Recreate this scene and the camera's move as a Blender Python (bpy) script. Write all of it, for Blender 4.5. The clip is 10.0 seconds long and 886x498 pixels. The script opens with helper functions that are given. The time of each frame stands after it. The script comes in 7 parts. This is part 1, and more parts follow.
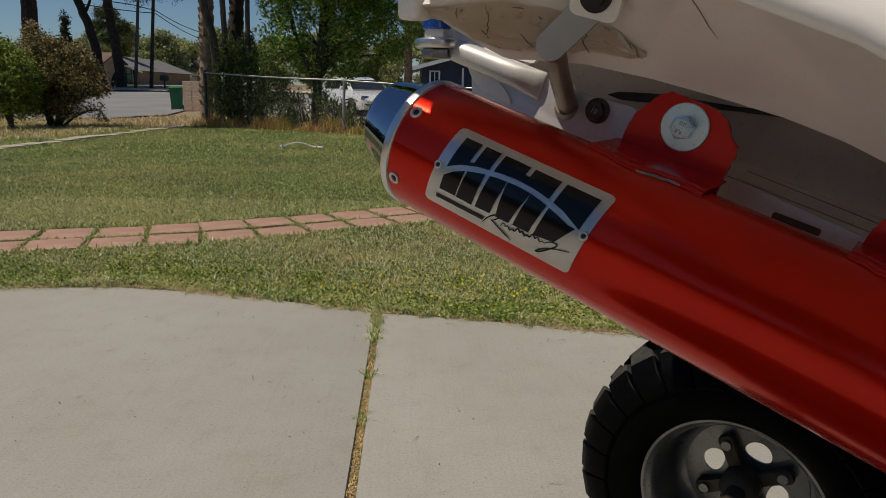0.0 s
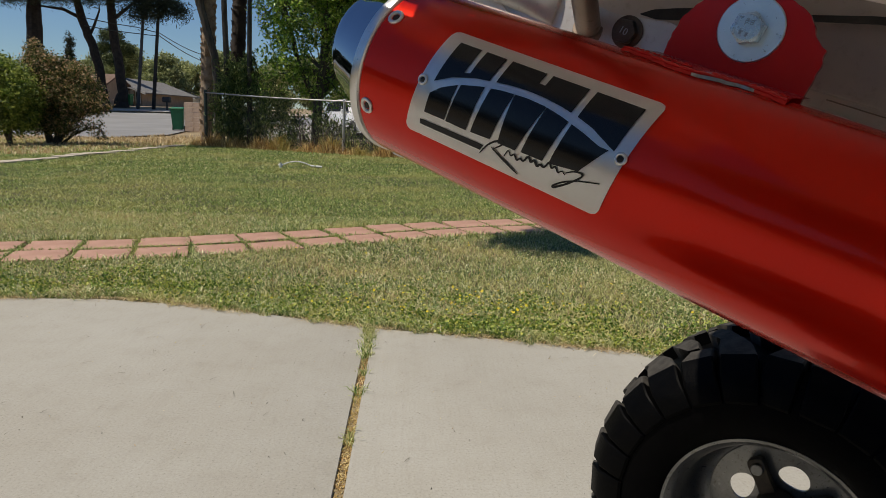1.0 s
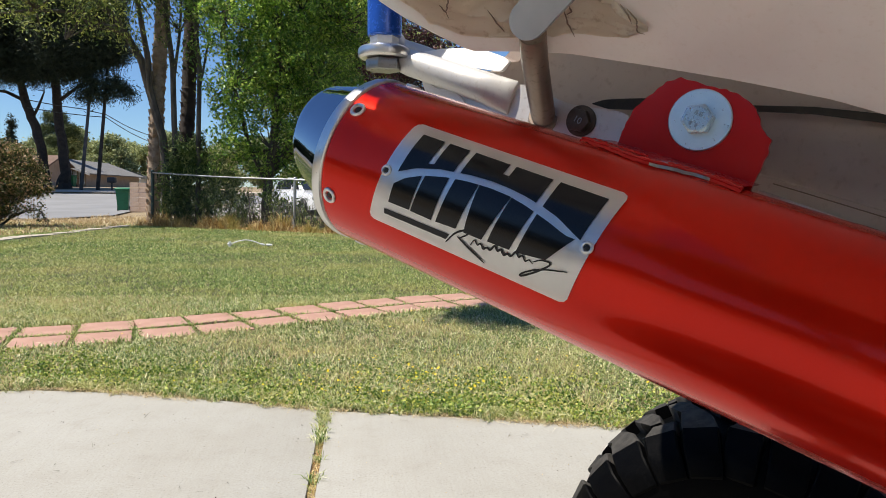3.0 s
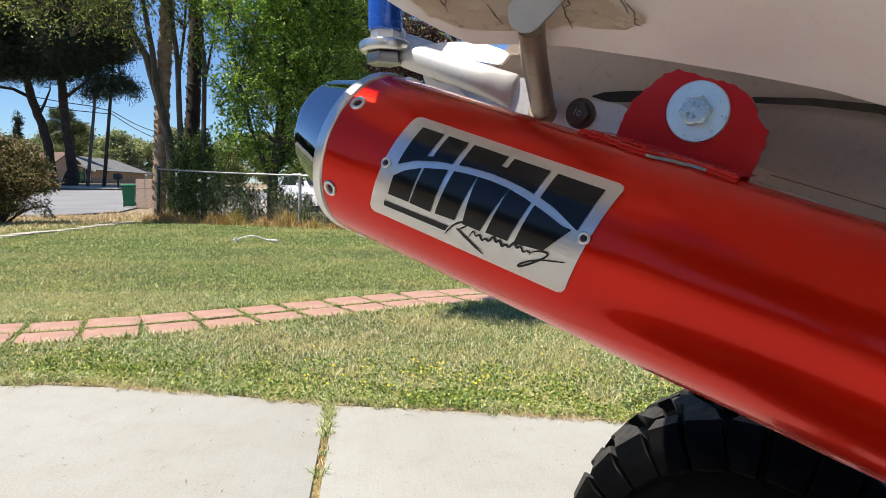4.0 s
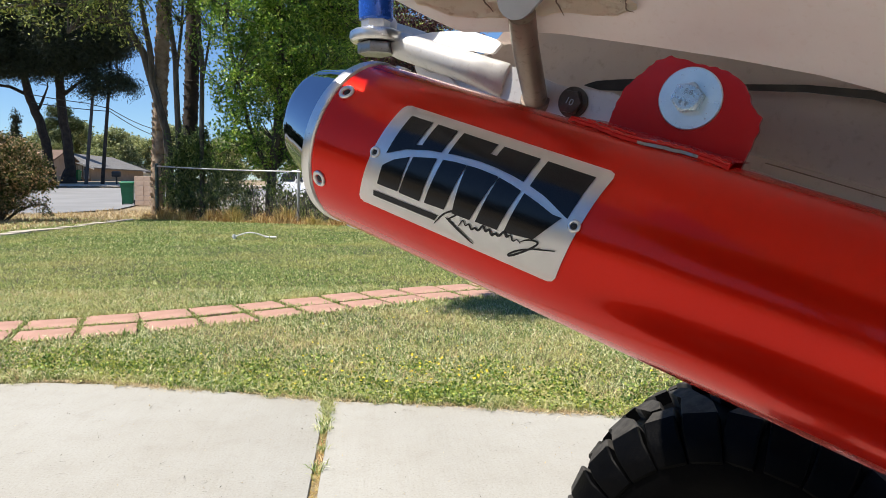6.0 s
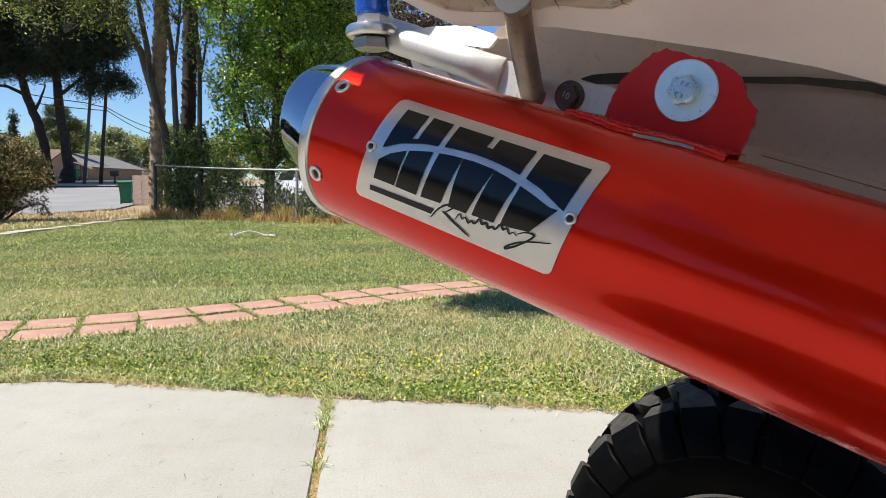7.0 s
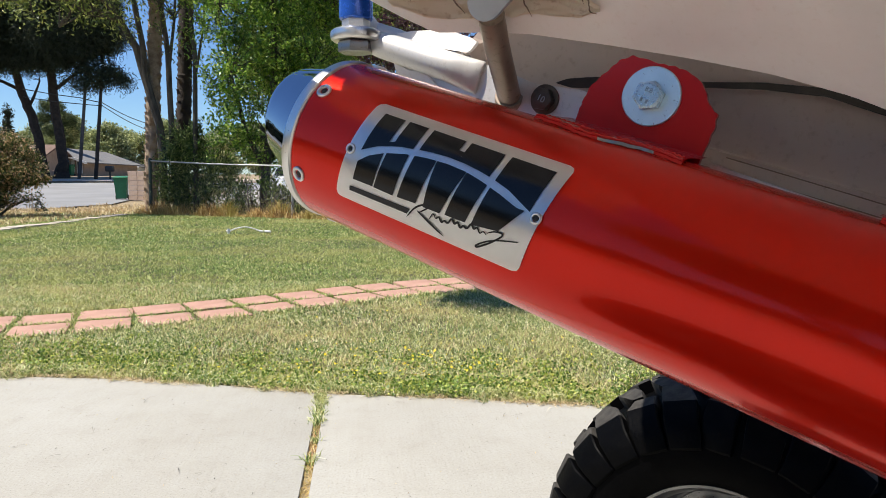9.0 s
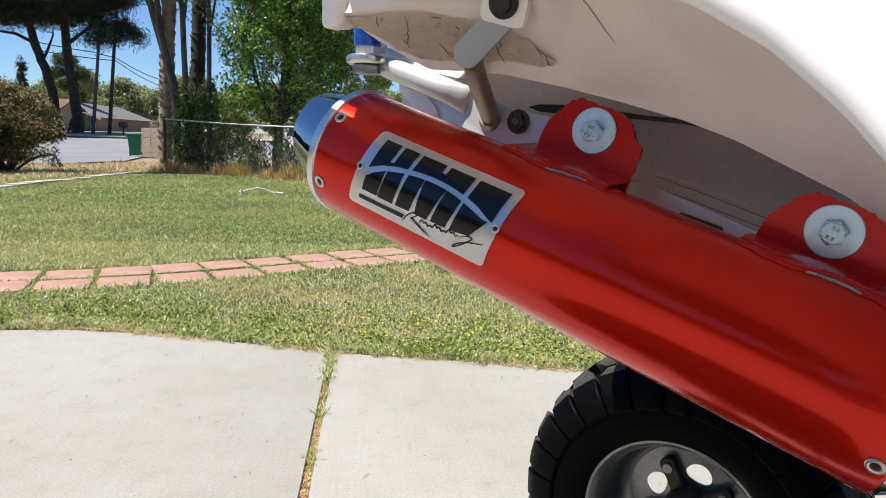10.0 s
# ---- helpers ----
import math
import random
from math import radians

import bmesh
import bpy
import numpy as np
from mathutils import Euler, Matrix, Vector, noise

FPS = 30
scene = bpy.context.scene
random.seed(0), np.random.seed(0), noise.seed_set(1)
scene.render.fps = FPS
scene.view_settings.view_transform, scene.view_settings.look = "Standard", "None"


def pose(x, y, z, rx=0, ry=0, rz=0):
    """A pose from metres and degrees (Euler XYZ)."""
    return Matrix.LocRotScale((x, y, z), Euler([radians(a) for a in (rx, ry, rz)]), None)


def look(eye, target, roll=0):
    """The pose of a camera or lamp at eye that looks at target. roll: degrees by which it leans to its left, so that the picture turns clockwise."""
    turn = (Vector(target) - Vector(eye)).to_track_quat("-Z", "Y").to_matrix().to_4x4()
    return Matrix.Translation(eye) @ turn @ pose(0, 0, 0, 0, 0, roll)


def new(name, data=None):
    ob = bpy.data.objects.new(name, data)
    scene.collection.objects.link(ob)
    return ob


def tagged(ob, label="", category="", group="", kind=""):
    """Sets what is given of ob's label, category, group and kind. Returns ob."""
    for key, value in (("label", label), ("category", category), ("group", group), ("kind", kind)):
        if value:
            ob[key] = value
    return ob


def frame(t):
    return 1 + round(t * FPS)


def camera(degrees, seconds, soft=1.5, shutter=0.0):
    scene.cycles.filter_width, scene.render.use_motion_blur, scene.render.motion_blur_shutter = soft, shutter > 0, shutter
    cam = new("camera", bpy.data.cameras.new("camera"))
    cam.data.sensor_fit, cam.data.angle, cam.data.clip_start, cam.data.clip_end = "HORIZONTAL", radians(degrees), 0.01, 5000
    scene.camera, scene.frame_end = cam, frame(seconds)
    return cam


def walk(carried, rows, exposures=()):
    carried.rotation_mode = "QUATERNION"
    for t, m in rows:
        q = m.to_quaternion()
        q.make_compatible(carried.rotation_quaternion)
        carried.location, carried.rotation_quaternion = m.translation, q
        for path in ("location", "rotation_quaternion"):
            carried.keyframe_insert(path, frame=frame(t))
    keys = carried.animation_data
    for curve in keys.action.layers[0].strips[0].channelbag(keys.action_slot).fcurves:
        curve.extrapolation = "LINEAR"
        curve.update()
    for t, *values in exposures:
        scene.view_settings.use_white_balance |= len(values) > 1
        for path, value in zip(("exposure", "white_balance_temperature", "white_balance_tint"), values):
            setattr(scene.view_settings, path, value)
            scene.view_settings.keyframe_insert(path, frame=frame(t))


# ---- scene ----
cam = camera(67.5, 10.0, soft=0.55)
PATH = [
    (0, (0.134, -0.597, 0.893), (0.23, 1.346, 0.429), 1.0),
    (0.5, (0.138, -0.532, 0.852), (0.176, 1.426, 0.446), 2.1),
    (1, (0.149, -0.486, 0.818), (0.247, 1.473, 0.427), 1.7),
    (1.5, (0.145, -0.478, 0.817), (0.333, 1.492, 0.53), 1.4),
    (2, (0.144, -0.476, 0.823), (0.368, 1.501, 0.624), 1.0),
    (2.5, (0.14, -0.477, 0.826), (0.383, 1.501, 0.66), 0.9),
    (4, (0.144, -0.484, 0.824), (0.367, 1.495, 0.643), 0.6),
    (4.5, (0.144, -0.481, 0.822), (0.365, 1.497, 0.628), 1.0),
    (5, (0.145, -0.481, 0.82), (0.366, 1.496, 0.623), 0.7),
    (5.5, (0.148, -0.48, 0.821), (0.371, 1.498, 0.63), 0.5),
    (7, (0.151, -0.481, 0.818), (0.379, 1.496, 0.618), -0.0),
    (7.5, (0.152, -0.48, 0.818), (0.381, 1.496, 0.616), 0.0),
    (8, (0.153, -0.481, 0.817), (0.389, 1.494, 0.613), 0.0),
    (8.5, (0.157, -0.485, 0.817), (0.4, 1.49, 0.615), -0.1),
    (9, (0.161, -0.5, 0.821), (0.4, 1.475, 0.609), 0.1),
    (9.5, (0.153, -0.545, 0.838), (0.363, 1.431, 0.612), 0.3),
    (10, (0.165, -0.619, 0.859), (0.373, 1.345, 0.539), 1.5),
]
walk(cam, [(t, look(eye, target, roll)) for t, eye, target, roll in PATH],
     exposures=[(0.0, -0.58, 7300, 10), (0.5, -0.40, 7250, 10), (1.0, -0.16, 7200, 10), (1.5, 0.12, 7000, 10), (2.0, 0.35, 6850, 10), (2.5, 0.45, 6800, 10), (4.0, 0.7, 6700, 10), (9.0, 0.7, 6700, 10), (10.0, 0.65, 6500, 10)])

# ---------------------------------------------------------------- light
SUN_AZ, SUN_EL = radians(-100), radians(64)   # from +y, clockwise positive
world = bpy.data.worlds.new("sky")
scene.world = world
world.use_nodes = True
wn = world.node_tree.nodes
sky = wn.new("ShaderNodeTexSky")
sky.sky_type, sky.sun_disc = "NISHITA", False
sky.sun_elevation, sky.sun_rotation = SUN_EL, SUN_AZ
sky.air_density, sky.dust_density, sky.ozone_density = 1.0, 0.0, 2.5
tint = wn.new("ShaderNodeMix")
tint.data_type, tint.blend_type = "RGBA", "MULTIPLY"
tint.inputs[0].default_value, tint.inputs[7].default_value = 1.0, (0.70, 0.91, 1.18, 1)
world.node_tree.links.new(sky.outputs[0], tint.inputs[6])
world.node_tree.links.new(tint.outputs[2], wn["Background"].inputs[0])
wn["Background"].inputs[1].default_value = 0.075
sun = new("sun", bpy.data.lights.new("sun", "SUN"))
sun.data.energy, sun.data.angle, sun.data.color = 4.8, radians(0.55), (1.0, 0.955, 0.88)
to_sun = Vector((math.sin(SUN_AZ) * math.cos(SUN_EL), math.cos(SUN_AZ) * math.cos(SUN_EL), math.sin(SUN_EL)))
sun.matrix_basis = look(to_sun * 30, (0, 0, 0))


# ---------------------------------------------------------------- materials
def material(name, rough=0.6, metal=0.0, coat=0.0, spec=0.5):
    m = bpy.data.materials.new(name)
    m.use_nodes = True
    b = m.node_tree.nodes["Principled BSDF"]
    b.inputs["Roughness"].default_value = rough
    b.inputs["Metallic"].default_value = metal
    b.inputs["Coat Weight"].default_value = coat
    b.inputs["Coat Roughness"].default_value = 0.05
    b.inputs["Specular IOR Level"].default_value = spec
    return m, m.node_tree.nodes, m.node_tree.links, b


def ramp(nodes, stops):
    r = nodes.new("ShaderNodeValToRGB")
    els = r.color_ramp.elements
    while len(els) < len(stops):
        els.new(0.5)
    for e, (p, c) in zip(els, stops):
        e.position, e.color = p, (*c, 1)
    return r


def noise_node(nodes, links, scale, detail=4, rough=0.6, stretch=None, dist=0.0):
    co = nodes.new("ShaderNodeTexCoord")
    n = nodes.new("ShaderNodeTexNoise")
    n.inputs["Scale"].default_value, n.inputs["Detail"].default_value = scale, detail
    n.inputs["Roughness"].default_value, n.inputs["Distortion"].default_value = rough, dist
    if stretch:
        mp = nodes.new("ShaderNodeMapping")
        mp.inputs["Scale"].default_value = stretch
        links.new(co.outputs["Object"], mp.inputs[0])
        links.new(mp.outputs[0], n.inputs[0])
    else:
        links.new(co.outputs["Object"], n.inputs[0])
    return n


def bump(nodes, links, b, src, strength, distance):
    k = nodes.new("ShaderNodeBump")
    k.inputs["Strength"].default_value, k.inputs["Distance"].default_value = strength, distance
    links.new(src, k.inputs["Height"])
    links.new(k.outputs[0], b.inputs["Normal"])
    return k


def mix(nodes, links, kind, fac, a, c):
    m = nodes.new("ShaderNodeMix")
    m.data_type, m.blend_type = "RGBA", kind
    for sock, val in ((m.inputs[0], fac), (m.inputs[6], a), (m.inputs[7], c)):
        if hasattr(val, "is_output"):
            links.new(val, sock)
        elif isinstance(val, tuple):
            sock.default_value = (*val, 1)
        else:
            sock.default_value = val
    return m.outputs[2]


def surface(name, c1, c2, rough=0.6, scale=6.0, fine=60.0, bump_s=0.2, bump_d=0.004, metal=0.0, coat=0.0, stretch=None, c3=None, spec=0.5, rvar=0.15):
    """Two colours mixed by coarse noise, darkened or stained by a third, with fine relief."""
    m, n, l, b = material(name, rough, metal, coat, spec)
    big, small = noise_node(n, l, scale, 5, 0.6, stretch), noise_node(n, l, fine, 4, 0.65, stretch)
    r = ramp(n, ((0.35, c1), (0.65, c2)))
    l.new(big.outputs[0], r.inputs[0])
    col = r.outputs[0]
    if c3:
        r2 = ramp(n, ((0.56, (0, 0, 0)), (0.72, (1, 1, 1))))
        l.new(small.outputs[0], r2.inputs[0])
        col = mix(n, l, "MIX", r2.outputs[0], col, c3)
    l.new(col, b.inputs["Base Color"])
    mr = n.new("ShaderNodeMapRange")
    mr.inputs[3].default_value, mr.inputs[4].default_value = max(0.02, rough - rvar), min(1, rough + rvar)
    l.new(small.outputs[0], mr.inputs[0])
    l.new(mr.outputs[0], b.inputs["Roughness"])
    if bump_s:
        bump(n, l, b, small.outputs[0], bump_s, bump_d)
    return m


def leaf_material(name, stops, thru=0.35, rough=0.5, patch=None, patch_scale=0.6):
    """Leaves: a colour for each island, light shining through, and patches of another colour."""
    m, n, l, b = material(name, rough)
    g = n.new("ShaderNodeNewGeometry")
    r = ramp(n, stops)
    l.new(g.outputs["Random Per Island"], r.inputs[0])
    col = r.outputs[0]
    if patch:
        nz = noise_node(n, l, patch_scale, 4, 0.7)
        r2 = ramp(n, ((0.46, (0, 0, 0)), (0.66, (1, 1, 1))))
        l.new(nz.outputs[0], r2.inputs[0])
        col = mix(n, l, "MIX", r2.outputs[0], col, patch)
    l.new(col, b.inputs["Base Color"])
    t = n.new("ShaderNodeBsdfTranslucent")
    l.new(col, t.inputs[0])
    s = n.new("ShaderNodeMixShader")
    s.inputs[0].default_value = thru
    l.new(b.outputs[0], s.inputs[1])
    l.new(t.outputs[0], s.inputs[2])
    l.new(s.outputs[0], n["Material Output"].inputs[0])
    return m


def red_paint():
    """Candy red lacquer over turned metal: a sharp clear coat, with fine turning marks round the can."""
    m, n, l, b = material("red_gloss_paint", 0.23, 0.50, 0.30, 0.08)
    b.inputs["Coat Roughness"].default_value = 0.012
    big = noise_node(n, l, 14, 4)
    r = ramp(n, ((0.3, (0.57, 0.0105, 0.0026)), (0.7, (0.635, 0.0138, 0.0033))))
    l.new(big.outputs[0], r.inputs[0])
    l.new(r.outputs[0], b.inputs["Base Color"])
    co, along = n.new("ShaderNodeTexCoord"), n.new("ShaderNodeVectorMath")
    along.operation = "DOT_PRODUCT"
    along.inputs[1].default_value = (0.7341739, -0.60695491, -0.30429331)
    l.new(co.outputs["Object"], along.inputs[0])
    marks = n.new("ShaderNodeTexNoise")
    marks.noise_dimensions = "1D"
    marks.inputs["Scale"].default_value, marks.inputs["Detail"].default_value = 320, 3
    l.new(along.outputs["Value"], marks.inputs["W"])
    bump(n, l, b, marks.outputs[0], 0.16, 0.0004)
    peel = noise_node(n, l, 260, 3, 0.6, None, 0.4)
    k = n.new("ShaderNodeBump")
    k.inputs["Strength"].default_value, k.inputs["Distance"].default_value = 0.10, 0.0004
    l.new(peel.outputs[0], k.inputs["Height"])
    l.new(k.outputs[0], b.inputs["Coat Normal"])
    return m


def concrete():
    m, n, l, b = material("concrete", 0.9)
    big, mid = noise_node(n, l, 1.3, 5, 0.6), noise_node(n, l, 9, 6, 0.7)
    streak, grit = noise_node(n, l, 1.0, 5, 0.65, (90, 3.5, 1)), noise_node(n, l, 150, 6, 0.8)
    r = ramp(n, ((0.3, (0.325, 0.308, 0.268)), (0.55, (0.352, 0.340, 0.302)), (0.75, (0.372, 0.362, 0.328))))
    l.new(big.outputs[0], r.inputs[0])
    r2 = ramp(n, ((0.28, (0.90, 0.885, 0.865)), (0.45, (0.985, 0.98, 0.97)), (0.7, (1.02, 1.02, 1.02))))
    l.new(mid.outputs[0], r2.inputs[0])
    r3 = ramp(n, ((0.30, (0.95, 0.94, 0.93)), (0.55, (1, 1, 1))))
    l.new(streak.outputs[0], r3.inputs[0])
    r4 = ramp(n, ((0.30, (0.30, 0.29, 0.27)), (0.42, (0.93, 0.93, 0.93)), (0.62, (1.14, 1.14, 1.14))))
    l.new(grit.outputs[0], r4.inputs[0])
    c = mix(n, l, "MULTIPLY", 1.0, r.outputs[0], r2.outputs[0])
    c = mix(n, l, "MULTIPLY", 0.8, c, r3.outputs[0])
    c = mix(n, l, "MULTIPLY", 0.8, c, r4.outputs[0])
    l.new(c, b.inputs["Base Color"])
    bump(n, l, b, grit.outputs[0], 0.35, 0.002)
    return m


RED = red_paint()
REDTAB = surface("red_enamel_on_steel", (0.46, 0.009, 0.009), (0.53, 0.011, 0.010), 0.24, 14, 190, 0.05, 0.0006, 0.35, coat=0.12, rvar=0.06, spec=0.3)
CHROME = surface("polished_chrome", (0.33, 0.37, 0.43), (0.36, 0.40, 0.46), 0.010, 20, 300, 0.0, 0.0003, 1.0, rvar=0.008)
STEEL = surface("brushed_steel", (0.60, 0.59, 0.57), (0.70, 0.69, 0.67), 0.30, 30, 400, 0.06, 0.0004, 1.0, rvar=0.08)
# Raised marks are given a darker metal, their shading put into the colour.
BOLTMARK = surface("shadowed_bolt_mark", (0.17, 0.20, 0.23), (0.22, 0.25, 0.28), 0.4, 60, 500, 0.0, 0.0003, 1.0)
# Darker copy of the washer's zinc: dark facet reflections put into the colour.
BOLTZINC = surface("dulled_zinc_bolt", (0.38, 0.50, 0.60), (0.48, 0.60, 0.69), 0.28, 60, 500, 0.0, 0.0003, 0.9, rvar=0.06)
ZINC = surface("zinc_plated_steel", (0.50, 0.66, 0.78), (0.60, 0.75, 0.86), 0.30, 60, 500, 0.0, 0.0003, 0.8, rvar=0.08)
PLATE = surface("satin_aluminium_badge", (0.86, 0.85, 0.83), (0.92, 0.91, 0.89), 0.33, 40, 500, 0.02, 0.0002, 1.0, rvar=0.05)
ALU = surface("silver_painted_alloy", (0.62, 0.60, 0.57), (0.70, 0.68, 0.64), 0.42, 30, 300, 0.10, 0.0006, 0.35, c3=(0.56, 0.53, 0.49), rvar=0.1)
GREYSTEEL = surface("brown_grey_painted_steel", (0.26, 0.20, 0.155), (0.33, 0.26, 0.205), 0.34, 25, 260, 0.1, 0.0006, 0.45, c3=(0.20, 0.145, 0.105))
TABGREY = surface("grey_steel_tab", (0.34, 0.36, 0.38), (0.40, 0.42, 0.44), 0.5, 30, 300, 0.08, 0.0004, 0.1)
BLACKINK = surface("black_print", (0.003, 0.0035, 0.0045), (0.005, 0.0055, 0.0075), 0.16, 40, 400, 0.0, rvar=0.04, spec=0.3)
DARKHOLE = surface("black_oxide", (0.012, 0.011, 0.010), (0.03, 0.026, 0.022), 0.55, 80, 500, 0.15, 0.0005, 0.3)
BOLTDARK = surface("dark_rusty_bolt", (0.075, 0.055, 0.042), (0.13, 0.10, 0.075), 0.42, 120, 700, 0.3, 0.0006, 0.6)
BLUE = surface("blue_anodised_alloy", (0.012, 0.075, 0.36), (0.016, 0.10, 0.45), 0.25, 30, 300, 0.04, 0.0004, 0.45, coat=0.5)
WHITEPLASTIC = surface("white_plastic", (0.84, 0.79, 0.75), (0.89, 0.855, 0.82), 0.42, 12, 260, 0.05, 0.0005, c3=(0.82, 0.765, 0.715))


def let_light_through(m, share, colour):
    """Thin sheet: some of the light that falls on one side comes out on the other."""
    n, l = m.node_tree.nodes, m.node_tree.links
    t = n.new("ShaderNodeBsdfTranslucent")
    t.inputs[0].default_value = (*colour, 1)
    mx = n.new("ShaderNodeMixShader")
    mx.inputs[0].default_value = share
    l.new(n["Principled BSDF"].outputs[0], mx.inputs[1])
    l.new(t.outputs[0], mx.inputs[2])
    l.new(mx.outputs[0], n["Material Output"].inputs[0])


let_light_through(WHITEPLASTIC, 0.025, (0.90, 0.70, 0.62))
THINWHITE = surface("thin_white_plastic", (0.86, 0.83, 0.80), (0.90, 0.88, 0.86), 0.40, 12, 260, 0.05, 0.0005)
let_light_through(THINWHITE, 0.30, (0.92, 0.90, 0.87))
FOIL = surface("worn_heat_shield_foil", (0.86, 0.76, 0.62), (0.93, 0.86, 0.75), 0.45, 22, 160, 0.25, 0.0015, 0.0, c3=(0.66, 0.54, 0.41))
let_light_through(FOIL, 0.10, (0.92, 0.80, 0.64))
GREYPLASTIC = surface("dusty_grey_plastic", (0.60, 0.525, 0.48), (0.68, 0.60, 0.55), 0.62, 10, 180, 0.15, 0.001, c3=(0.55, 0.47, 0.42))
# Tyre colours: shade is put into the black, sunlight and wear into the grey.
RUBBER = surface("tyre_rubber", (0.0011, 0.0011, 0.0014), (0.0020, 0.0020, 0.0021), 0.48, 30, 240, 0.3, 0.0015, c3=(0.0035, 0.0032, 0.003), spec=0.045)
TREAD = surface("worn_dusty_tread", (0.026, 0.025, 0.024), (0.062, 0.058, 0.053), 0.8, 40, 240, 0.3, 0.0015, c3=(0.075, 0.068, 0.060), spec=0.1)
RIMMETAL = surface("dull_alloy_rim", (0.20, 0.205, 0.21), (0.29, 0.29, 0.285), 0.32, 18, 220, 0.12, 0.0008, 0.85, c3=(0.15, 0.14, 0.125))
HUBMETAL = surface("brown_cast_hub", (0.055, 0.043, 0.031), (0.10, 0.080, 0.058), 0.55, 40, 260, 0.35, 0.001, 0.5)
CONCRETE = concrete()
PAVER = surface("red_concrete_paver", (0.34, 0.19, 0.14), (0.43, 0.255, 0.195), 0.9, 5, 160, 0.4, 0.002, c3=(0.36, 0.22, 0.165))
KERBSTONE = surface("pale_edging_stone", (0.36, 0.31, 0.25), (0.50, 0.44, 0.36), 0.9, 6, 120, 0.3, 0.003)
SOIL = surface("dry_soil", (0.20, 0.145, 0.085), (0.32, 0.25, 0.145), 0.95, 0.7, 30, 0.5, 0.02, c3=(0.36, 0.30, 0.18))
TURF = surface("turf_base", (0.045, 0.05, 0.018), (0.09, 0.08, 0.035), 0.95, 0.9, 60, 0.8, 0.02, c3=(0.20, 0.165, 0.085))
ASPHALT = surface("sunlit_asphalt", (0.19, 0.19, 0.19), (0.24, 0.24, 0.24), 0.9, 0.4, 30, 0.2, 0.004)
BARK = surface("grey_bark", (0.055, 0.046, 0.036), (0.14, 0.12, 0.095), 0.9, 9, 50, 0.8, 0.02, stretch=(1, 1, 0.25))
PALMBARK = surface("palm_bark", (0.230, 0.155, 0.101), (0.446, 0.338, 0.243), 0.9, 6, 40, 0.8, 0.02)
PINEBARK = surface("dark_pine_bark", (0.024, 0.018, 0.014), (0.055, 0.040, 0.030), 0.95, 4, 25, 0.8, 0.03)
GRASS = leaf_material("dry_green_grass", ((0.0, (0.070, 0.140, 0.034)), (0.28, (0.18, 0.28, 0.07)), (0.52, (0.37, 0.43, 0.13)), (0.76, (0.64, 0.62, 0.29)), (1.0, (0.88, 0.86, 0.58))), 0.28, 0.5, (0.60, 0.555, 0.23), 1.6)
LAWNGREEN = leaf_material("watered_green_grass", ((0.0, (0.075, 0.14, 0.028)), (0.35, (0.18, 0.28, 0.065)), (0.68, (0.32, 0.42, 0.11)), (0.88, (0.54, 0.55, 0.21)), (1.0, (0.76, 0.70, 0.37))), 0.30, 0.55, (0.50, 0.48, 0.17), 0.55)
WEED = leaf_material("broad_weed_leaves", ((0.0, (0.06, 0.13, 0.022)), (0.5, (0.22, 0.33, 0.055)), (0.8, (0.46, 0.50, 0.10)), (1.0, (0.68, 0.64, 0.16))), 0.25, 0.5)
STRAW = leaf_material("dry_straw", ((0.0, (0.38, 0.26, 0.12)), (0.6, (0.58, 0.45, 0.25)), (1.0, (0.80, 0.69, 0.46))), 0.2, 0.8)
VINE = leaf_material("dark_vine_leaves", ((0.0, (0.04, 0.075, 0.018)), (0.5, (0.13, 0.20, 0.05)), (0.82, (0.28, 0.36, 0.10)), (1.0, (0.60, 0.64, 0.24))), 0.38, 0.45)
BRUSH = leaf_material("dry_brush_stems", ((0.0, (0.14, 0.07, 0.025)), (0.3, (0.40, 0.22, 0.08)), (0.65, (0.72, 0.50, 0.20)), (1.0, (0.88, 0.74, 0.42))), 0.25, 0.7, (0.38, 0.32, 0.09), 1.4)
PETAL = leaf_material("yellow_petals", ((0.0, (0.75, 0.55, 0.02)), (1.0, (0.85, 0.68, 0.05))), 0.3, 0.6)
# The dark green patches put shaded gaps of the crown into the colour.
LEAF = leaf_material("bright_tree_leaves", ((0.0, (0.06, 0.14, 0.022)), (0.40, (0.20, 0.37, 0.05)), (0.75, (0.46, 0.66, 0.10)), (1.0, (0.80, 0.86, 0.24))), 0.42, 0.28, (0.10, 0.20, 0.032), 2.2)
LEAFDARK = leaf_material("olive_tree_leaves", ((0.0, (0.05, 0.085, 0.02)), (0.5, (0.16, 0.22, 0.045)), (0.8, (0.38, 0.43, 0.10)), (1.0, (0.72, 0.74, 0.22))), 0.32, 0.4)
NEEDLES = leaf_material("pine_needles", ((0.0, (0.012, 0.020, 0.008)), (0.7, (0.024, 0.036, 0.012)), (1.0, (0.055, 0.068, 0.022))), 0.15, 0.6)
# Pale tones and dark patches put sunlit tops and shaded gaps into colour.
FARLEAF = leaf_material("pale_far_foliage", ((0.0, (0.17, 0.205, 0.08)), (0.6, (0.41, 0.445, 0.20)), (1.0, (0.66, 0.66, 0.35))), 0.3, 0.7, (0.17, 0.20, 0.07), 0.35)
# Paler copy of the pine needles, with sunlight put into the colour.
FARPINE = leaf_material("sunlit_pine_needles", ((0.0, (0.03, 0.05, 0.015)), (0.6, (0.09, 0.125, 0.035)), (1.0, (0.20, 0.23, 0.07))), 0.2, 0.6)
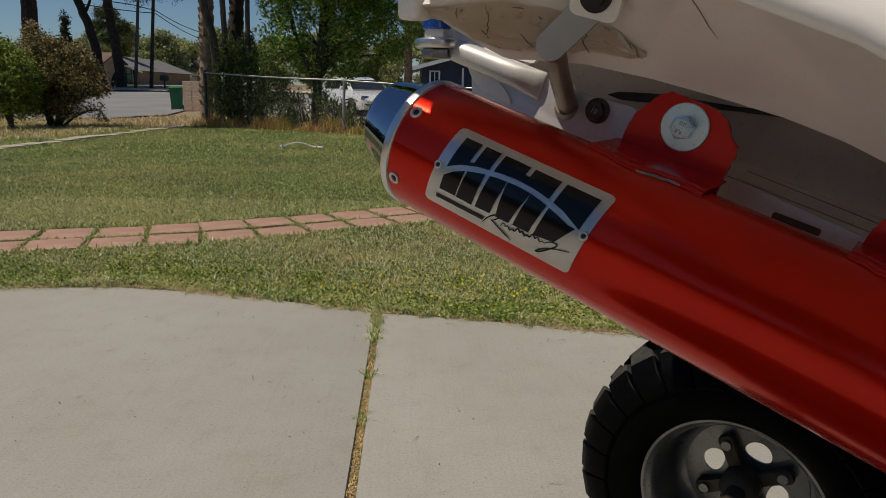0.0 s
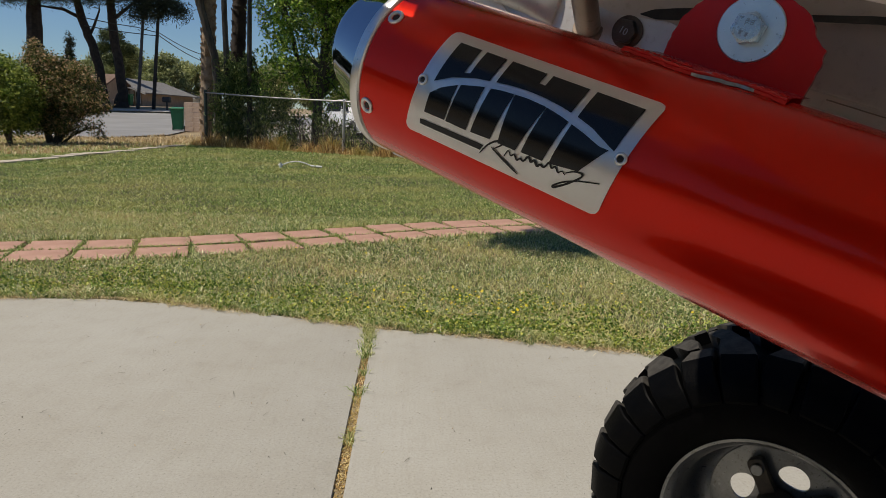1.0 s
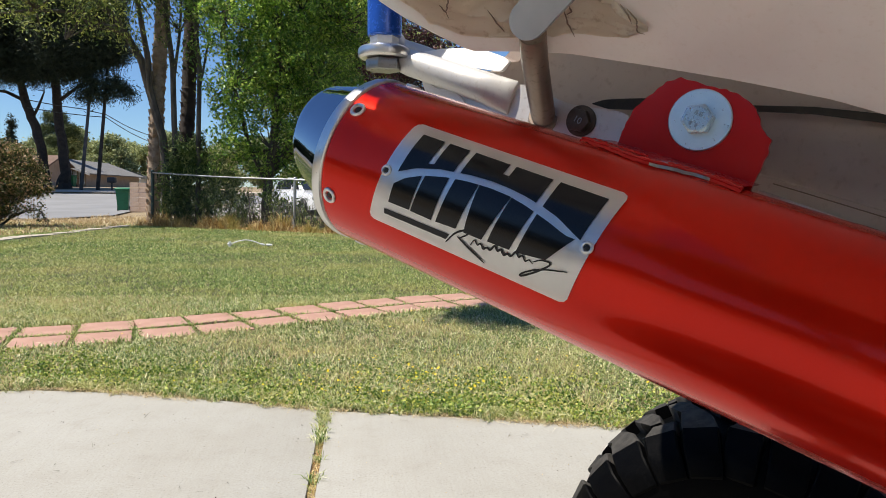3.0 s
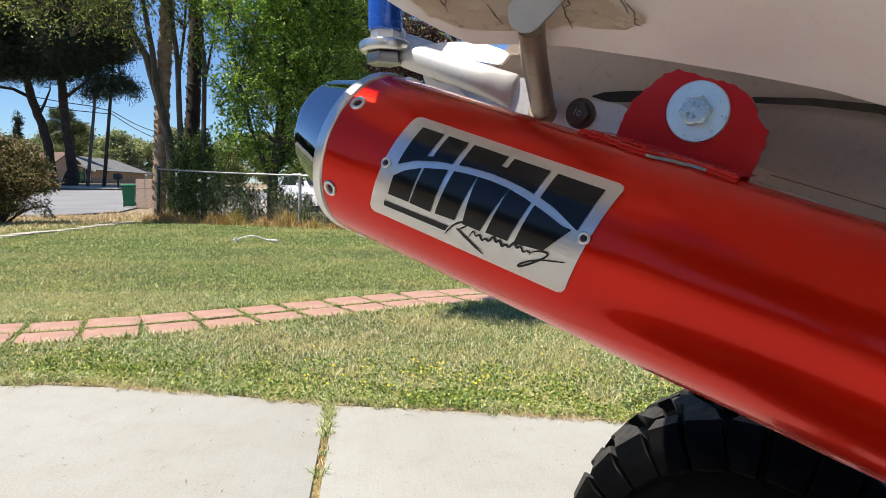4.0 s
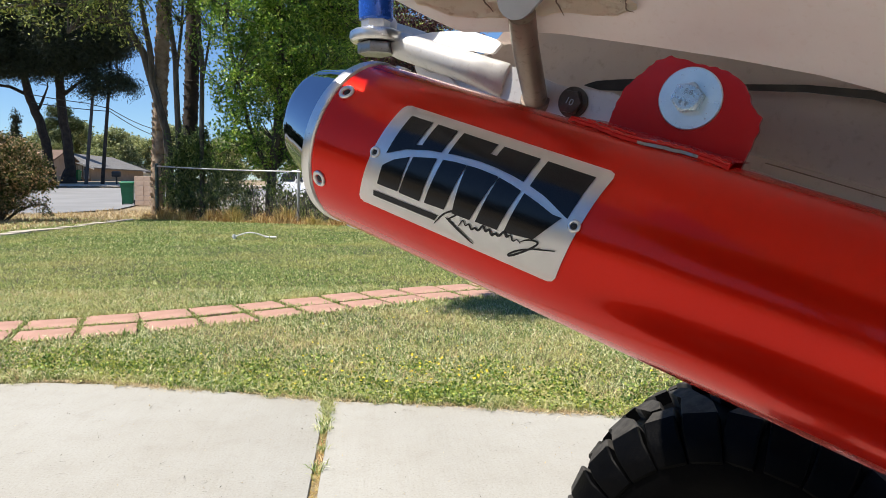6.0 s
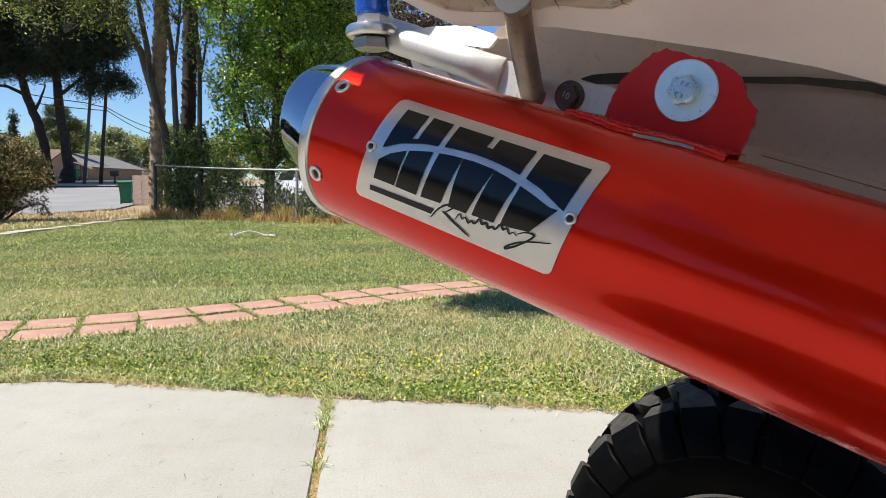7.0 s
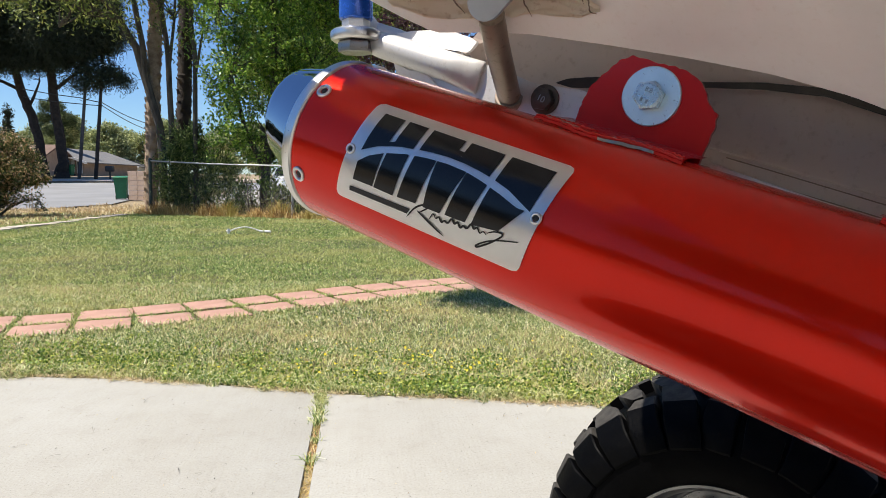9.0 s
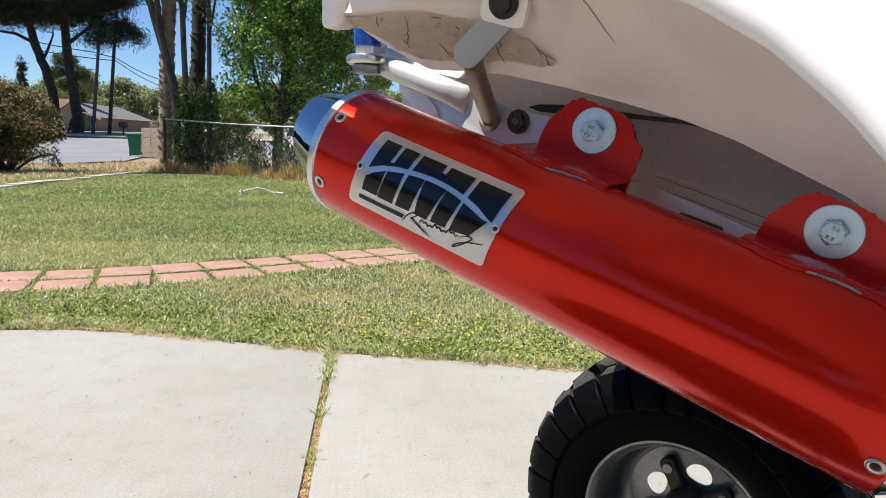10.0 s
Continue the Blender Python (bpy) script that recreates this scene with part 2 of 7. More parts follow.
BUSHLEAF = leaf_material("russet_bush_leaves", ((0.0, (0.03, 0.055, 0.015)), (0.45, (0.13, 0.165, 0.045)), (0.72, (0.36, 0.27, 0.12)), (1.0, (0.74, 0.47, 0.30))), 0.40, 0.45)
BUSHGREEN = leaf_material("yellow_green_bush_leaves", ((0.0, (0.05, 0.10, 0.018)), (0.5, (0.20, 0.28, 0.04)), (1.0, (0.52, 0.56, 0.15))), 0.35, 0.45)
PURPLE = leaf_material("purple_plum_leaves", ((0.0, (0.025, 0.010, 0.012)), (0.6, (0.07, 0.022, 0.024)), (1.0, (0.16, 0.07, 0.06))), 0.3, 0.45)
BINGREEN = surface("green_bin_plastic", (0.008, 0.13, 0.055), (0.012, 0.17, 0.075), 0.5, 4, 60, 0.05, 0.002)
BLOCK = surface("tan_block", (0.42, 0.30, 0.225), (0.52, 0.385, 0.295), 0.9, 4, 60, 0.3, 0.004)
CARPAINT = surface("white_car_paint", (0.76, 0.76, 0.76), (0.80, 0.80, 0.80), 0.25, 3, 40, 0.0, coat=1.0)
CARGLASS = surface("dark_car_glass", (0.015, 0.018, 0.022), (0.025, 0.03, 0.035), 0.05, 3, 40, 0.0, rvar=0.02)
BLACKTRIM = surface("black_trim", (0.015, 0.015, 0.016), (0.03, 0.03, 0.03), 0.5, 8, 60, 0.1, 0.002)
STUCCO = surface("tan_stucco", (0.33, 0.235, 0.17), (0.40, 0.295, 0.215), 0.9, 2, 40, 0.2, 0.004)
WHITEPAINT = surface("white_trim_paint", (0.72, 0.71, 0.69), (0.80, 0.79, 0.77), 0.6, 3, 40, 0.05, 0.002)
ROOF = surface("brown_shingle", (0.12, 0.075, 0.055), (0.18, 0.115, 0.085), 0.9, 3, 20, 0.5, 0.01)
ROOFGREY = surface("grey_shingle", (0.13, 0.125, 0.12), (0.19, 0.185, 0.18), 0.9, 3, 20, 0.5, 0.01)
NAVY = surface("dark_blue_siding", (0.022, 0.032, 0.055), (0.03, 0.042, 0.07), 0.7, 3, 20, 0.2, 0.006)
GALV = surface("galvanised_fence_metal", (0.40, 0.40, 0.39), (0.52, 0.52, 0.50), 0.5, 8, 90, 0.1, 0.002, 0.5)
WIRE = surface("dull_fence_wire", (0.08, 0.08, 0.078), (0.13, 0.13, 0.125), 0.6, 8, 90, 0.0, 0.002, 0.5)
GREENPOST = surface("dark_green_fence_post", (0.045, 0.07, 0.065), (0.07, 0.095, 0.085), 0.5, 8, 60, 0.2, 0.002, 0.3)
POLEMETAL = surface("weathered_pole", (0.05, 0.05, 0.05), (0.085, 0.08, 0.078), 0.8, 2, 20, 0.3, 0.01)
POLEWOOD = surface("dark_pole_wood", (0.025, 0.02, 0.017), (0.05, 0.04, 0.032), 0.9, 2, 20, 0.5, 0.01)
WHITEPIPE = surface("white_pvc", (0.76, 0.76, 0.74), (0.82, 0.82, 0.80), 0.4, 8, 60, 0.05, 0.001)


# ---------------------------------------------------------------- mesh helpers
def part(name, bm, mat, parent=None, label="", smooth=True, angle=35):
    me = bpy.data.meshes.new(name)
    bmesh.ops.recalc_face_normals(bm, faces=bm.faces)
    if smooth:
        lim = radians(angle)
        for f in bm.faces:
            f.smooth = True
        for e in bm.edges:
            if len(e.link_faces) == 2 and e.calc_face_angle(0) > lim:
                e.smooth = False
    bm.to_mesh(me)
    bm.free()
    me.materials.append(mat)
    ob = new(name, me)
    if parent:
        adopt(ob, parent)
    if label:
        ob["label"] = label
    return ob


def adopt(ob, parent):
    """Make ob a child and keep it where it stands; every thing and part is built with world coordinates or a plain move."""
    m = parent.matrix_basis.copy()
    if parent.parent:
        m = parent.parent.matrix_basis @ parent.matrix_parent_inverse @ m
    ob.parent = parent
    ob.matrix_parent_inverse = m.inverted()
    return ob


def empty(name, at):
    e = new(name)
    e.matrix_basis = Matrix.Translation(at)
    e.empty_display_size = 0.1
    return e


def frame_of(z, x=None, at=(0, 0, 0)):
    z = Vector(z).normalized()
    x = Vector(x) if x else (Vector((0, 0, 1)).cross(z) if abs(z.z) < 0.95 else Vector((1, 0, 0)))
    y = z.cross(x).normalized()
    x = y.cross(z)
    m = Matrix((x, y, z)).transposed().to_4x4()
    m.translation = Vector(at)
    return m


def lathe(bm, profile, m, seg=48, a0=0.0, a1=2 * math.pi):
    """profile: (radius, height) along m's z."""
    full = abs(a1 - a0 - 2 * math.pi) < 1e-6
    n = seg if full else seg + 1
    rings = []
    for r, h in profile:
        rings.append([bm.verts.new(m @ Vector((r * math.cos(a0 + (a1 - a0) * k / seg), r * math.sin(a0 + (a1 - a0) * k / seg), h))) for k in range(n)])
    for p, q in zip(rings, rings[1:]):
        for k in range(seg):
            j = (k + 1) % n
            bm.faces.new((p[k], p[j], q[j], q[k]))
    return rings


def disc_caps(bm, rings):
    bm.faces.new(rings[0])
    bm.faces.new(rings[-1])


def tube(bm, pts, radii, seg=12, caps=True, squash=None):
    pts = [Vector(p) for p in pts]
    if not hasattr(radii, "__len__"):
        radii = [radii] * len(pts)
    rings, ref = [], None
    for i, p in enumerate(pts):
        d = (pts[min(i + 1, len(pts) - 1)] - pts[max(i - 1, 0)]).normalized()
        if ref is None:
            ref = Vector((0, 0, 1)) if abs(d.z) < 0.9 else Vector((1, 0, 0))
        x = (ref - d * ref.dot(d)).normalized()
        ref = x
        y = d.cross(x)
        rings.append([bm.verts.new(p + (x * math.cos(2 * math.pi * k / seg) + y * math.sin(2 * math.pi * k / seg)) * radii[i]) for k in range(seg)])
    for p, q in zip(rings, rings[1:]):
        for k in range(seg):
            j = (k + 1) % seg
            bm.faces.new((p[k], p[j], q[j], q[k]))
    if caps:
        disc_caps(bm, rings)
    return rings


def smoothed(profile, times=2):
    """The profile with its corners cut, for a soft curve."""
    for _ in range(times):
        out = [profile[0]]
        for (a, b), (c, d) in zip(profile, profile[1:]):
            out += [(a * 0.75 + c * 0.25, b * 0.75 + d * 0.25), (a * 0.25 + c * 0.75, b * 0.25 + d * 0.75)]
        profile = out + [profile[-1]]
    return profile


def slab_of(bm, outline, m, h0, h1, bevel=0.0):
    """A plate: outline (x, y) in m's plane, from height h0 to h1, its edges bevelled."""
    lo = [bm.verts.new(m @ Vector((x, y, h0))) for x, y in outline]
    hi = [bm.verts.new(m @ Vector((x, y, h1))) for x, y in outline]
    n = len(outline)
    faces = [bm.faces.new(lo[::-1]), bm.faces.new(hi)]
    for k in range(n):
        faces.append(bm.faces.new((lo[k], lo[(k + 1) % n], hi[(k + 1) % n], hi[k])))
    if bevel:
        edges = {e for f in faces[:2] for e in f.edges}
        bmesh.ops.bevel(bm, geom=list(edges), offset=bevel, segments=2, affect="EDGES", profile=0.6)


def box(bm, m, size, bevel=0.0, seg=2):
    r = bmesh.ops.create_cube(bm, size=1, matrix=m @ Matrix.Diagonal((*size, 1)))
    if bevel:
        edges = {e for v in r["verts"] for e in v.link_edges}
        bmesh.ops.bevel(bm, geom=list(edges), offset=bevel, segments=seg, affect="EDGES", profile=0.5)


def rounded(outline, r, steps=4):
    """The outline with its corners rounded."""
    out, n = [], len(outline)
    for i in range(n):
        p, a, c = Vector(outline[i]), Vector(outline[i - 1]), Vector(outline[(i + 1) % n])
        u, v = (a - p), (c - p)
        k = min(r, u.length * 0.45, v.length * 0.45)
        s, e = p + u.normalized() * k, p + v.normalized() * k
        for j in range(steps + 1):
            t = j / steps
            out.append(tuple(s * (1 - t) ** 2 + p * 2 * t * (1 - t) + e * t * t))
    return out


def raw_mesh(name, verts, quads=None, tris=None, mat=None, smooth=False):
    me = bpy.data.meshes.new(name)
    verts = np.asarray(verts, dtype=np.float32).reshape(-1, 3)
    loops, starts, totals = [], [], []
    at = 0
    for arr, k in ((quads, 4), (tris, 3)):
        if arr is not None and len(arr):
            arr = np.asarray(arr, dtype=np.int32).reshape(-1, k)
            loops.append(arr.ravel())
            starts.append(at + k * np.arange(len(arr)))
            totals.append(np.full(len(arr), k))
            at += arr.size
    loops, starts, totals = np.concatenate(loops), np.concatenate(starts), np.concatenate(totals)
    me.vertices.add(len(verts))
    me.vertices.foreach_set("co", verts.ravel())
    me.loops.add(len(loops))
    me.loops.foreach_set("vertex_index", loops)
    me.polygons.add(len(starts))
    me.polygons.foreach_set("loop_start", starts)
    me.polygons.foreach_set("loop_total", totals)
    me.update(calc_edges=True)
    if smooth:
        me.polygons.foreach_set("use_smooth", np.ones(len(starts), dtype=bool))
    if mat:
        me.materials.append(mat)
    return me


RNG = np.random.default_rng(7)


def blades_mesh(name, xy, z0, height, width, lean, mat, rng=RNG):
    """Bent grass blades: two joints and a tip for each root."""
    n = len(xy)
    h = height * rng.uniform(0.5, 1.25, n)
    ang, la = rng.uniform(0, 2 * np.pi, n), rng.uniform(0, 2 * np.pi, n)
    le = lean * rng.uniform(0.2, 1.3, n) * h
    wx, wy = np.cos(ang) * width / 2, np.sin(ang) * width / 2
    lx, ly = np.cos(la) * le, np.sin(la) * le
    zz = z0 if hasattr(z0, "__len__") else np.full(n, z0)
    v = np.zeros((n, 5, 3), dtype=np.float32)
    for i, (sg, f, hh) in enumerate(((-1, 0, 0), (1, 0, 0), (1, 0.35, 0.6), (-1, 0.35, 0.6))):
        v[:, i, 0] = xy[:, 0] + sg * wx * (1 if i < 2 else 0.75) + lx * f
        v[:, i, 1] = xy[:, 1] + sg * wy * (1 if i < 2 else 0.75) + ly * f
        v[:, i, 2] = zz + h * hh
    v[:, 4, 0], v[:, 4, 1], v[:, 4, 2] = xy[:, 0] + lx, xy[:, 1] + ly, zz + h * (1 - 0.35 * (le / np.maximum(h, 1e-6)).clip(0, 1))
    base = 5 * np.arange(n)[:, None]
    return raw_mesh(name, v, base + np.array([[0, 1, 2, 3]]), base + np.array([[3, 2, 4]]), mat)


def leaves_mesh(name, pts, size, mat, rng=RNG, slim=0.45, droop=0.0):
    """Leaves: folded diamonds at the points."""
    n = len(pts)
    d = rng.normal(size=(n, 3))
    d[:, 2] -= droop
    d /= np.linalg.norm(d, axis=1)[:, None]
    u = np.cross(d, rng.normal(size=(n, 3)))
    u /= np.linalg.norm(u, axis=1)[:, None]
    w = np.cross(d, u)
    s = size * rng.uniform(0.6, 1.35, n)[:, None]
    v = np.zeros((n, 4, 3), dtype=np.float32)
    v[:, 0] = pts - d * s * 0.5
    v[:, 1] = pts + u * s * slim * 0.5 + w * s * 0.10
    v[:, 2] = pts + d * s * 0.5
    v[:, 3] = pts - u * s * slim * 0.5 + w * s * 0.10
    base = 4 * np.arange(n)[:, None]
    return raw_mesh(name, v, None, np.concatenate([base + np.array([[0, 1, 2]]), base + np.array([[0, 2, 3]])]), mat)


def crown_points(blobs, clumps, per, spread, rng=RNG):
    """Points of leaves in clumps inside ellipsoids (x, y, z, rx, ry, rz), more of them near the skin."""
    b = np.array(blobs, dtype=float)
    vol = b[:, 3] * b[:, 4] * b[:, 5]
    which = rng.choice(len(b), clumps, p=vol / vol.sum())
    dirs = rng.normal(size=(clumps, 3))
    dirs /= np.linalg.norm(dirs, axis=1)[:, None]
    rad = rng.uniform(0.15, 1.0, clumps) ** 0.5
    c = b[which, :3] + dirs * b[which, 3:] * rad[:, None]
    pts = np.repeat(c, per, axis=0) + rng.normal(size=(clumps * per, 3)) * spread
    return pts, c


# ---------------------------------------------------------------- ground
def rise(y):
    """Height of the land by the distance from the house."""
    return np.interp(y, [15, 20, 30, 45, 45.2, 52, 90, 400], [0, -0.1, -0.1, 0.50, 0.62, 0.95, 1.2, 3.0])


def sheet(name, outline_rows, mat, lift, label, category):
    bm = bmesh.new()
    rows = []
    for y, x0, x1 in outline_rows:
        n = 24
        rows.append([bm.verts.new((x0 + (x1 - x0) * k / n, y, float(rise(y)) + lift)) for k in range(n + 1)])
    for p, q in zip(rows, rows[1:]):
        for k in range(len(p) - 1):
            bm.faces.new((p[k], p[k + 1], q[k + 1], q[k]))
    return tagged(part(name, bm, mat), label, category, kind="structure")


ys = [-400, -60, -20, -8, 0, 8, 12, 15, 16, 18, 20, 24, 30, 36, 40, 45, 45.2, 52, 60, 90, 150, 250, 400, 900]
sheet("ground", [(y, -900, 900) for y in ys], SOIL, -0.05, "dry brown bare soil with sparse dead grass", "ground")


def slab_edge(x):
    return float(np.interp(x, [-6, -3, -2, -1.35, -1.1, -0.9, -0.42, 0, 0.46, 1.05, 1.6, 2.6, 5], [1.2, 2.1, 2.3, 2.36, 2.36, 2.31, 2.16, 2.01, 1.90, 1.74, 1.52, 1.0, -0.6]))


def lawn_far(x):
    """Far rim of the lawn."""
    return float(np.interp(x, [-9, -6.2, -5.2, -4.7, -1.3, 2.2, 8], [9.5, 11.0, 15.1, 15.3, 13.3, 11.3, 9.0]))


def lawn_sheet():
    bm = bmesh.new()
    rows = []
    for i in range(61):
        x = -9 + 15 * i / 60
        y0, y1 = slab_edge(x) - 0.05, max(lawn_far(x), slab_edge(x) + 1)
        rows.append([bm.verts.new((x, y0 + (y1 - y0) * k / 30, -0.006 + 0.006 * noise.noise((x * 1.5, (y0 + (y1 - y0) * k / 30) * 1.5, 0)))) for k in range(31)])
    for p, q in zip(rows, rows[1:]):
        for k in range(30):
            bm.faces.new((p[k], q[k], q[k + 1], p[k + 1]))
    return tagged(part("lawn_ground", bm, TURF), "patchy green turf of the front lawn", "lawn", kind="structure")


lawn_sheet()


def slab(name, x0, x1, label):
    """One pour of the drive, from behind the camera to its curved rim; x0 and x1 are its joints."""
    xs = [x0 + (x1 - x0) * k / 14 for k in range(15)]
    rng = random.Random(3)
    rim = [(x, slab_edge(x) + rng.uniform(-0.006, 0.006)) for x in xs]
    bm = bmesh.new()
    slab_of(bm, [(x0, -14.5), (x1, -14.5)] + rim[::-1], Matrix(), -0.10, 0.0, 0.006)
    return tagged(part(name, bm, CONCRETE), label, "driveway", kind="structure")


slab("driveway_slab", -5.5, -0.012, "pale sunlit broom-finished concrete driveway slab")
slab("driveway_slab", 0.012, 4.0, "pale sunlit concrete driveway slab beside the joint")

road_rows = [(14.5, -70, -16), (18.2, -70, -12), (20.5, -70, -9.4), (24, -70, -8.6), (30, -70, -9.8), (36, -70, -9), (36.1, -70, 30), (40, -70, 30), (45, -70, 30)]
sheet("road", road_rows, ASPHALT, 0.0, "pale sun-bleached grey asphalt street", "road")
sheet("driveway_far", [(22.5, -6.5, 6), (26, -6.5, 7), (36, -6.5, 7)], CONCRETE, 0.0, "grey concrete apron where a car is parked", "driveway")
# an assumed house, unseen behind the view, added to shape light and reflections
bm = bmesh.new()
box(bm, Matrix.Translation((0.0, -14.6, 1.25)), (18.0, 0.25, 2.7))
tagged(part("wall_house", bm, STUCCO, smooth=False), "plain tan stucco wall of an unseen added house", "wall", kind="structure")
bm = bmesh.new()
slab_of(bm, [(-9.6, -20.0), (9.6, -20.0), (9.6, -13.9), (-9.6, -13.9)], Matrix.Translation((0, 0, 2.62)), 0.0, 0.16)
tagged(part("roof_house", bm, ROOF, smooth=False), "brown roof edge of the unseen added house", "roof", kind="structure")
bm = bmesh.new()
box(bm, Matrix.Translation((0.0, -13.88, 2.66)), (19.3, 0.04, 0.22))
tagged(part("trim_house", bm, WHITEPAINT, smooth=False), "white fascia board of the unseen added house", "trim", kind="structure")
sheet("pavement", [(45.1, -70, 30), (45.2, -70, 30), (46.8, -70, 30)], KERBSTONE, 0.03, "pale concrete pavement beyond the street", "pavement")

# ---------------------------------------------------------------- quad bike
# The muffler's own axes: s along the can towards the front, v up across it, w outwards.
AX = Vector((0.7341739, -0.60695491, -0.30429331))
UP = Vector((0.2345258, -0.19388674, 0.95257839))
OUT = Vector((-0.63717057, -0.77072282, 0.0))
ORG = Vector((0.2202, -0.07455, 0.81799))
CAN = Matrix((AX, UP, OUT)).transposed().to_4x4()
CAN.translation = ORG
R_CAN = 0.0552


def L(s, v, w):
    return CAN @ Vector((s, v, w))


def on_can(s, deg, r=R_CAN):
    a = radians(deg)
    return L(s, r * math.sin(a), r * math.cos(a))


def can_frame(s, deg, r=R_CAN):
    """A frame on the can's skin, z outwards, x along the can."""
    a = radians(deg)
    z = (UP * math.sin(a) + OUT * math.cos(a)).normalized()
    return frame_of(z, AX, on_can(s, deg, r))


TURN = frame_of(AX, OUT, ORG)          # lathe frame along the can

quad = tagged(empty("quad_bike", (0.45, 0.1, 0.0)), "sport quad bike with white plastics and a red exhaust can", "quad bike")

# --- muffler
bm = bmesh.new()
prof = [(0.0520, -0.0935), (0.0540, -0.0935), (R_CAN, -0.0920)] + [(R_CAN, -0.0920 + 0.437 * k / 12) for k in range(1, 12)] + [(R_CAN, 0.3440), (0.0540, 0.3460), (0.050, 0.3460)]
lathe(bm, prof, TURN, 128)
muffler = part("muffler", bm, RED, quad, "glossy red round exhaust can")

bm = bmesh.new()
lathe(bm, [(0.0500, -0.0925), (0.0546, -0.0930), (0.0560, -0.0942), (0.0563, -0.0980), (0.0556, -0.1010), (0.0530, -0.1022)], TURN, 128)
part("band", bm, STEEL, muffler, "bright bare metal band")

bm = bmesh.new()
lathe(bm, smoothed([(0.0510, -0.1000), (0.0500, -0.1020), (0.0478, -0.1080), (0.0450, -0.1160), (0.0420, -0.1250), (0.0390, -0.1335), (0.0370, -0.1395), (0.0350, -0.1430), (0.0325, -0.1458), (0.0300, -0.1468),
           (0.0268, -0.1460), (0.0255, -0.1430), (0.0248, -0.1200), (0.0245, -0.1050)]), TURN, 160)
for v in bm.verts:                                               # its mouth sits a little above the can's axis
    v.co += UP * 0.13 * max(0.0, -0.1 - (v.co - ORG).dot(AX))
part("end_cap", bm, CHROME, muffler, "mirror-polished chrome cone end cap")

bm = bmesh.new()
lathe(bm, [(0.0530, 0.3440), (0.0545, 0.3480), (0.0510, 0.3530), (0.0400, 0.3640), (0.0240, 0.3760), (0.0220, 0.3800), (0.0220, 0.46)], TURN, 64)
part("inlet_cap", bm, CHROME, muffler, "polished inlet cone and pipe")


def rivet_mesh():
    bm = bmesh.new()
    lathe(bm, [(0.0052, -0.0004), (0.0052, 0.0006), (0.0047, 0.0012), (0.0038, 0.0014), (0.0030, 0.0010), (0.0024, -0.0004), (0.0022, -0.0012)], Matrix(), 28)
    return bm


def pin_mesh():
    bm = bmesh.new()
    r = lathe(bm, [(0.0023, -0.0010), (0.0021, 0.0001), (0.0012, 0.0004)], Matrix(), 16)
    bm.faces.new(r[-1])
    return bm


def place(ob, m):
    ob.matrix_basis = m
    return ob


def place_under(ob, m, parent):
    ob.matrix_basis = m
    return adopt(ob, parent)


rivet0 = part("rivet", rivet_mesh(), STEEL)
pin0 = part("rivet_pin", pin_mesh(), DARKHOLE)
first = True
for s, deg in [(-0.0855, 37.8 - 60.4 * k) for k in range(6)] + [(0.3385, 37.8 - 60.4 * k) for k in range(6)]:
    r = rivet0 if first else new("rivet", rivet0.data)
    p = pin0 if first else new("rivet_pin", pin0.data)
    first = False
    place_under(r, can_frame(s, deg), muffler)
    place_under(p, can_frame(s, deg), muffler)


# --- badge: a curved plate with its print
def badge_point(u, q, r):
    s = -0.0511 + 0.0102 * q + 0.1328 * u
    return on_can(s, -24.5 + 67.2 * q, r)


def badge_patch(bm, lower, upper, r, n=24, rows=8):
    """A patch between two curves, given as lists of (u, q) from left to right, bent round the can."""
    def at(c, t):
        k = t * (len(c) - 1)
        i = min(int(k), len(c) - 2)
        f = k - i
        return (c[i][0] * (1 - f) + c[i + 1][0] * f, c[i][1] * (1 - f) + c[i + 1][1] * f)
    grid = []
    for i in range(n + 1):
        (u0, q0), (u1, q1) = at(lower, i / n), at(upper, i / n)
        grid.append([bm.verts.new(badge_point(u0 + (u1 - u0) * j / rows, q0 + (q1 - q0) * j / rows, r)) for j in range(rows + 1)])
    for a, b in zip(grid, grid[1:]):
        for j in range(rows):
            bm.faces.new((a[j], b[j], b[j + 1], a[j + 1]))


bm = bmesh.new()
cr = 0.028
lower = [(0.0, 0.055), (cr * 0.3, 0.018), (cr, 0.0)] + [(k / 10, 0) for k in range(1, 10)] + [(1 - cr, 0.0), (1 - cr * 0.3, 0.018), (1.0, 0.055)]
upper = [(u, 1 - q) for u, q in lower]
badge_patch(bm, lower, upper, R_CAN + 0.0010, 56, 24)
bmesh.ops.solidify(bm, geom=bm.faces[:], thickness=0.0009)
part("badge_plate", bm, PLATE, muffler, "satin silver badge plate with black blocks")


def arc_hi(u):
    return float(np.interp(u, [0.03, 0.07, 0.152, 0.254, 0.31, 0.40, 0.492, 0.58, 0.659, 0.74, 0.818, 0.943], [0.43, 0.503, 0.594, 0.655, 0.672, 0.700, 0.713, 0.708, 0.692, 0.665, 0.628, 0.528]))


def arc_lo(u):
    return float(np.interp(u, [0.06, 0.125, 0.20, 0.30, 0.40, 0.512, 0.60, 0.681, 0.80, 0.885], [0.362, 0.481, 0.555, 0.609, 0.640, 0.655, 0.648, 0.624, 0.570, 0.521]))


RI = R_CAN + 0.0014


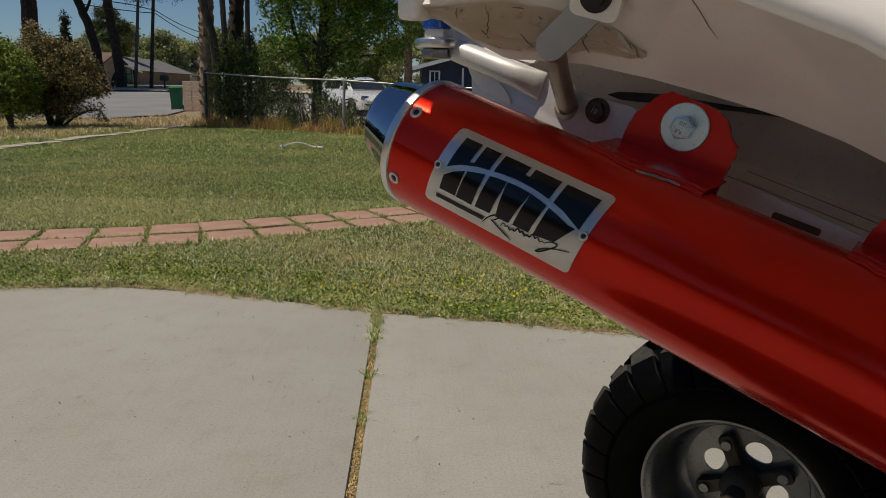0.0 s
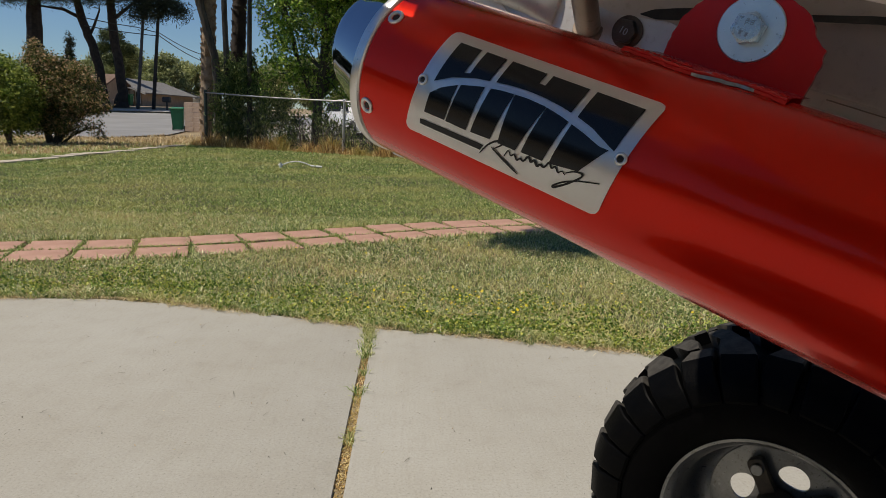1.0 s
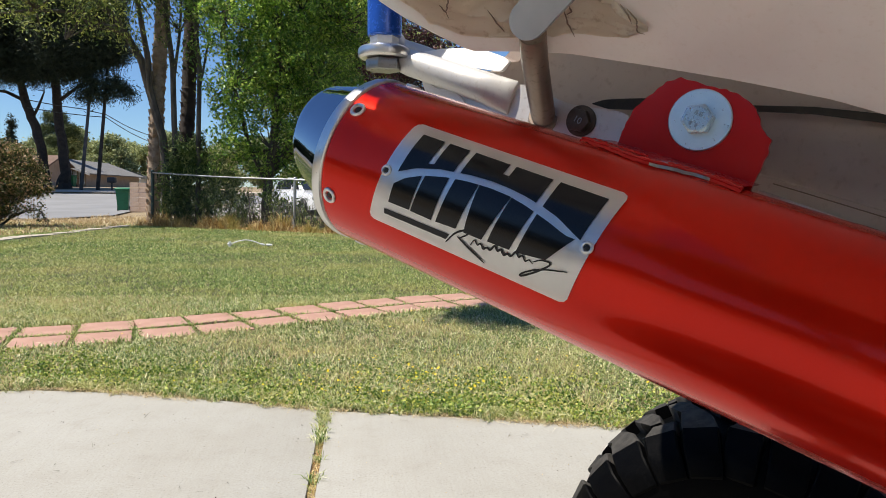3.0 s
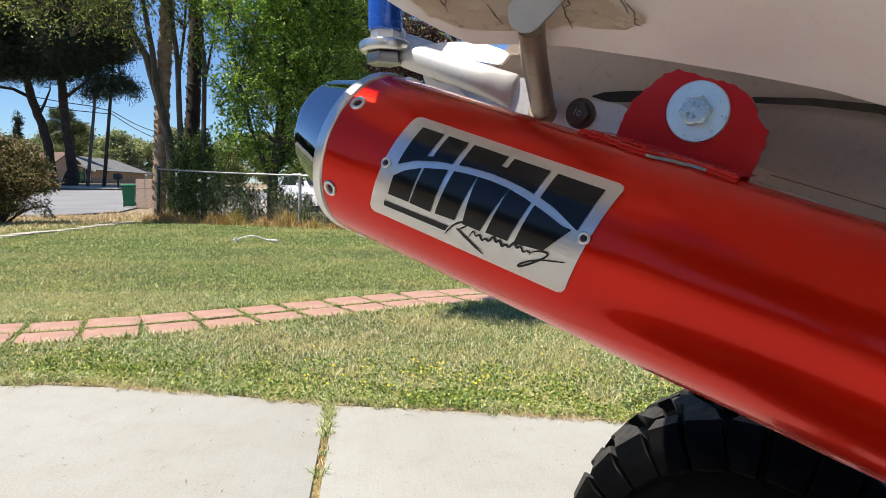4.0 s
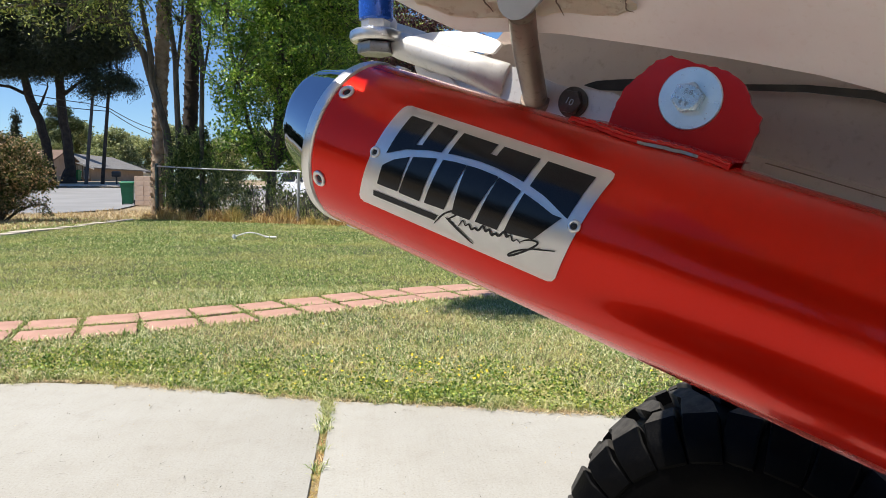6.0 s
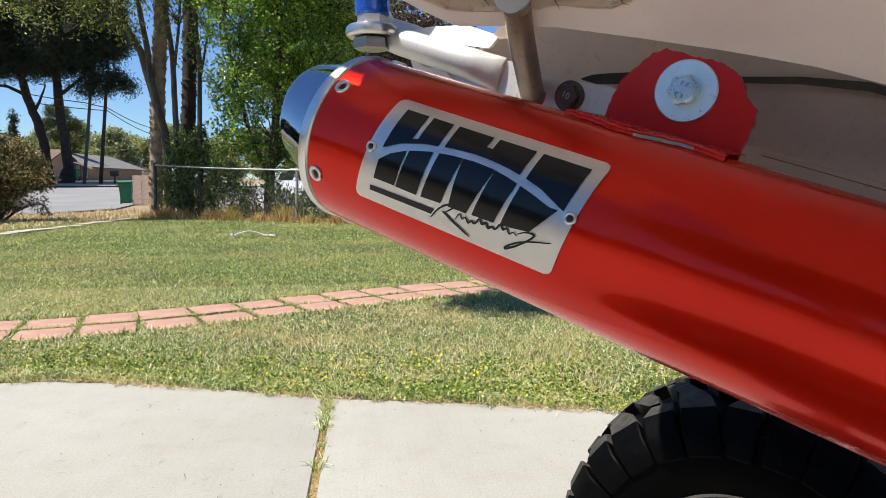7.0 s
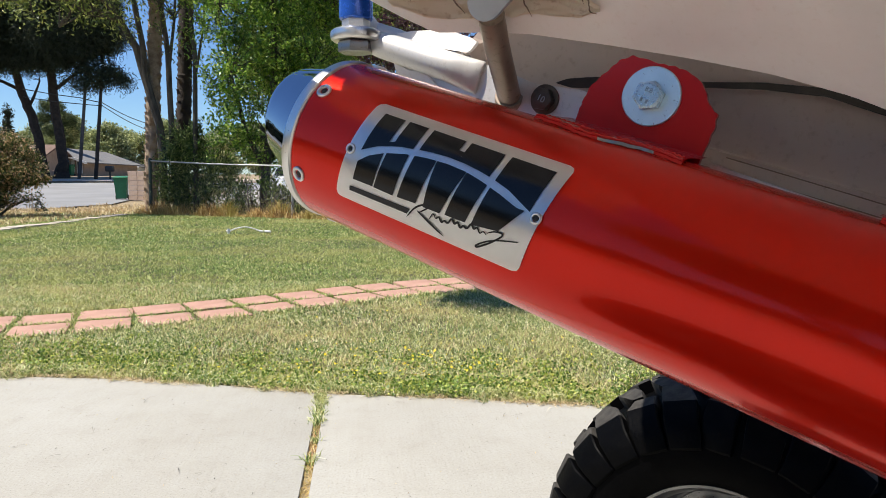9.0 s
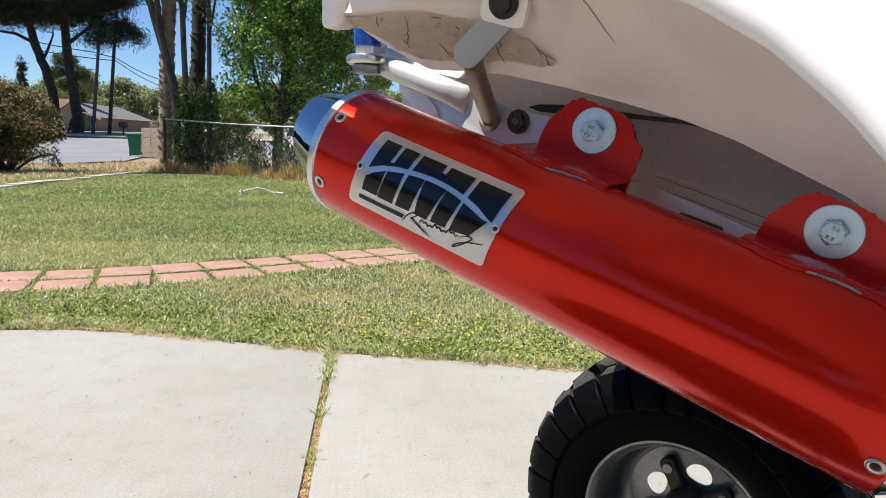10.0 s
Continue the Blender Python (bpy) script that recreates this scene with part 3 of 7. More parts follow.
def block(u0, u1, low, high, n=10):
    bm = bmesh.new()
    us = [u0 + (u1 - u0) * k / n for k in range(n + 1)]
    badge_patch(bm, [(u, low(u)) for u in us], [(u, high(u)) for u in us], RI, n, 8)
    part("printed_block", bm, BLACKINK, muffler, "black printed block")


def wedge(left, right, n=10):
    """A block below the arc between two slanting sides, each given by its foot and its head (u, q)."""
    bm = bmesh.new()
    lo = [(left[0][0] + (right[0][0] - left[0][0]) * k / n, left[0][1] + (right[0][1] - left[0][1]) * k / n) for k in range(n + 1)]
    hi = [(left[1] + (right[1] - left[1]) * k / n,) for k in range(n + 1)]
    badge_patch(bm, lo, [(u, arc_lo(u)) for (u,) in hi], RI, n, 10)
    part("printed_block", bm, BLACKINK, muffler, "black printed block")


# plain blocks above and below the sweeping pale arc
for u0, u1 in ((0.075, 0.190), (0.217, 0.320), (0.350, 0.518), (0.546, 0.712), (0.744, 0.945)):
    block(u0, u1, arc_hi, lambda u: 0.900)
block(0.190, 0.217, arc_hi, lambda u: arc_hi(u) + 0.045, 4)
block(0.518, 0.546, arc_hi, lambda u: arc_hi(u) + 0.09, 4)
wedge(((0.088, 0.228), 0.082), ((0.203, 0.232), 0.196))
wedge(((0.211, 0.228), 0.209), ((0.324, 0.226), 0.318))
wedge(((0.348, 0.229), 0.346), ((0.450, 0.240), 0.456))
wedge(((0.490, 0.236), 0.458), ((0.578, 0.240), 0.610))
wedge(((0.604, 0.246), 0.612), ((0.706, 0.252), 0.724))
wedge(((0.735, 0.254), 0.741), ((0.860, 0.290), 0.925))
bm = bmesh.new()
badge_patch(bm, [(0.081, 0.108), (0.421, 0.116)], [(0.077, 0.156), (0.430, 0.169)], RI, 12, 3)
part("printed_bar", bm, BLACKINK, muffler, "black printed underline")


def pen_stroke(pts, width):
    """A thin printed line through (u, q), swelling in its middle."""
    pts = smoothed(pts, 3)
    bm = bmesh.new()
    rows = []
    for i, (u, q) in enumerate(pts):
        (u0, q0), (u1, q1) = pts[max(0, i - 1)], pts[min(len(pts) - 1, i + 1)]
        dx, dy = (u1 - u0) * 0.1328, (q1 - q0) * 0.0647
        ln = math.hypot(dx, dy) or 1.0
        h = width * (0.35 + 0.65 * math.sin(math.pi * i / (len(pts) - 1))) / 2
        ou, oq = -dy / ln * h / 0.1328, dx / ln * h / 0.0647
        rows.append((bm.verts.new(badge_point(u + ou, q + oq, RI + 0.0002)), bm.verts.new(badge_point(u - ou, q - oq, RI + 0.0002))))
    for (a, b), (c, d) in zip(rows, rows[1:]):
        bm.faces.new((a, b, d, c))
    part("printed_line", bm, BLACKINK, muffler, "thin black printed flourish")


# the flourish under the blocks: a wavy line, a slanting tail and a looped sweep
pen_stroke([(0.424, 0.090), (0.453, 0.208), (0.500, 0.272), (0.524, 0.255), (0.478, 0.170)], 0.0013)
pen_stroke([(0.470, 0.185), (0.545, 0.120), (0.625, 0.055)], 0.0012)
pen_stroke([(0.540 + 0.280 * k / 18 - (0.006 if k % 2 else 0.0), 0.172 + 0.068 * k / 18 + (0.050 if k % 2 else -0.022) * (0.7 + 0.5 * math.sin(k * 2.1))) for k in range(19)], 0.0013)
pen_stroke([(0.818, 0.240), (0.850, 0.285), (0.897, 0.288), (0.850, 0.178), (0.790, 0.075), (0.786, 0.105), (0.850, 0.205), (0.960, 0.270)], 0.0012)
for s, deg in ((-0.0438, 8.0), (0.0844, 8.9)):
    place_under(new("rivet", rivet0.data), can_frame(s, deg, R_CAN + 0.0014) @ Matrix.Scale(0.64, 4), muffler)
    place_under(new("rivet_pin", pin0.data), can_frame(s, deg, R_CAN + 0.0014) @ Matrix.Scale(0.64, 4), muffler)

# --- welded mounting tabs with bolts
TAB = [(0.0475, 0.030), (0.0485, 0.066), (0.0495, 0.0735), (0.0515, 0.0815), (0.0592, 0.0925), (0.0640, 0.0995), (0.0716, 0.1040), (0.0800, 0.1036), (0.0893, 0.1030),
       (0.0985, 0.1033), (0.1067, 0.1022), (0.1165, 0.0976), (0.1215, 0.0905), (0.1240, 0.0870), (0.1300, 0.0832), (0.1312, 0.0746), (0.1300, 0.0590), (0.1295, 0.030)]
WTAB = Matrix((AX, UP, OUT)).transposed().to_4x4()
WTAB.translation = ORG


def knurled(outline, amp, rng):
    """The outline with the shallow scallops of a torch cut along its upper edge."""
    out, run = [], 0.0
    n = len(outline)
    for i in range(n):
        a, b = Vector(outline[i]), Vector(outline[(i + 1) % n])
        k = max(1, int((b - a).length / 0.0011))
        nrm = Vector((b - a).yx).normalized()
        nrm.x = -nrm.x
        for j in range(k):
            p = a.lerp(b, j / k)
            run += (b - a).length / k
            if p.y > 0.064:
                p = p + nrm * amp * (math.sin(run * 760 + 1.3 * math.sin(run * 170)) + rng.uniform(-0.25, 0.25))
            out.append((p.x, p.y))
    return out


def washer_bolt(m, parent):
    bm = bmesh.new()
    lathe(bm, [(0.0065, 0), (0.0174, 0), (0.0178, 0.0005), (0.0178, 0.0018), (0.0172, 0.0024), (0.0065, 0.0024)], m, 56)
    washer = part("washer", bm, ZINC, parent, "bright zinc-plated washer")
    bm = bmesh.new()
    hexo = [(0.0090 * math.cos(radians(60 * k + 22)), 0.0090 * math.sin(radians(60 * k + 22))) for k in range(6)]
    slab_of(bm, hexo, m, 0.0024, 0.0104, 0.0005)
    r = lathe(bm, [(0.0075, 0.0103), (0.0074, 0.0108), (0.0068, 0.0109), (0.0066, 0.0106)], m, 36)
    bm.faces.new(r[-1])
    bolt = part("bolt", bm, BOLTZINC, parent, "zinc-plated hexagon bolt head with raised marks")
    return bolt


def raised_text(txt, size, m, mat, parent, name):
    cu = bpy.data.curves.new(name, "FONT")
    cu.body, cu.size, cu.align_x, cu.align_y, cu.extrude = txt, size, "CENTER", "CENTER", 0.00022
    tmp = bpy.data.objects.new(name, cu)
    me = bpy.data.meshes.new_from_object(tmp)
    bpy.data.objects.remove(tmp)
    me.materials.clear()
    me.materials.append(mat)
    ob = new(name, me)
    ob.matrix_basis = m
    return adopt(ob, parent)


def mount(ds, dv, seed):
    rng = random.Random(seed)
    bm = bmesh.new()
    outline = [(s + ds, v + dv * min(1, max(0, (v - 0.03) / 0.05))) for s, v in TAB]
    slab_of(bm, knurled(outline, 0.0003, rng), WTAB, -0.0490, -0.0440)
    tab = part("mounting_tab", bm, REDTAB, quad, "red-painted welded steel mounting tab with rough cut edge", angle=40)
    bm = bmesh.new()                                             # foot flange, bent out over the top of the can
    grid = []
    for k in range(45):
        f = k / 44
        s = 0.0455 + ds + 0.0885 * f
        top = 0.0583 + dv * 0.4
        edge = 76 + 3.0 * math.sin(f * 9 + seed) + 2.2 * noise.noise((f * 14, seed, 0))
        row = [(top, -0.0450), (top + 0.0002, -0.0415), (0.0578 + dv * 0.2, -0.030), (0.0575, -0.015)]
        row += [((R_CAN + h) * math.sin(radians(g)), (R_CAN + h) * math.cos(radians(g))) for g, h in ((88, 0.0020), (edge + 5, 0.0017), (edge + 1.5, 0.0015), (edge, 0.0002))]
        grid.append([bm.verts.new(L(s, v + 0.0004 * noise.noise((f * 30, v * 90, w * 60 + seed)), w)) for v, w in row])
    for p, q in zip(grid, grid[1:]):
        for k in range(len(p) - 1):
            bm.faces.new((p[k], p[k + 1], q[k + 1], q[k]))
    part("foot_flange", bm, REDTAB, tab, "bent red foot of the tab lying on the can", angle=40)
    for f0, f1, lift in ((0.0, 1.0, 2.5), (0.02, 0.42, 12.0), (0.55, 0.98, 9.0)):
        bm = bmesh.new()                                         # lumpy weld beads along the foot
        pts = []
        for k in range(60):
            f = f0 + (f1 - f0) * k / 59
            g = 76 + 3.0 * math.sin(f * 9 + seed) + 2.2 * noise.noise((f * 14, seed, 0)) + lift
            pts.append(on_can(0.0455 + ds + 0.0885 * f, g, R_CAN + 0.0016))
        tube(bm, pts, [0.0007 + 0.0006 * abs(math.sin(k * 0.55)) for k in range(60)], 8)
        part("weld", bm, REDTAB, tab, "lumpy red-painted weld bead")
    bm = bmesh.new()                                             # thin grey metallic sliver along the edge of the foot
    rows = []
    for k in range(15):
        f = 0.48 + 0.34 * k / 14
        g = 74.5 + 3.0 * math.sin(f * 9 + seed) + 2.2 * noise.noise((f * 14, seed, 0))
        h = 0.55 * math.sin(math.pi * (k + 0.2) / 14.4)
        rows.append((bm.verts.new(on_can(0.0455 + ds + 0.0885 * f, g + h, R_CAN + 0.0021)), bm.verts.new(on_can(0.0455 + ds + 0.0885 * f, g - h, R_CAN + 0.0006))))
    for (a, b), (c, d) in zip(rows, rows[1:]):
        bm.faces.new((a, b, d, c))
    part("bare_edge", bm, RIMMETAL, tab, "thin grey metallic sliver at the edge of the foot")
    face = WTAB @ Matrix.Translation((0.0905 + ds, 0.0835 + dv, -0.0440))
    bolt = washer_bolt(face, tab)
    top = face @ Matrix.Rotation(radians(-8), 4, "Z")
    raised_text("8.8", 0.0040, top @ Matrix.Translation((0, 0.0030, 0.0108)), BOLTMARK, tab, "grade_mark")
    bm = bmesh.new()
    for x in (-0.0018, 0.0016):
        box(bm, top @ Matrix.Translation((x, -0.0034, 0.0108)), (0.0014, 0.0024, 0.0003))
    part("maker_mark", bm, BOLTMARK, tab)


mount(0.0, 0.0, 1)
mount(0.1788, -0.0085, 2)

# --- silver frame plate behind the can, with its arm, bushing and strut
bm = bmesh.new()
plate_line = [(-0.118, 0.010), (0.052, 0.020), (0.046, 0.050), (0.033, 0.078), (-0.012, 0.0730), (-0.048, 0.0775), (-0.056, 0.0770), (-0.110, 0.0620), (-0.138, 0.0585)]
slab_of(bm, rounded(plate_line, 0.006), WTAB, -0.0960, -0.0920, 0.0008)
part("frame_plate", bm, ALU, quad, "silver alloy frame plate")

bm = bmesh.new()
ring_c = L(-0.1660, 0.0715, -0.0660)
rings = []
for q, v, w, rv, rw in ((-0.1600, 0.0706, -0.0770, 0.0060, 0.0060), (-0.1545, 0.0704, -0.0785, 0.0098, 0.0092), (-0.1480, 0.0702, -0.0800, 0.0106, 0.0104), (-0.1250, 0.0695, -0.0840, 0.0110, 0.0110), (-0.1000, 0.0686, -0.0865, 0.0114, 0.0112),
                        (-0.0820, 0.0678, -0.0885, 0.0118, 0.0110), (-0.0720, 0.0670, -0.0897, 0.0122, 0.0085), (-0.0640, 0.0664, -0.0908, 0.0127, 0.0055), (-0.0570, 0.0660, -0.0915, 0.0129, 0.0040), (-0.0562, 0.0660, -0.0916, 0.0123, 0.0032)):
    rings.append([bm.verts.new(L(q + 0.05 * rv * math.sin(2 * math.pi * k / 32), v + rv * math.sin(2 * math.pi * k / 32), w + rw * math.cos(2 * math.pi * k / 32))) for k in range(32)])
for p, q in zip(rings, rings[1:]):
    for k in range(32):
        bm.faces.new((p[k], p[(k + 1) % 32], q[(k + 1) % 32], q[k]))
disc_caps(bm, rings)
part("grab_bar_arm", bm, ALU, quad, "silver painted alloy tube arm")
bm = bmesh.new()
VZ = Matrix.Translation(ring_c)
lathe(bm, [(0.0085, -0.0045), (0.0185, -0.0045), (0.0205, -0.0030), (0.0212, 0.0), (0.0205, 0.0030), (0.0185, 0.0045), (0.0085, 0.0045)], VZ, 40)
part("rod_end", bm, STEEL, quad, "silver rod end eye")
bm = bmesh.new()
slab_of(bm, [(0.0148 * math.cos(radians(60 * k + 10)), 0.0148 * math.sin(radians(60 * k + 10))) for k in range(6)], VZ, -0.0135, -0.0050, 0.0008)
part("bolt", bm, RIMMETAL, quad, "dull grey hexagon bolt head")
bm = bmesh.new()
slab_of(bm, [(0.0115 * math.cos(radians(60 * k)), 0.0115 * math.sin(radians(60 * k))) for k in range(6)], VZ, 0.0050, 0.0130, 0.0008)
part("nut", bm, ALU, quad, "weathered steel nut")
bm = bmesh.new()
r = lathe(bm, [(0.0120, 0.0125), (0.0135, 0.0135), (0.0137, 0.0160), (0.0137, 0.1000), (0.0125, 0.1015)], VZ, 40)
disc_caps(bm, r)
part("bushing", bm, BLUE, quad, "glossy blue anodised cylinder")
bm = bmesh.new()
bmesh.ops.create_uvsphere(bm, u_segments=24, v_segments=14, radius=0.0135, matrix=Matrix.Translation(ring_c + OUT * -0.018 + AX * -0.008 + Vector((0, 0, 0.008))))
part("rod_ball", bm, ALU, quad, "rounded silver end of the crossbar")

bm = bmesh.new()
foot, head = L(-0.0280, 0.0575, -0.0940), L(-0.0110, 0.1110, 0.0030)
tube(bm, [foot, foot.lerp(head, 0.33), foot.lerp(head, 0.62), foot.lerp(head, 0.90) - OUT * 0.003], [0.0088, 0.0087, 0.0086, 0.0085], 28)
tube(bm, [foot - (head - foot) * 0.02, foot + (head - foot) * 0.05], [0.0122, 0.0106], 20)
strut = part("strut", bm, GREYSTEEL, quad, "grey-brown painted steel fender strut")
bolt_at = L(0.0257, 0.1515, 0.0350)
zt = (OUT * 0.95 - Vector((0, 0, 1)) * 0.22 + AX * 0.1).normalized()
tabm = frame_of(zt, bolt_at - head, head)
bm = bmesh.new()
ln = (bolt_at - head).length
outline = [(0.0112 * math.cos(radians(a)), 0.0112 * math.sin(radians(a))) for a in range(90, 271, 12)] + [(ln * 1.25, -0.0112), (ln * 1.25, 0.0112)]
slab_of(bm, outline, tabm, -0.002, 0.003, 0.0006)
part("tab", bm, TABGREY, strut, "flat grey steel tab with a rounded end")

bm = bmesh.new()
slab_of(bm, [(0.0110 * math.cos(radians(12 * k)), 0.0110 * math.sin(radians(12 * k))) for k in range(30)], WTAB @ Matrix.Translation((0.0015, 0.0640, -0.092)), 0.0, 0.002, 0.0003)
slab_of(bm, [(0.0086 * math.cos(radians(60 * k + 5)), 0.0086 * math.sin(radians(60 * k + 5))) for k in range(6)], WTAB @ Matrix.Translation((0.0015, 0.0640, -0.092)), 0.002, 0.008, 0.0008)
rusty = part("bolt", bm, BOLTDARK, quad, "dark rusty flanged bolt")
raised_text("10", 0.0065, WTAB @ Matrix.Translation((0.0015, 0.0640, -0.0838)) @ Matrix.Rotation(radians(-12), 4, "Z"), TABGREY, rusty, "grade_mark")

bm = bmesh.new()                                                 # white panel of the tail, between arm and plate
slab_of(bm, rounded([(-0.1420, 0.0640), (-0.1388, 0.0560), (-0.1290, 0.0470), (-0.1150, 0.0420), (-0.0830, 0.0400), (-0.0840, 0.0445), (-0.0939, 0.0520), (-0.1040, 0.0570), (-0.1120, 0.0600), (-0.1230, 0.0560), (-0.1300, 0.0575)], 0.003), WTAB, -0.0918, -0.0895, 0.0004)
part("side_cover", bm, WHITEPLASTIC, quad, "white plastic side cover edge")
bm = bmesh.new()                                                 # crossbar behind the bushing
tube(bm, [ring_c + OUT * -0.018 + AX * -0.008 + Vector((0, 0, 0.008)), L(-0.155, 0.0790, -0.105), L(-0.120, 0.0740, -0.125)], [0.0085, 0.0080, 0.0080], 16)
part("crossbar", bm, ALU, quad, "silver crossbar behind the bushing")

# --- grey inner panel and frame rail behind the can
bm = bmesh.new()
rows = []
for i in range(33):
    s = -0.100 + 0.675 * i / 32
    rows.append([bm.verts.new(L(s, min(v, float(np.interp(s, [-0.10, -0.06, -0.05], [0.088, 0.10, 0.25]))) + v * 1e-3, w + 0.004 * math.sin(s * 9))) for v, w in ((-0.02, -0.116), (0.045, -0.113), (0.0625, -0.112), (0.0635, -0.116), (0.0660, -0.117), (0.10, -0.122), (0.16, -0.125), (0.22, -0.10))])
for p, q in zip(rows, rows[1:]):
    for k in range(7):
        bm.faces.new((p[k], p[k + 1], q[k + 1], q[k]))
bmesh.ops.solidify(bm, geom=bm.faces[:], thickness=0.003)
part("inner_panel", bm, GREYPLASTIC, quad, "dusty grey plastic inner panel")
# Dark rods on the panel put the shade of its creases into colour.
for pts in (((0.132, 0.0600), (0.160, 0.0600), (0.200, 0.0597), (0.260, 0.0590)), ((0.112, 0.0505), (0.150, 0.0512), (0.200, 0.0515), (0.260, 0.0515))):
    bm = bmesh.new()
    tube(bm, [L(a, v, -0.1120 + 0.004 * math.sin(a * 9)) for a, v in pts], 0.0004, 6)
    part("panel_crease", bm, GREYSTEEL, quad, "thin dark rod drawing a shaded crease of the inner panel")
bm = bmesh.new()                                                 # black sheet standing in for the shaded gap above the panel's fold
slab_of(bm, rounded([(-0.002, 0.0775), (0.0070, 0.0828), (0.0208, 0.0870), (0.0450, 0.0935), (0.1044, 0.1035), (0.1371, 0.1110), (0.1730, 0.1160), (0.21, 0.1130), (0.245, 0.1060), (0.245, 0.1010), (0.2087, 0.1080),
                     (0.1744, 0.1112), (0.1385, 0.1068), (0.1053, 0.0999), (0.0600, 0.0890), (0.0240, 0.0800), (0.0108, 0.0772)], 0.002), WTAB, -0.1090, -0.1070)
part("panel_gap", bm, DARKHOLE, quad, "black sheet drawn for the shaded gap above the inner panel")
bm = bmesh.new()
slab_of(bm, [(0.128, 0.028), (0.60, 0.005), (0.60, 0.035), (0.128, 0.0545)], WTAB, -0.0920, -0.0880, 0.001)
rail = part("frame_rail", bm, ALU, quad, "dusty alloy frame rail")
# Dark plate on the rail: the slot's shade is put into its colour.
bm = bmesh.new()
slab_of(bm, rounded([(0.165, 0.0375), (0.200, 0.0385), (0.200, 0.0440), (0.165, 0.0430)], 0.002), WTAB, -0.0885, -0.0876)
part("slot", bm, HUBMETAL, rail, "brown plate drawn for the dark slot in the rail")


# --- fender
def inner_edge(s):
    v = float(np.interp(s, [-0.16, -0.14, -0.11, -0.082, -0.058, -0.03, 0.0, 0.05, 0.10, 0.15, 0.19, 0.23, 0.267, 0.294, 0.34, 0.42], [0.113, 0.107, 0.0975, 0.0915, 0.0875, 0.0950, 0.1020, 0.107, 0.110, 0.1115, 0.1095, 0.1035, 0.098, 0.0895, 0.070, 0.03]))
    w = float(np.interp(s, [-0.16, -0.11, -0.058, 0.0, 0.05, 0.5], [0.010, -0.005, -0.020, -0.040, -0.050, -0.055]))
    return Vector((s, v, w))


def outer_lip(s):
    v = float(np.interp(s, [-0.16, -0.095, -0.066, -0.043, -0.02, 0.02, 0.06, 0.10, 0.15, 0.2, 0.23, 0.26, 0.28, 0.32, 0.42], [0.100, 0.1125, 0.1245, 0.137, 0.144, 0.155, 0.160, 0.163, 0.164, 0.160, 0.1525, 0.139, 0.127, 0.095, 0.01]))
    w = float(np.interp(s, [-0.16, -0.110, -0.098, -0.066, -0.043, -0.02, 0.02, 0.06, 0.10, 0.15, 0.5], [0.020, 0.034, 0.058, 0.048, 0.024, 0.004, -0.002, 0.05, 0.13, 0.20, 0.20]))
    return Vector((s, v, w))


def under(s, f):
    """The fender's underside from its inner edge (f = 0) to the outer lip (f = 1)."""
    p = inner_edge(s).lerp(outer_lip(s), f)
    p.y += float(np.interp(s, [-0.15, -0.02, 0.04, 0.12], [0.002, -0.004, 0.0, 0.030])) * math.sin(math.pi * min(1, f * 1.02)) ** 0.9
    return p


bm = bmesh.new()
NS, NF = 84, 22
grid = []
for i in range(NS + 1):
    s = -0.126 + 0.536 * i / NS
    row = [bm.verts.new(CAN @ (inner_edge(s) + Vector((0, 0.004, -0.006))))]
    row += [bm.verts.new(CAN @ (under(s, k / NF))) for k in range(NF + 1)]
    lip = outer_lip(s)
    b = min(1.0, max(0.0, (s - 0.04) / 0.09))
    b = b * b * (3 - 2 * b)
    near_tail = min(1.0, max(0.0, (s + 0.115) / 0.06))
    front = ((0.003, 0.003), (0.008, 0.0035), (0.014, 0.001), (0.04, -0.014), (0.08, -0.042), (0.115, -0.075), (0.145, -0.12), (0.16, -0.18), (0.165, -0.27))
    tail = ((0.004, -0.002), (0.012, -0.004), (0.022, -0.003), (0.032, 0.02), (0.038, 0.06), (0.044, 0.11), (0.050, 0.16), (0.044, 0.18), (0.030, 0.19))
    for (dv0, dw0), (dv1, dw1) in zip(tail, front):
        row.append(bm.verts.new(CAN @ (lip + Vector((0, dv0 + (dv1 - dv0) * b, max(0.0, dw0) * near_tail + min(0.0, dw0) + (dw1 - dw0) * b)))))
    grid.append(row)
for p, q in zip(grid, grid[1:]):
    for k in range(len(p) - 1):
        bm.faces.new((p[k], p[k + 1], q[k + 1], q[k]))
fender = part("fender", bm, WHITEPLASTIC, quad, "white plastic rear fender, scuffed along the lip", angle=60)

bm = bmesh.new()                                                 # crinkled foil stuck under the fender's tail
grid = []
rng = random.Random(5)
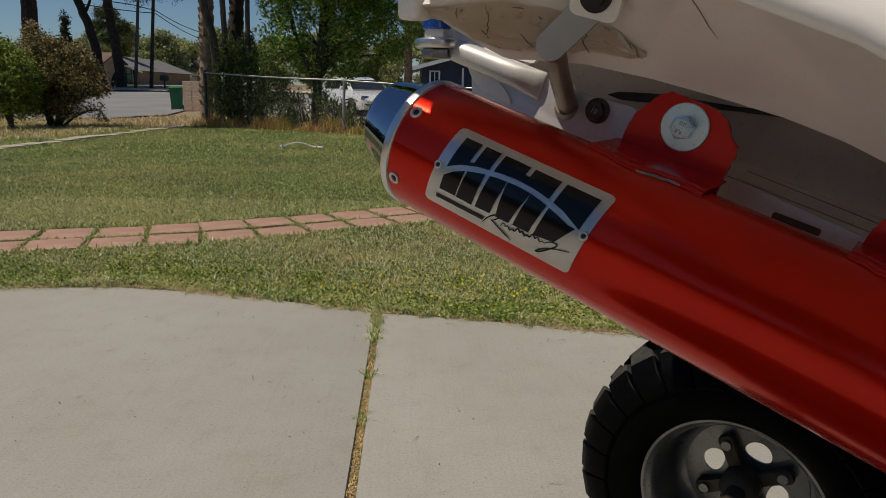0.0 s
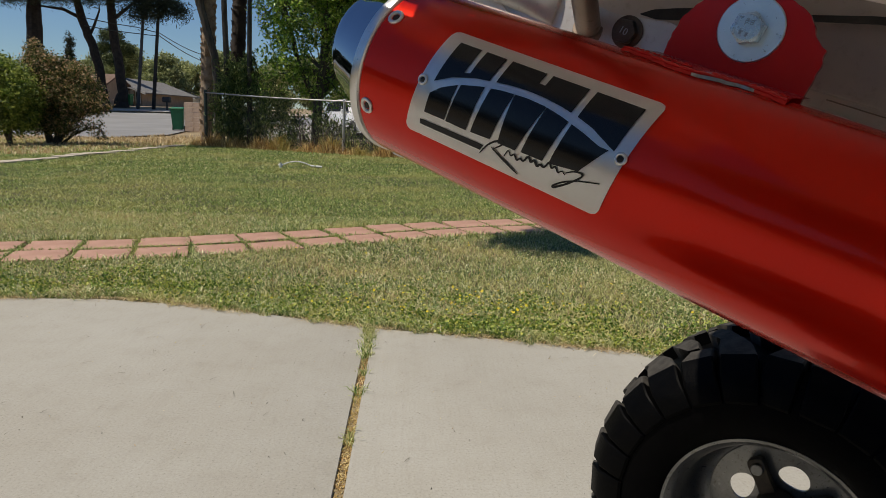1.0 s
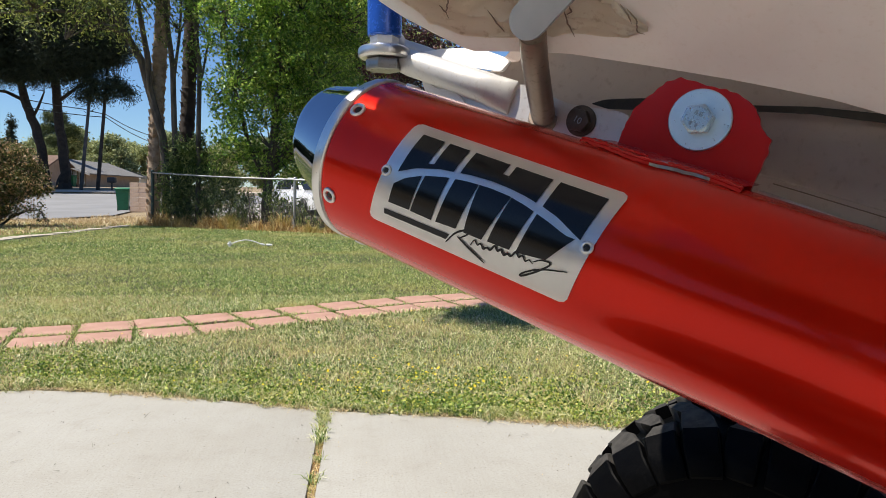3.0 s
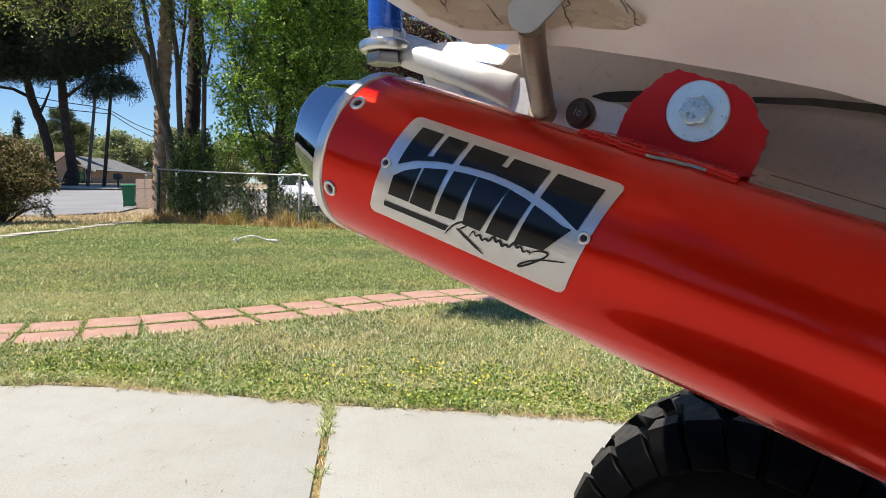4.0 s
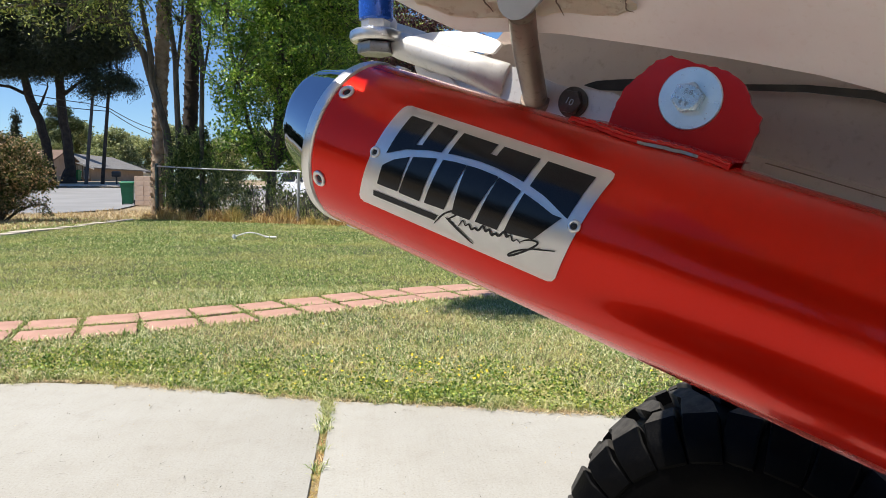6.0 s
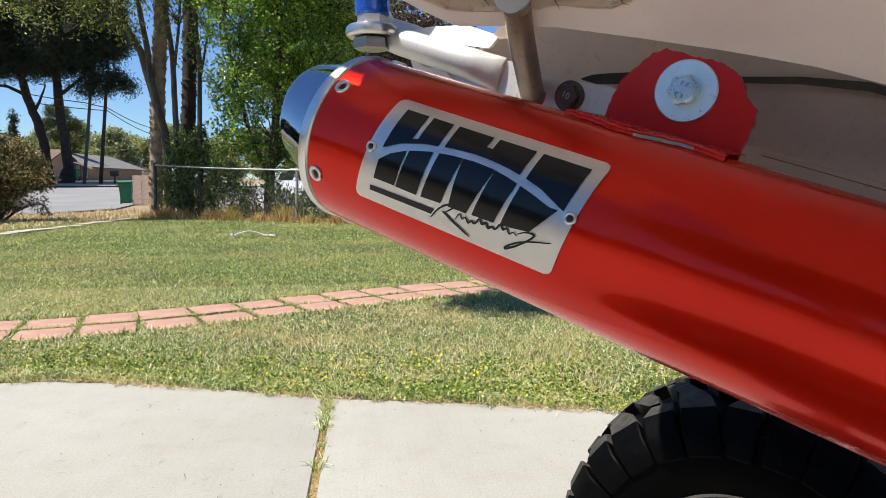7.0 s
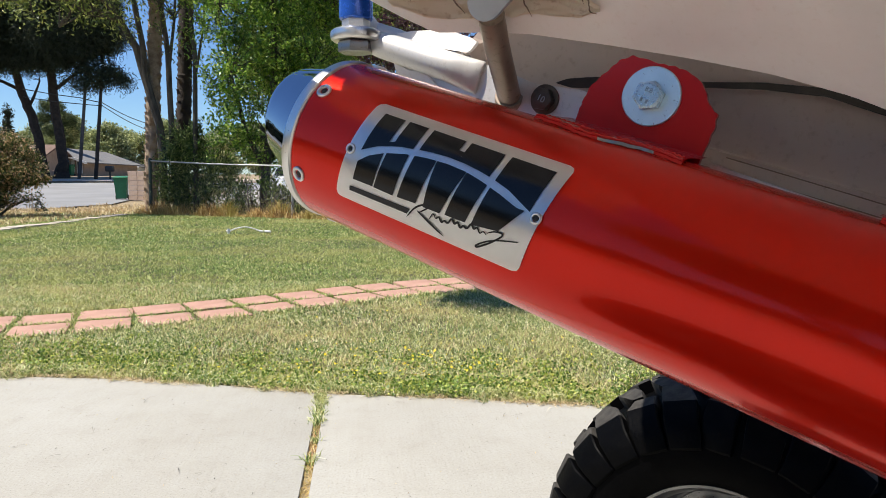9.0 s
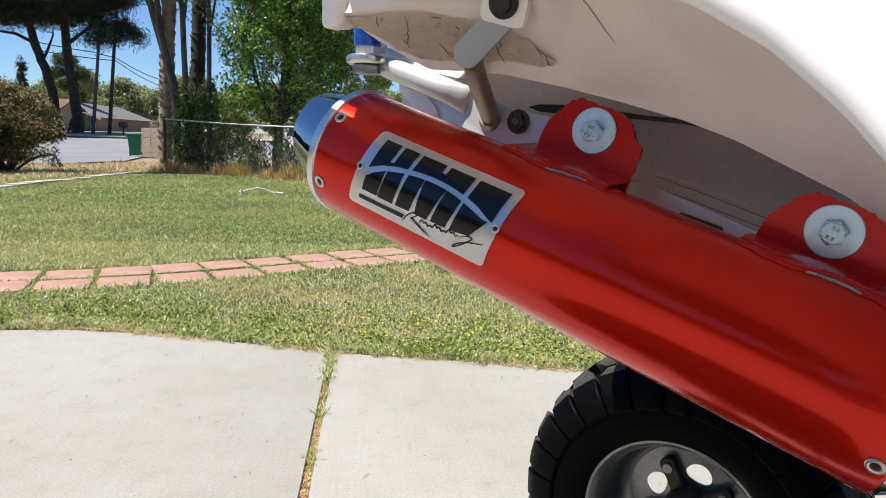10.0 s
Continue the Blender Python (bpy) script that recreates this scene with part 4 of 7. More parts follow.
for i in range(49):
    s = -0.118 + 0.168 * i / 48
    f0 = float(np.interp(s, [-0.12, -0.0925, -0.0825, -0.075, -0.045, -0.0275, -0.01, 0.052], [0.90, 0.70, 0.46, 0.28, 0.22, 0.22, 0.29, 0.26])) + 0.008 * math.sin(s * 160)
    f1 = max(f0 + 0.02, float(np.interp(s, [-0.13, -0.055, -0.035, -0.02, 0.01, 0.03, 0.052], [0.96, 0.95, 0.91, 0.88, 0.70, 0.58, 0.30])) + 0.01 * math.sin(s * 90))
    row = []
    for k in range(19):
        p = under(s, f0 + (f1 - f0) * k / 18)
        c = noise.noise((s * 45, k * 0.33, 1.7))
        c2 = abs(noise.noise((s * 26 + 4, k * 0.16, 5.1)))
        off = 0.0022 + 0.0014 * c + 0.0034 * max(0, 0.10 - c2) * 9
        p = p + Vector((0, -0.75 * off, 0.66 * off))
        row.append(bm.verts.new(CAN @ p))
    grid.append(row)
for p, q in zip(grid, grid[1:]):
    for k in range(18):
        bm.faces.new((p[k], p[k + 1], q[k + 1], q[k]))
bmesh.ops.solidify(bm, geom=bm.faces[:], thickness=0.0005)
part("heat_shield_foil", bm, FOIL, fender, "wrinkled tan heat-shield foil", angle=50)

crack_rng = random.Random(12)
CRACKS = (((-0.070, 0.95), (-0.073, 0.84), (-0.075, 0.74)), ((-0.066, 0.92), (-0.070, 0.86)), ((-0.055, 0.94), (-0.055, 0.80), (-0.0575, 0.64), (-0.060, 0.54), (-0.060, 0.44)), ((-0.062, 0.60), (-0.0595, 0.50)),
          ((-0.040, 0.56), (-0.036, 0.42), (-0.0325, 0.30)), ((-0.0275, 0.80), (-0.025, 0.74)), ((0.0, 0.58), (0.0025, 0.42), (0.0075, 0.24)), ((0.0025, 0.62), (0.005, 0.54), (0.001, 0.50)),
          ((0.040, 0.52), (0.045, 0.40), (0.045, 0.30), (0.050, 0.26)), ((0.036, 0.56), (0.041, 0.46), (0.042, 0.36)), ((-0.042, 0.89), (-0.034, 0.88)))
for line in CRACKS:
    bm = bmesh.new()
    pts = []
    for (a, f), (c, g) in zip(line, line[1:]):
        for k in range(5):
            q = k / 5
            pts.append(CAN @ (under(a + (c - a) * q + crack_rng.uniform(-0.0003, 0.0003), f + (g - f) * q) + Vector((0, -0.0030, 0.0027))))
    n = len(pts)
    tube(bm, pts, [0.0001 + 0.0004 * math.sin(math.pi * (k + 0.3) / (n - 0.4)) for k in range(n)], 5)
    part("crease", bm, GREYSTEEL, fender, "dark crack in the foil")

bm = bmesh.new()                                                 # hairline seam in the fender
seam = ((0.0985, 0.76), (0.0975, 0.66), (0.0967, 0.53), (0.0985, 0.41), (0.1030, 0.32))
tube(bm, [CAN @ (under(a, f) + Vector((0, -0.0002, 0.0001))) for a, f in seam], [0.0003, 0.0003, 0.0003, 0.00025, 0.0001], 6)
part("seam", bm, GREYSTEEL, fender, "dark hairline seam")
bm = bmesh.new()                                                 # end tab of the tail
tm = frame_of(OUT, Vector((0.771, -0.637, 0.0)), L(-0.1080, 0.1150, 0.0500))
box(bm, tm, (0.0215, 0.032, 0.020), 0.0045, 4)
part("tail_tab", bm, WHITEPLASTIC, fender, "rounded white plastic tail tab")
bm = bmesh.new()                                                 # boss and bolt that hold the strut
bmx = frame_of(zt, AX, bolt_at - zt * 0.004)
slab_of(bm, rounded([(-0.017, -0.015), (0.017, -0.015), (0.017, 0.026), (-0.017, 0.026)], 0.006), bmx, -0.006, 0.002, 0.001)
boss = part("boss", bm, WHITEPLASTIC, fender, "square white plastic boss")
bm = bmesh.new()
r = lathe(bm, [(0.0108, 0.002), (0.0110, 0.0040), (0.0104, 0.0054), (0.0074, 0.0056), (0.0068, 0.0092), (0.0042, 0.0095)], bmx, 32)
bm.faces.new(r[-1])
part("fender_bolt", bm, DARKHOLE, fender, "black flanged fender bolt")

bm = bmesh.new()                                                 # white seat cowl flap beyond the arm, leaning back
lean = CAN @ Matrix(((1, 0, 0, 0), (0, 1, 0, 0), (0, -0.5, 1, -0.050), (0, 0, 0, 1)))
slab_of(bm, rounded([(-0.157, 0.0775), (-0.1328, 0.0875), (-0.1093, 0.0934), (-0.0980, 0.0950), (-0.0790, 0.0938), (-0.0706, 0.0915), (-0.0730, 0.0822), (-0.1021, 0.0796), (-0.1296, 0.0775), (-0.156, 0.0740)], 0.0015), lean, -0.004, 0.0, 0.001)
slab_of(bm, rounded([(-0.1280, 0.0766), (-0.1021, 0.0790), (-0.0800, 0.0812), (-0.0800, 0.0775), (-0.1280, 0.0740)], 0.001), lean, -0.016, -0.006, 0.0008)
part("cowl_flap", bm, THINWHITE, quad, "white plastic flap of the tail cowl")

bm = bmesh.new()                                                 # underside of the tail cowl between the fenders
slab_of(bm, [(-0.096, -0.030), (0.60, -0.030), (0.60, -0.250), (-0.096, -0.250)], CAN @ Matrix(((1, 0, 0, 0), (0, 0, 1, 0), (0, 1, 0, 0), (0, 0, 0, 1))), 0.150, 0.162, 0.003)
part("tail_cowl", bm, DARKHOLE, quad, "dark underside of the tail cowl")

bm = bmesh.new()                                                 # unseen slab added above the fender, its slot shaping the sunlit patch
flat = CAN @ Matrix(((1, 0, 0, 0.0275), (0, 0, 1, 0), (0, 1, 0, 0.029), (0, 0, 0, 1)))
slab_of(bm, rounded([(-0.30, 0.0875), (-0.2215, 0.0875), (-0.2215, 0.0700), (0.02, 0.0700), (0.02, 0.23), (-0.30, 0.20)], 0.003), flat, 0.205, 0.212, 0.002)
slab_of(bm, rounded([(-0.30, 0.0), (-0.192, 0.0), (-0.192, 0.0699), (-0.2213, 0.0699), (-0.2213, 0.0745), (-0.30, 0.0745)], 0.003), flat, 0.205, 0.212, 0.002)
part("rear_edge", bm, WHITEPLASTIC, fender, "unseen white slab added to block sunlight")

# --- far rear wheel, seen from its inner side
HUB = Vector((0.640, 0.305, 0.268))
WHEEL = Matrix((Vector((0.771, -0.637, 0)), Vector((0, 0, 1)), OUT)).transposed().to_4x4()
WHEEL.translation = HUB
bm = bmesh.new()
lathe(bm, [(0.128, -0.010), (0.137, 0.006), (0.150, 0.018), (0.175, 0.026), (0.205, 0.026), (0.228, 0.014), (0.243, -0.010), (0.250, -0.045), (0.252, -0.11),
           (0.250, -0.175), (0.243, -0.21), (0.228, -0.234), (0.205, -0.246), (0.175, -0.246), (0.150, -0.238), (0.137, -0.226), (0.128, -0.21)], WHEEL, 96)


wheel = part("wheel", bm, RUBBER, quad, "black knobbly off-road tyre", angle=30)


def lug_mesh(stations):
    """One tread lug across the tyre: stations (radius, w, height, half angle, shift of angle), wrapped over the shoulder."""
    bm = bmesh.new()
    rings = []
    for i, (r, w, h, half, sh) in enumerate(stations):
        r0, w0 = stations[max(0, i - 1)][:2]
        r1, w1 = stations[min(len(stations) - 1, i + 1)][:2]
        t = Vector((r1 - r0, w1 - w0)).normalized()
        nr, nw = -t.y, t.x
        if nr * 0.8 + nw * (0.5 if w > -0.11 else -0.5) < 0:
            nr, nw = -nr, -nw
        ring = []
        for hh, a in ((-0.004, -half), (h * 0.85, -half * 0.96), (h, -half * 0.86), (h, half * 0.86), (h * 0.85, half * 0.96), (-0.004, half)):
            rr, ww = r + nr * hh, w + nw * hh
            ring.append(bm.verts.new((rr * math.cos(a + sh), rr * math.sin(a + sh), ww)))
        rings.append(ring)
    for p, q in zip(rings, rings[1:]):
        for k in range(6):
            bm.faces.new((p[k], p[(k + 1) % 6], q[(k + 1) % 6], q[k]))
    disc_caps(bm, rings)
    return bm


N = 28
P = 2 * math.pi / N
SHOULDER = [(0.196, 0.0265, 0.002, 0.47 * P, 0.0), (0.199, 0.0262, 0.0045, 0.482 * P, 0.0), (0.214, 0.0225, 0.0065, 0.482 * P, 0.0), (0.230, 0.0115, 0.0105, 0.470 * P, 0.01), (0.242, -0.008, 0.0150, 0.45 * P, 0.02), (0.2475, -0.030, 0.0175, 0.40 * P, 0.05), (0.250, -0.052, 0.018, 0.28 * P, 0.09)]
SHORT = [(r, w, h, a * 0.96, sh) for r, w, h, a, sh in SHOULDER[:5]] + [(0.2462, -0.022, 0.017, 0.30 * P, 0.0), (0.2475, -0.028, 0.012, 0.22 * P, -0.02)]
MIDDLE = [(0.2475, -0.036, 0.015, 0.16 * P, -0.05), (0.250, -0.058, 0.0185, 0.30 * P, 0.0), (0.252, -0.085, 0.0185, 0.30 * P, 0.07), (0.252, -0.106, 0.018, 0.20 * P, 0.12)]


def other_side(stations):
    return [(r, -0.22 - w, h, a, -sh) for r, w, h, a, sh in stations]


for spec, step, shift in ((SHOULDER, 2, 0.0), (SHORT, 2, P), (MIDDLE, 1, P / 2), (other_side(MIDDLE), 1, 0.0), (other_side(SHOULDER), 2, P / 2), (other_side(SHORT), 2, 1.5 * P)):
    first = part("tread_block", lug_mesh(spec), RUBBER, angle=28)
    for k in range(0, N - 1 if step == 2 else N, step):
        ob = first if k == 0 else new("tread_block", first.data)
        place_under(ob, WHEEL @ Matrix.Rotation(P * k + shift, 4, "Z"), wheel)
    first.data.materials.append(TREAD)                           # the crown's grey holds wear and sunlight, the flank's black holds shade
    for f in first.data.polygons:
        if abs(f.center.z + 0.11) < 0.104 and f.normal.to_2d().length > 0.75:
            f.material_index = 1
bm = bmesh.new()
lathe(bm, [(0.134, -0.010), (0.1400, 0.004), (0.1425, 0.008), (0.1415, 0.0115), (0.1372, 0.0105), (0.1310, 0.002), (0.1240, -0.012), (0.1215, -0.060), (0.1160, -0.080), (0.1020, -0.092), (0.0960, -0.094)], WHEEL, 96)
part("rim", bm, RIMMETAL, wheel, "dull grey alloy rim with a deep dish")
bm = bmesh.new()
PH = radians(73)
loops = [[(r * math.cos(2 * math.pi * k / n), r * math.sin(2 * math.pi * k / n)) for k in range(n)] for r, n in ((0.097, 72), (0.018, 32))]
for h in range(4):
    c = PH + h * math.pi / 2
    loops.append([((0.055 + 0.0165 * math.cos(t)) * math.cos(c + 0.40 * math.sin(t) * (1 - 0.25 * math.cos(t))), (0.055 + 0.0165 * math.cos(t)) * math.sin(c + 0.40 * math.sin(t) * (1 - 0.25 * math.cos(t)))) for t in [2 * math.pi * k / 28 for k in range(28)]])
edges = []
for lp in loops:
    vs = [bm.verts.new(WHEEL @ Vector((x, y, -0.092))) for x, y in lp]
    edges += [bm.edges.new((vs[k], vs[(k + 1) % len(vs)])) for k in range(len(vs))]
bmesh.ops.triangle_fill(bm, edges=edges, use_beauty=True)
bmesh.ops.solidify(bm, geom=bm.faces[:], thickness=0.004)
part("wheel_disc", bm, RIMMETAL, wheel, "pierced alloy wheel disc")
bm = bmesh.new()
r = lathe(bm, [(0.030, -0.088), (0.030, -0.045), (0.024, -0.035), (0.016, -0.030), (0.016, 0.0)], WHEEL, 32)
for k in range(4):
    m = WHEEL @ Matrix.Rotation(PH + math.pi / 4 + k * math.pi / 2, 4, "Z")
    slab_of(bm, rounded([(0.0, -0.012), (0.050, -0.010), (0.080, -0.0125), (0.080, 0.0125), (0.050, 0.010), (0.0, 0.012)], 0.008), m, -0.088, -0.072, 0.003)
part("hub", bm, HUBMETAL, wheel, "brown four-armed cast hub")
for k in range(4):
    m = WHEEL @ Matrix.Rotation(PH + math.pi / 4 + k * math.pi / 2, 4, "Z") @ Matrix.Translation((0.066, 0, -0.072))
    bm = bmesh.new()
    r = lathe(bm, [(0.0088, 0.0), (0.0088, 0.004), (0.0078, 0.0055), (0.0, 0.0056)], m, 24)
    part("lug_nut", bm, RIMMETAL, wheel, "grey wheel stud end")

# axle and the near rear wheel, just outside the view
bm = bmesh.new()
tube(bm, [HUB + OUT * 0.0, HUB + OUT * 0.72], 0.017, 20)
part("axle", bm, HUBMETAL, quad, "bare steel rear axle")
flip = Matrix.Translation(HUB + OUT * 0.735) @ Matrix.Rotation(math.pi, 4, "Z") @ Matrix.Translation(-HUB)
near_wheel = new("wheel", wheel.data)
near_wheel.matrix_basis = flip
adopt(near_wheel, quad)
near_wheel["label"] = "black knobbly off-road tyre"
for child in list(wheel.children):
    ob = new(child.name.split(".")[0], child.data)
    ob.matrix_basis = flip @ child.matrix_basis
    adopt(ob, near_wheel)
    if child.get("label"):
        ob["label"] = child["label"]
# engine, swingarm, seat and front end, ahead of the exhaust
FWD = Vector((0.771, -0.637, 0.0))
MID = HUB + OUT * 0.3675
BIKE = Matrix((FWD, -OUT, Vector((0, 0, 1)))).transposed().to_4x4()
BIKE.translation = Vector((MID.x, MID.y, 0.0))
bm = bmesh.new()
box(bm, BIKE @ Matrix.Translation((0.22, 0.0, 0.30)), (0.50, 0.13, 0.085), 0.02, 3)
box(bm, BIKE @ Matrix.Translation((0.02, 0.0, 0.27)), (0.13, 0.20, 0.15), 0.03, 3)
part("swingarm", bm, HUBMETAL, quad, "dark swingarm and axle carrier")
bm = bmesh.new()
box(bm, BIKE @ Matrix.Translation((0.66, 0.0, 0.37)), (0.42, 0.30, 0.26), 0.04, 3)
for k in range(7):
    box(bm, BIKE @ Matrix.Translation((0.74 + 0.006 * k, 0.0, 0.51 + 0.022 * k)), (0.20, 0.22, 0.008), 0.003, 1)
box(bm, BIKE @ Matrix.Translation((0.76, 0.0, 0.59)), (0.13, 0.14, 0.22), 0.02, 2)
part("engine", bm, BLACKTRIM, quad, "black finned engine block")
bm = bmesh.new()
rows = []
for k in range(13):
    q = k / 12
    x, z, w = 0.02 + 0.72 * q, 0.93 - 0.09 * math.sin(math.pi * min(1, q * 1.1)) ** 2 + 0.05 * q, 0.05 + 0.07 * max(0.0, q - 0.45) / 0.55
    rows.append([bm.verts.new(BIKE @ Vector((x, y * w, z + dz))) for y, dz in ((-1, -0.10), (-1, -0.02), (-0.75, 0.02), (0, 0.035), (0.75, 0.02), (1, -0.02), (1, -0.10))])
for p, q in zip(rows, rows[1:]):
    for k in range(6):
        bm.faces.new((p[k], p[k + 1], q[k + 1], q[k]))
part("seat", bm, BLACKTRIM, quad, "long black seat")
bm = bmesh.new()
rows = []
for k in range(9):
    q = k / 8
    x, h, w = 0.70 + 0.52 * q, 0.10 * math.sin(math.pi * (0.25 + 0.6 * q)), 0.11 + 0.10 * q
    rows.append([bm.verts.new(BIKE @ Vector((x, y * w, 0.86 + h + dz))) for y, dz in ((-1.0, -0.20), (-1.0, -0.06), (-0.6, 0.0), (0.6, 0.0), (1.0, -0.06), (1.0, -0.20))])
for p, q in zip(rows, rows[1:]):
    for k in range(5):
        bm.faces.new((p[k], p[k + 1], q[k + 1], q[k]))
bmesh.ops.solidify(bm, geom=bm.faces[:], thickness=0.004)
part("tank_cover", bm, WHITEPLASTIC, quad, "white plastic tank cover")
for sd in (-1, 1):
    bm = bmesh.new()
    rows = []
    for k in range(13):
        a = radians(20 + 125 * k / 12)
        rows.append([bm.verts.new(BIKE @ Vector((1.28 - 0.36 * math.cos(a), sd * w, 0.33 + 0.36 * math.sin(a) + up))) for w, up in ((0.20, 0.03), (0.32, 0.05), (0.44, 0.03), (0.47, 0.0))])
    for p, q in zip(rows, rows[1:]):
        for k in range(3):
            bm.faces.new((p[k], p[k + 1], q[k + 1], q[k]))
    bmesh.ops.solidify(bm, geom=bm.faces[:], thickness=0.004)
    part("front_fender", bm, WHITEPLASTIC, quad, "white plastic front fender")
    bm = bmesh.new()
    side = BIKE @ Matrix.Translation((1.28, sd * 0.43, 0.26)) @ Matrix.Rotation(radians(90), 4, "X")
    lathe(bm, [(0.125, -0.07), (0.17, -0.085), (0.22, -0.08), (0.25, -0.05), (0.258, 0.0), (0.25, 0.05), (0.22, 0.08), (0.17, 0.085), (0.125, 0.07), (0.115, 0.0), (0.125, -0.07)], side, 48)
    w = part("wheel", bm, RUBBER, quad, "black front tyre")
    bm = bmesh.new()
    r = lathe(bm, [(0.124, -0.06), (0.118, 0.0), (0.124, 0.06), (0.10, 0.05), (0.05, 0.02), (0.0, 0.02)], side, 32)
    part("rim", bm, RIMMETAL, w, "dull grey front rim")
bm = bmesh.new()
tube(bm, [BIKE @ Vector(v) for v in ((1.02, 0.0, 0.85), (0.98, 0.0, 1.05), (0.96, 0.08, 1.10), (0.90, 0.38, 1.12))], 0.011, 12)
tube(bm, [BIKE @ Vector(v) for v in ((0.98, 0.0, 1.05), (0.96, -0.08, 1.10), (0.90, -0.38, 1.12))], 0.011, 12)
part("handlebar", bm, BLACKTRIM, quad, "black handlebar")
# the far fender, a widened mirror of the near one
bm = bmesh.new()
bm.from_mesh(fender.data)
mirror = CAN @ Matrix.Translation((-0.02, 0, -0.386)) @ Matrix.Diagonal((1, 1, -1.35, 1)) @ CAN.inverted()
bm.transform(mirror)
far_fender = part("fender", bm, WHITEPLASTIC, quad, "white plastic fender of the other side", angle=60)
# Unseen slab added beside it so that shade falls on the far tyre.
bm = bmesh.new()
slab_of(bm, rounded([(-0.300, -0.47), (0.05, -0.47), (0.05, -0.25), (-0.300, -0.25)], 0.02), CAN @ Matrix(((1, 0, 0, 0), (0, 0, 1, 0), (0, 1, 0, 0), (0, 0, 0, 1))), 0.205, 0.212, 0.002)
part("rear_edge", bm, WHITEPLASTIC, far_fender, "unseen white slab added to block sunlight")

# ---------------------------------------------------------------- paths and edging
PATHLINE = [(-4.6, 2.80), (-3.6, 2.92), (-2.7, 3.10), (-1.92, 3.30), (-1.64, 3.37), (-1.32, 3.466), (-1.0, 3.60), (-0.66, 3.765), (-0.31, 3.965), (0.06, 4.15), (0.475, 4.364), (0.926, 4.527), (2.0, 4.92), (3.2, 5.3)]


def along_line(line, dist):
    for (x0, y0), (x1, y1) in zip(line, line[1:]):
        d = math.hypot(x1 - x0, y1 - y0)
        if dist <= d:
            return x0 + (x1 - x0) * dist / d, y0 + (y1 - y0) * dist / d, math.atan2(y1 - y0, x1 - x0)
        dist -= d
    return x1, y1, math.atan2(y1 - y0, x1 - x0)


def near_path(x, y):
    """Distance of points from the middle of the paved path."""
    best = np.full(np.shape(x), 99.0)
    for (x0, y0), (x1, y1) in zip(PATHLINE, PATHLINE[1:]):
        dx, dy = x1 - x0, y1 - y0
        t = np.clip(((x - x0) * dx + (y - y0) * dy) / (dx * dx + dy * dy), 0, 1)
        best = np.minimum(best, np.hypot(x - x0 - t * dx, y - y0 - t * dy))
    return best


path = tagged(empty("garden_path", (-0.4, 4.0, 0)), "path of two rows of red pavers with grass in the joints", "path", kind="structure")
bm = bmesh.new()
slab_of(bm, rounded([(-0.1465, -0.1465), (0.1465, -0.1465), (0.1465, 0.1465), (-0.1465, 0.1465)], 0.012, 2), Matrix(), -0.05, 0.012, 0.005)
paver0 = part("paver", bm, PAVER)
rng = random.Random(11)
k, dist, JOINTS = 0, 0.25, []
while dist < 8.3:
    for row in (-1, 1):
        x, y, a = along_line(PATHLINE, dist)
        m = Matrix.Translation((x - math.sin(a) * row * 0.1555, y + math.cos(a) * row * 0.1555, rng.uniform(-0.004, 0.004)))
        m = m @ Matrix.Rotation(a + rng.uniform(-0.03, 0.03), 4, "Z") @ Matrix.Rotation(rng.uniform(-0.012, 0.012), 4, "X")
        m = m @ Matrix.Diagonal((rng.uniform(0.93, 1.0), rng.uniform(0.94, 1.0), 1, 1))
        ob = paver0 if k == 0 else new("paver", paver0.data)
        k += 1
        place_under(ob, m, path)
    JOINTS.append(dist + 0.155)
    dist += 0.310

edging = tagged(empty("lawn_edging", (-5.3, 12, 0)), "row of pale worn edging stones along the lawn", "edging", kind="structure")
EDGELINE = [(-6.0, 6.5), (-5.55, 9.4), (-5.48, 10.4), (-5.36, 12.0), (-5.1, 15.1)]
bm = bmesh.new()
slab_of(bm, rounded([(-0.18, -0.12), (0.17, -0.13), (0.19, 0.11), (-0.17, 0.13)], 0.04, 2), Matrix(), -0.04, 0.03, 0.008)
stone0 = part("edging_stone", bm, KERBSTONE)
for k in range(20):
    x, y, a = along_line(EDGELINE, 0.2 + 0.43 * k)
    ob = stone0 if k == 0 else new("edging_stone", stone0.data)
    place_under(ob, Matrix.Translation((x + rng.uniform(-0.03, 0.03), y, rng.uniform(-0.012, 0.002))) @ Matrix.Rotation(a + rng.uniform(-0.2, 0.2), 4, "Z") @ Matrix.Scale(rng.uniform(0.8, 1.08), 4), edging)


# ---------------------------------------------------------------- grass and litter
def fan(n, y0, y1, power=1.0):
    """Random places in the wedge of lawn that opens away from the drive."""
    y = y0 + (y1 - y0) * RNG.uniform(0, 1, n) ** power
    x0, x1 = -1.0 - 0.60 * y, 0.95 + 0.38 * y
    x = x0 + (x1 - x0) * RNG.uniform(0, 1, n)
    return np.stack([x, y], 1)


EX = np.linspace(-9, 8, 341)
EDGE_T = np.array([slab_edge(x) for x in EX])
FAR_T = np.array([lawn_far(x) for x in EX])


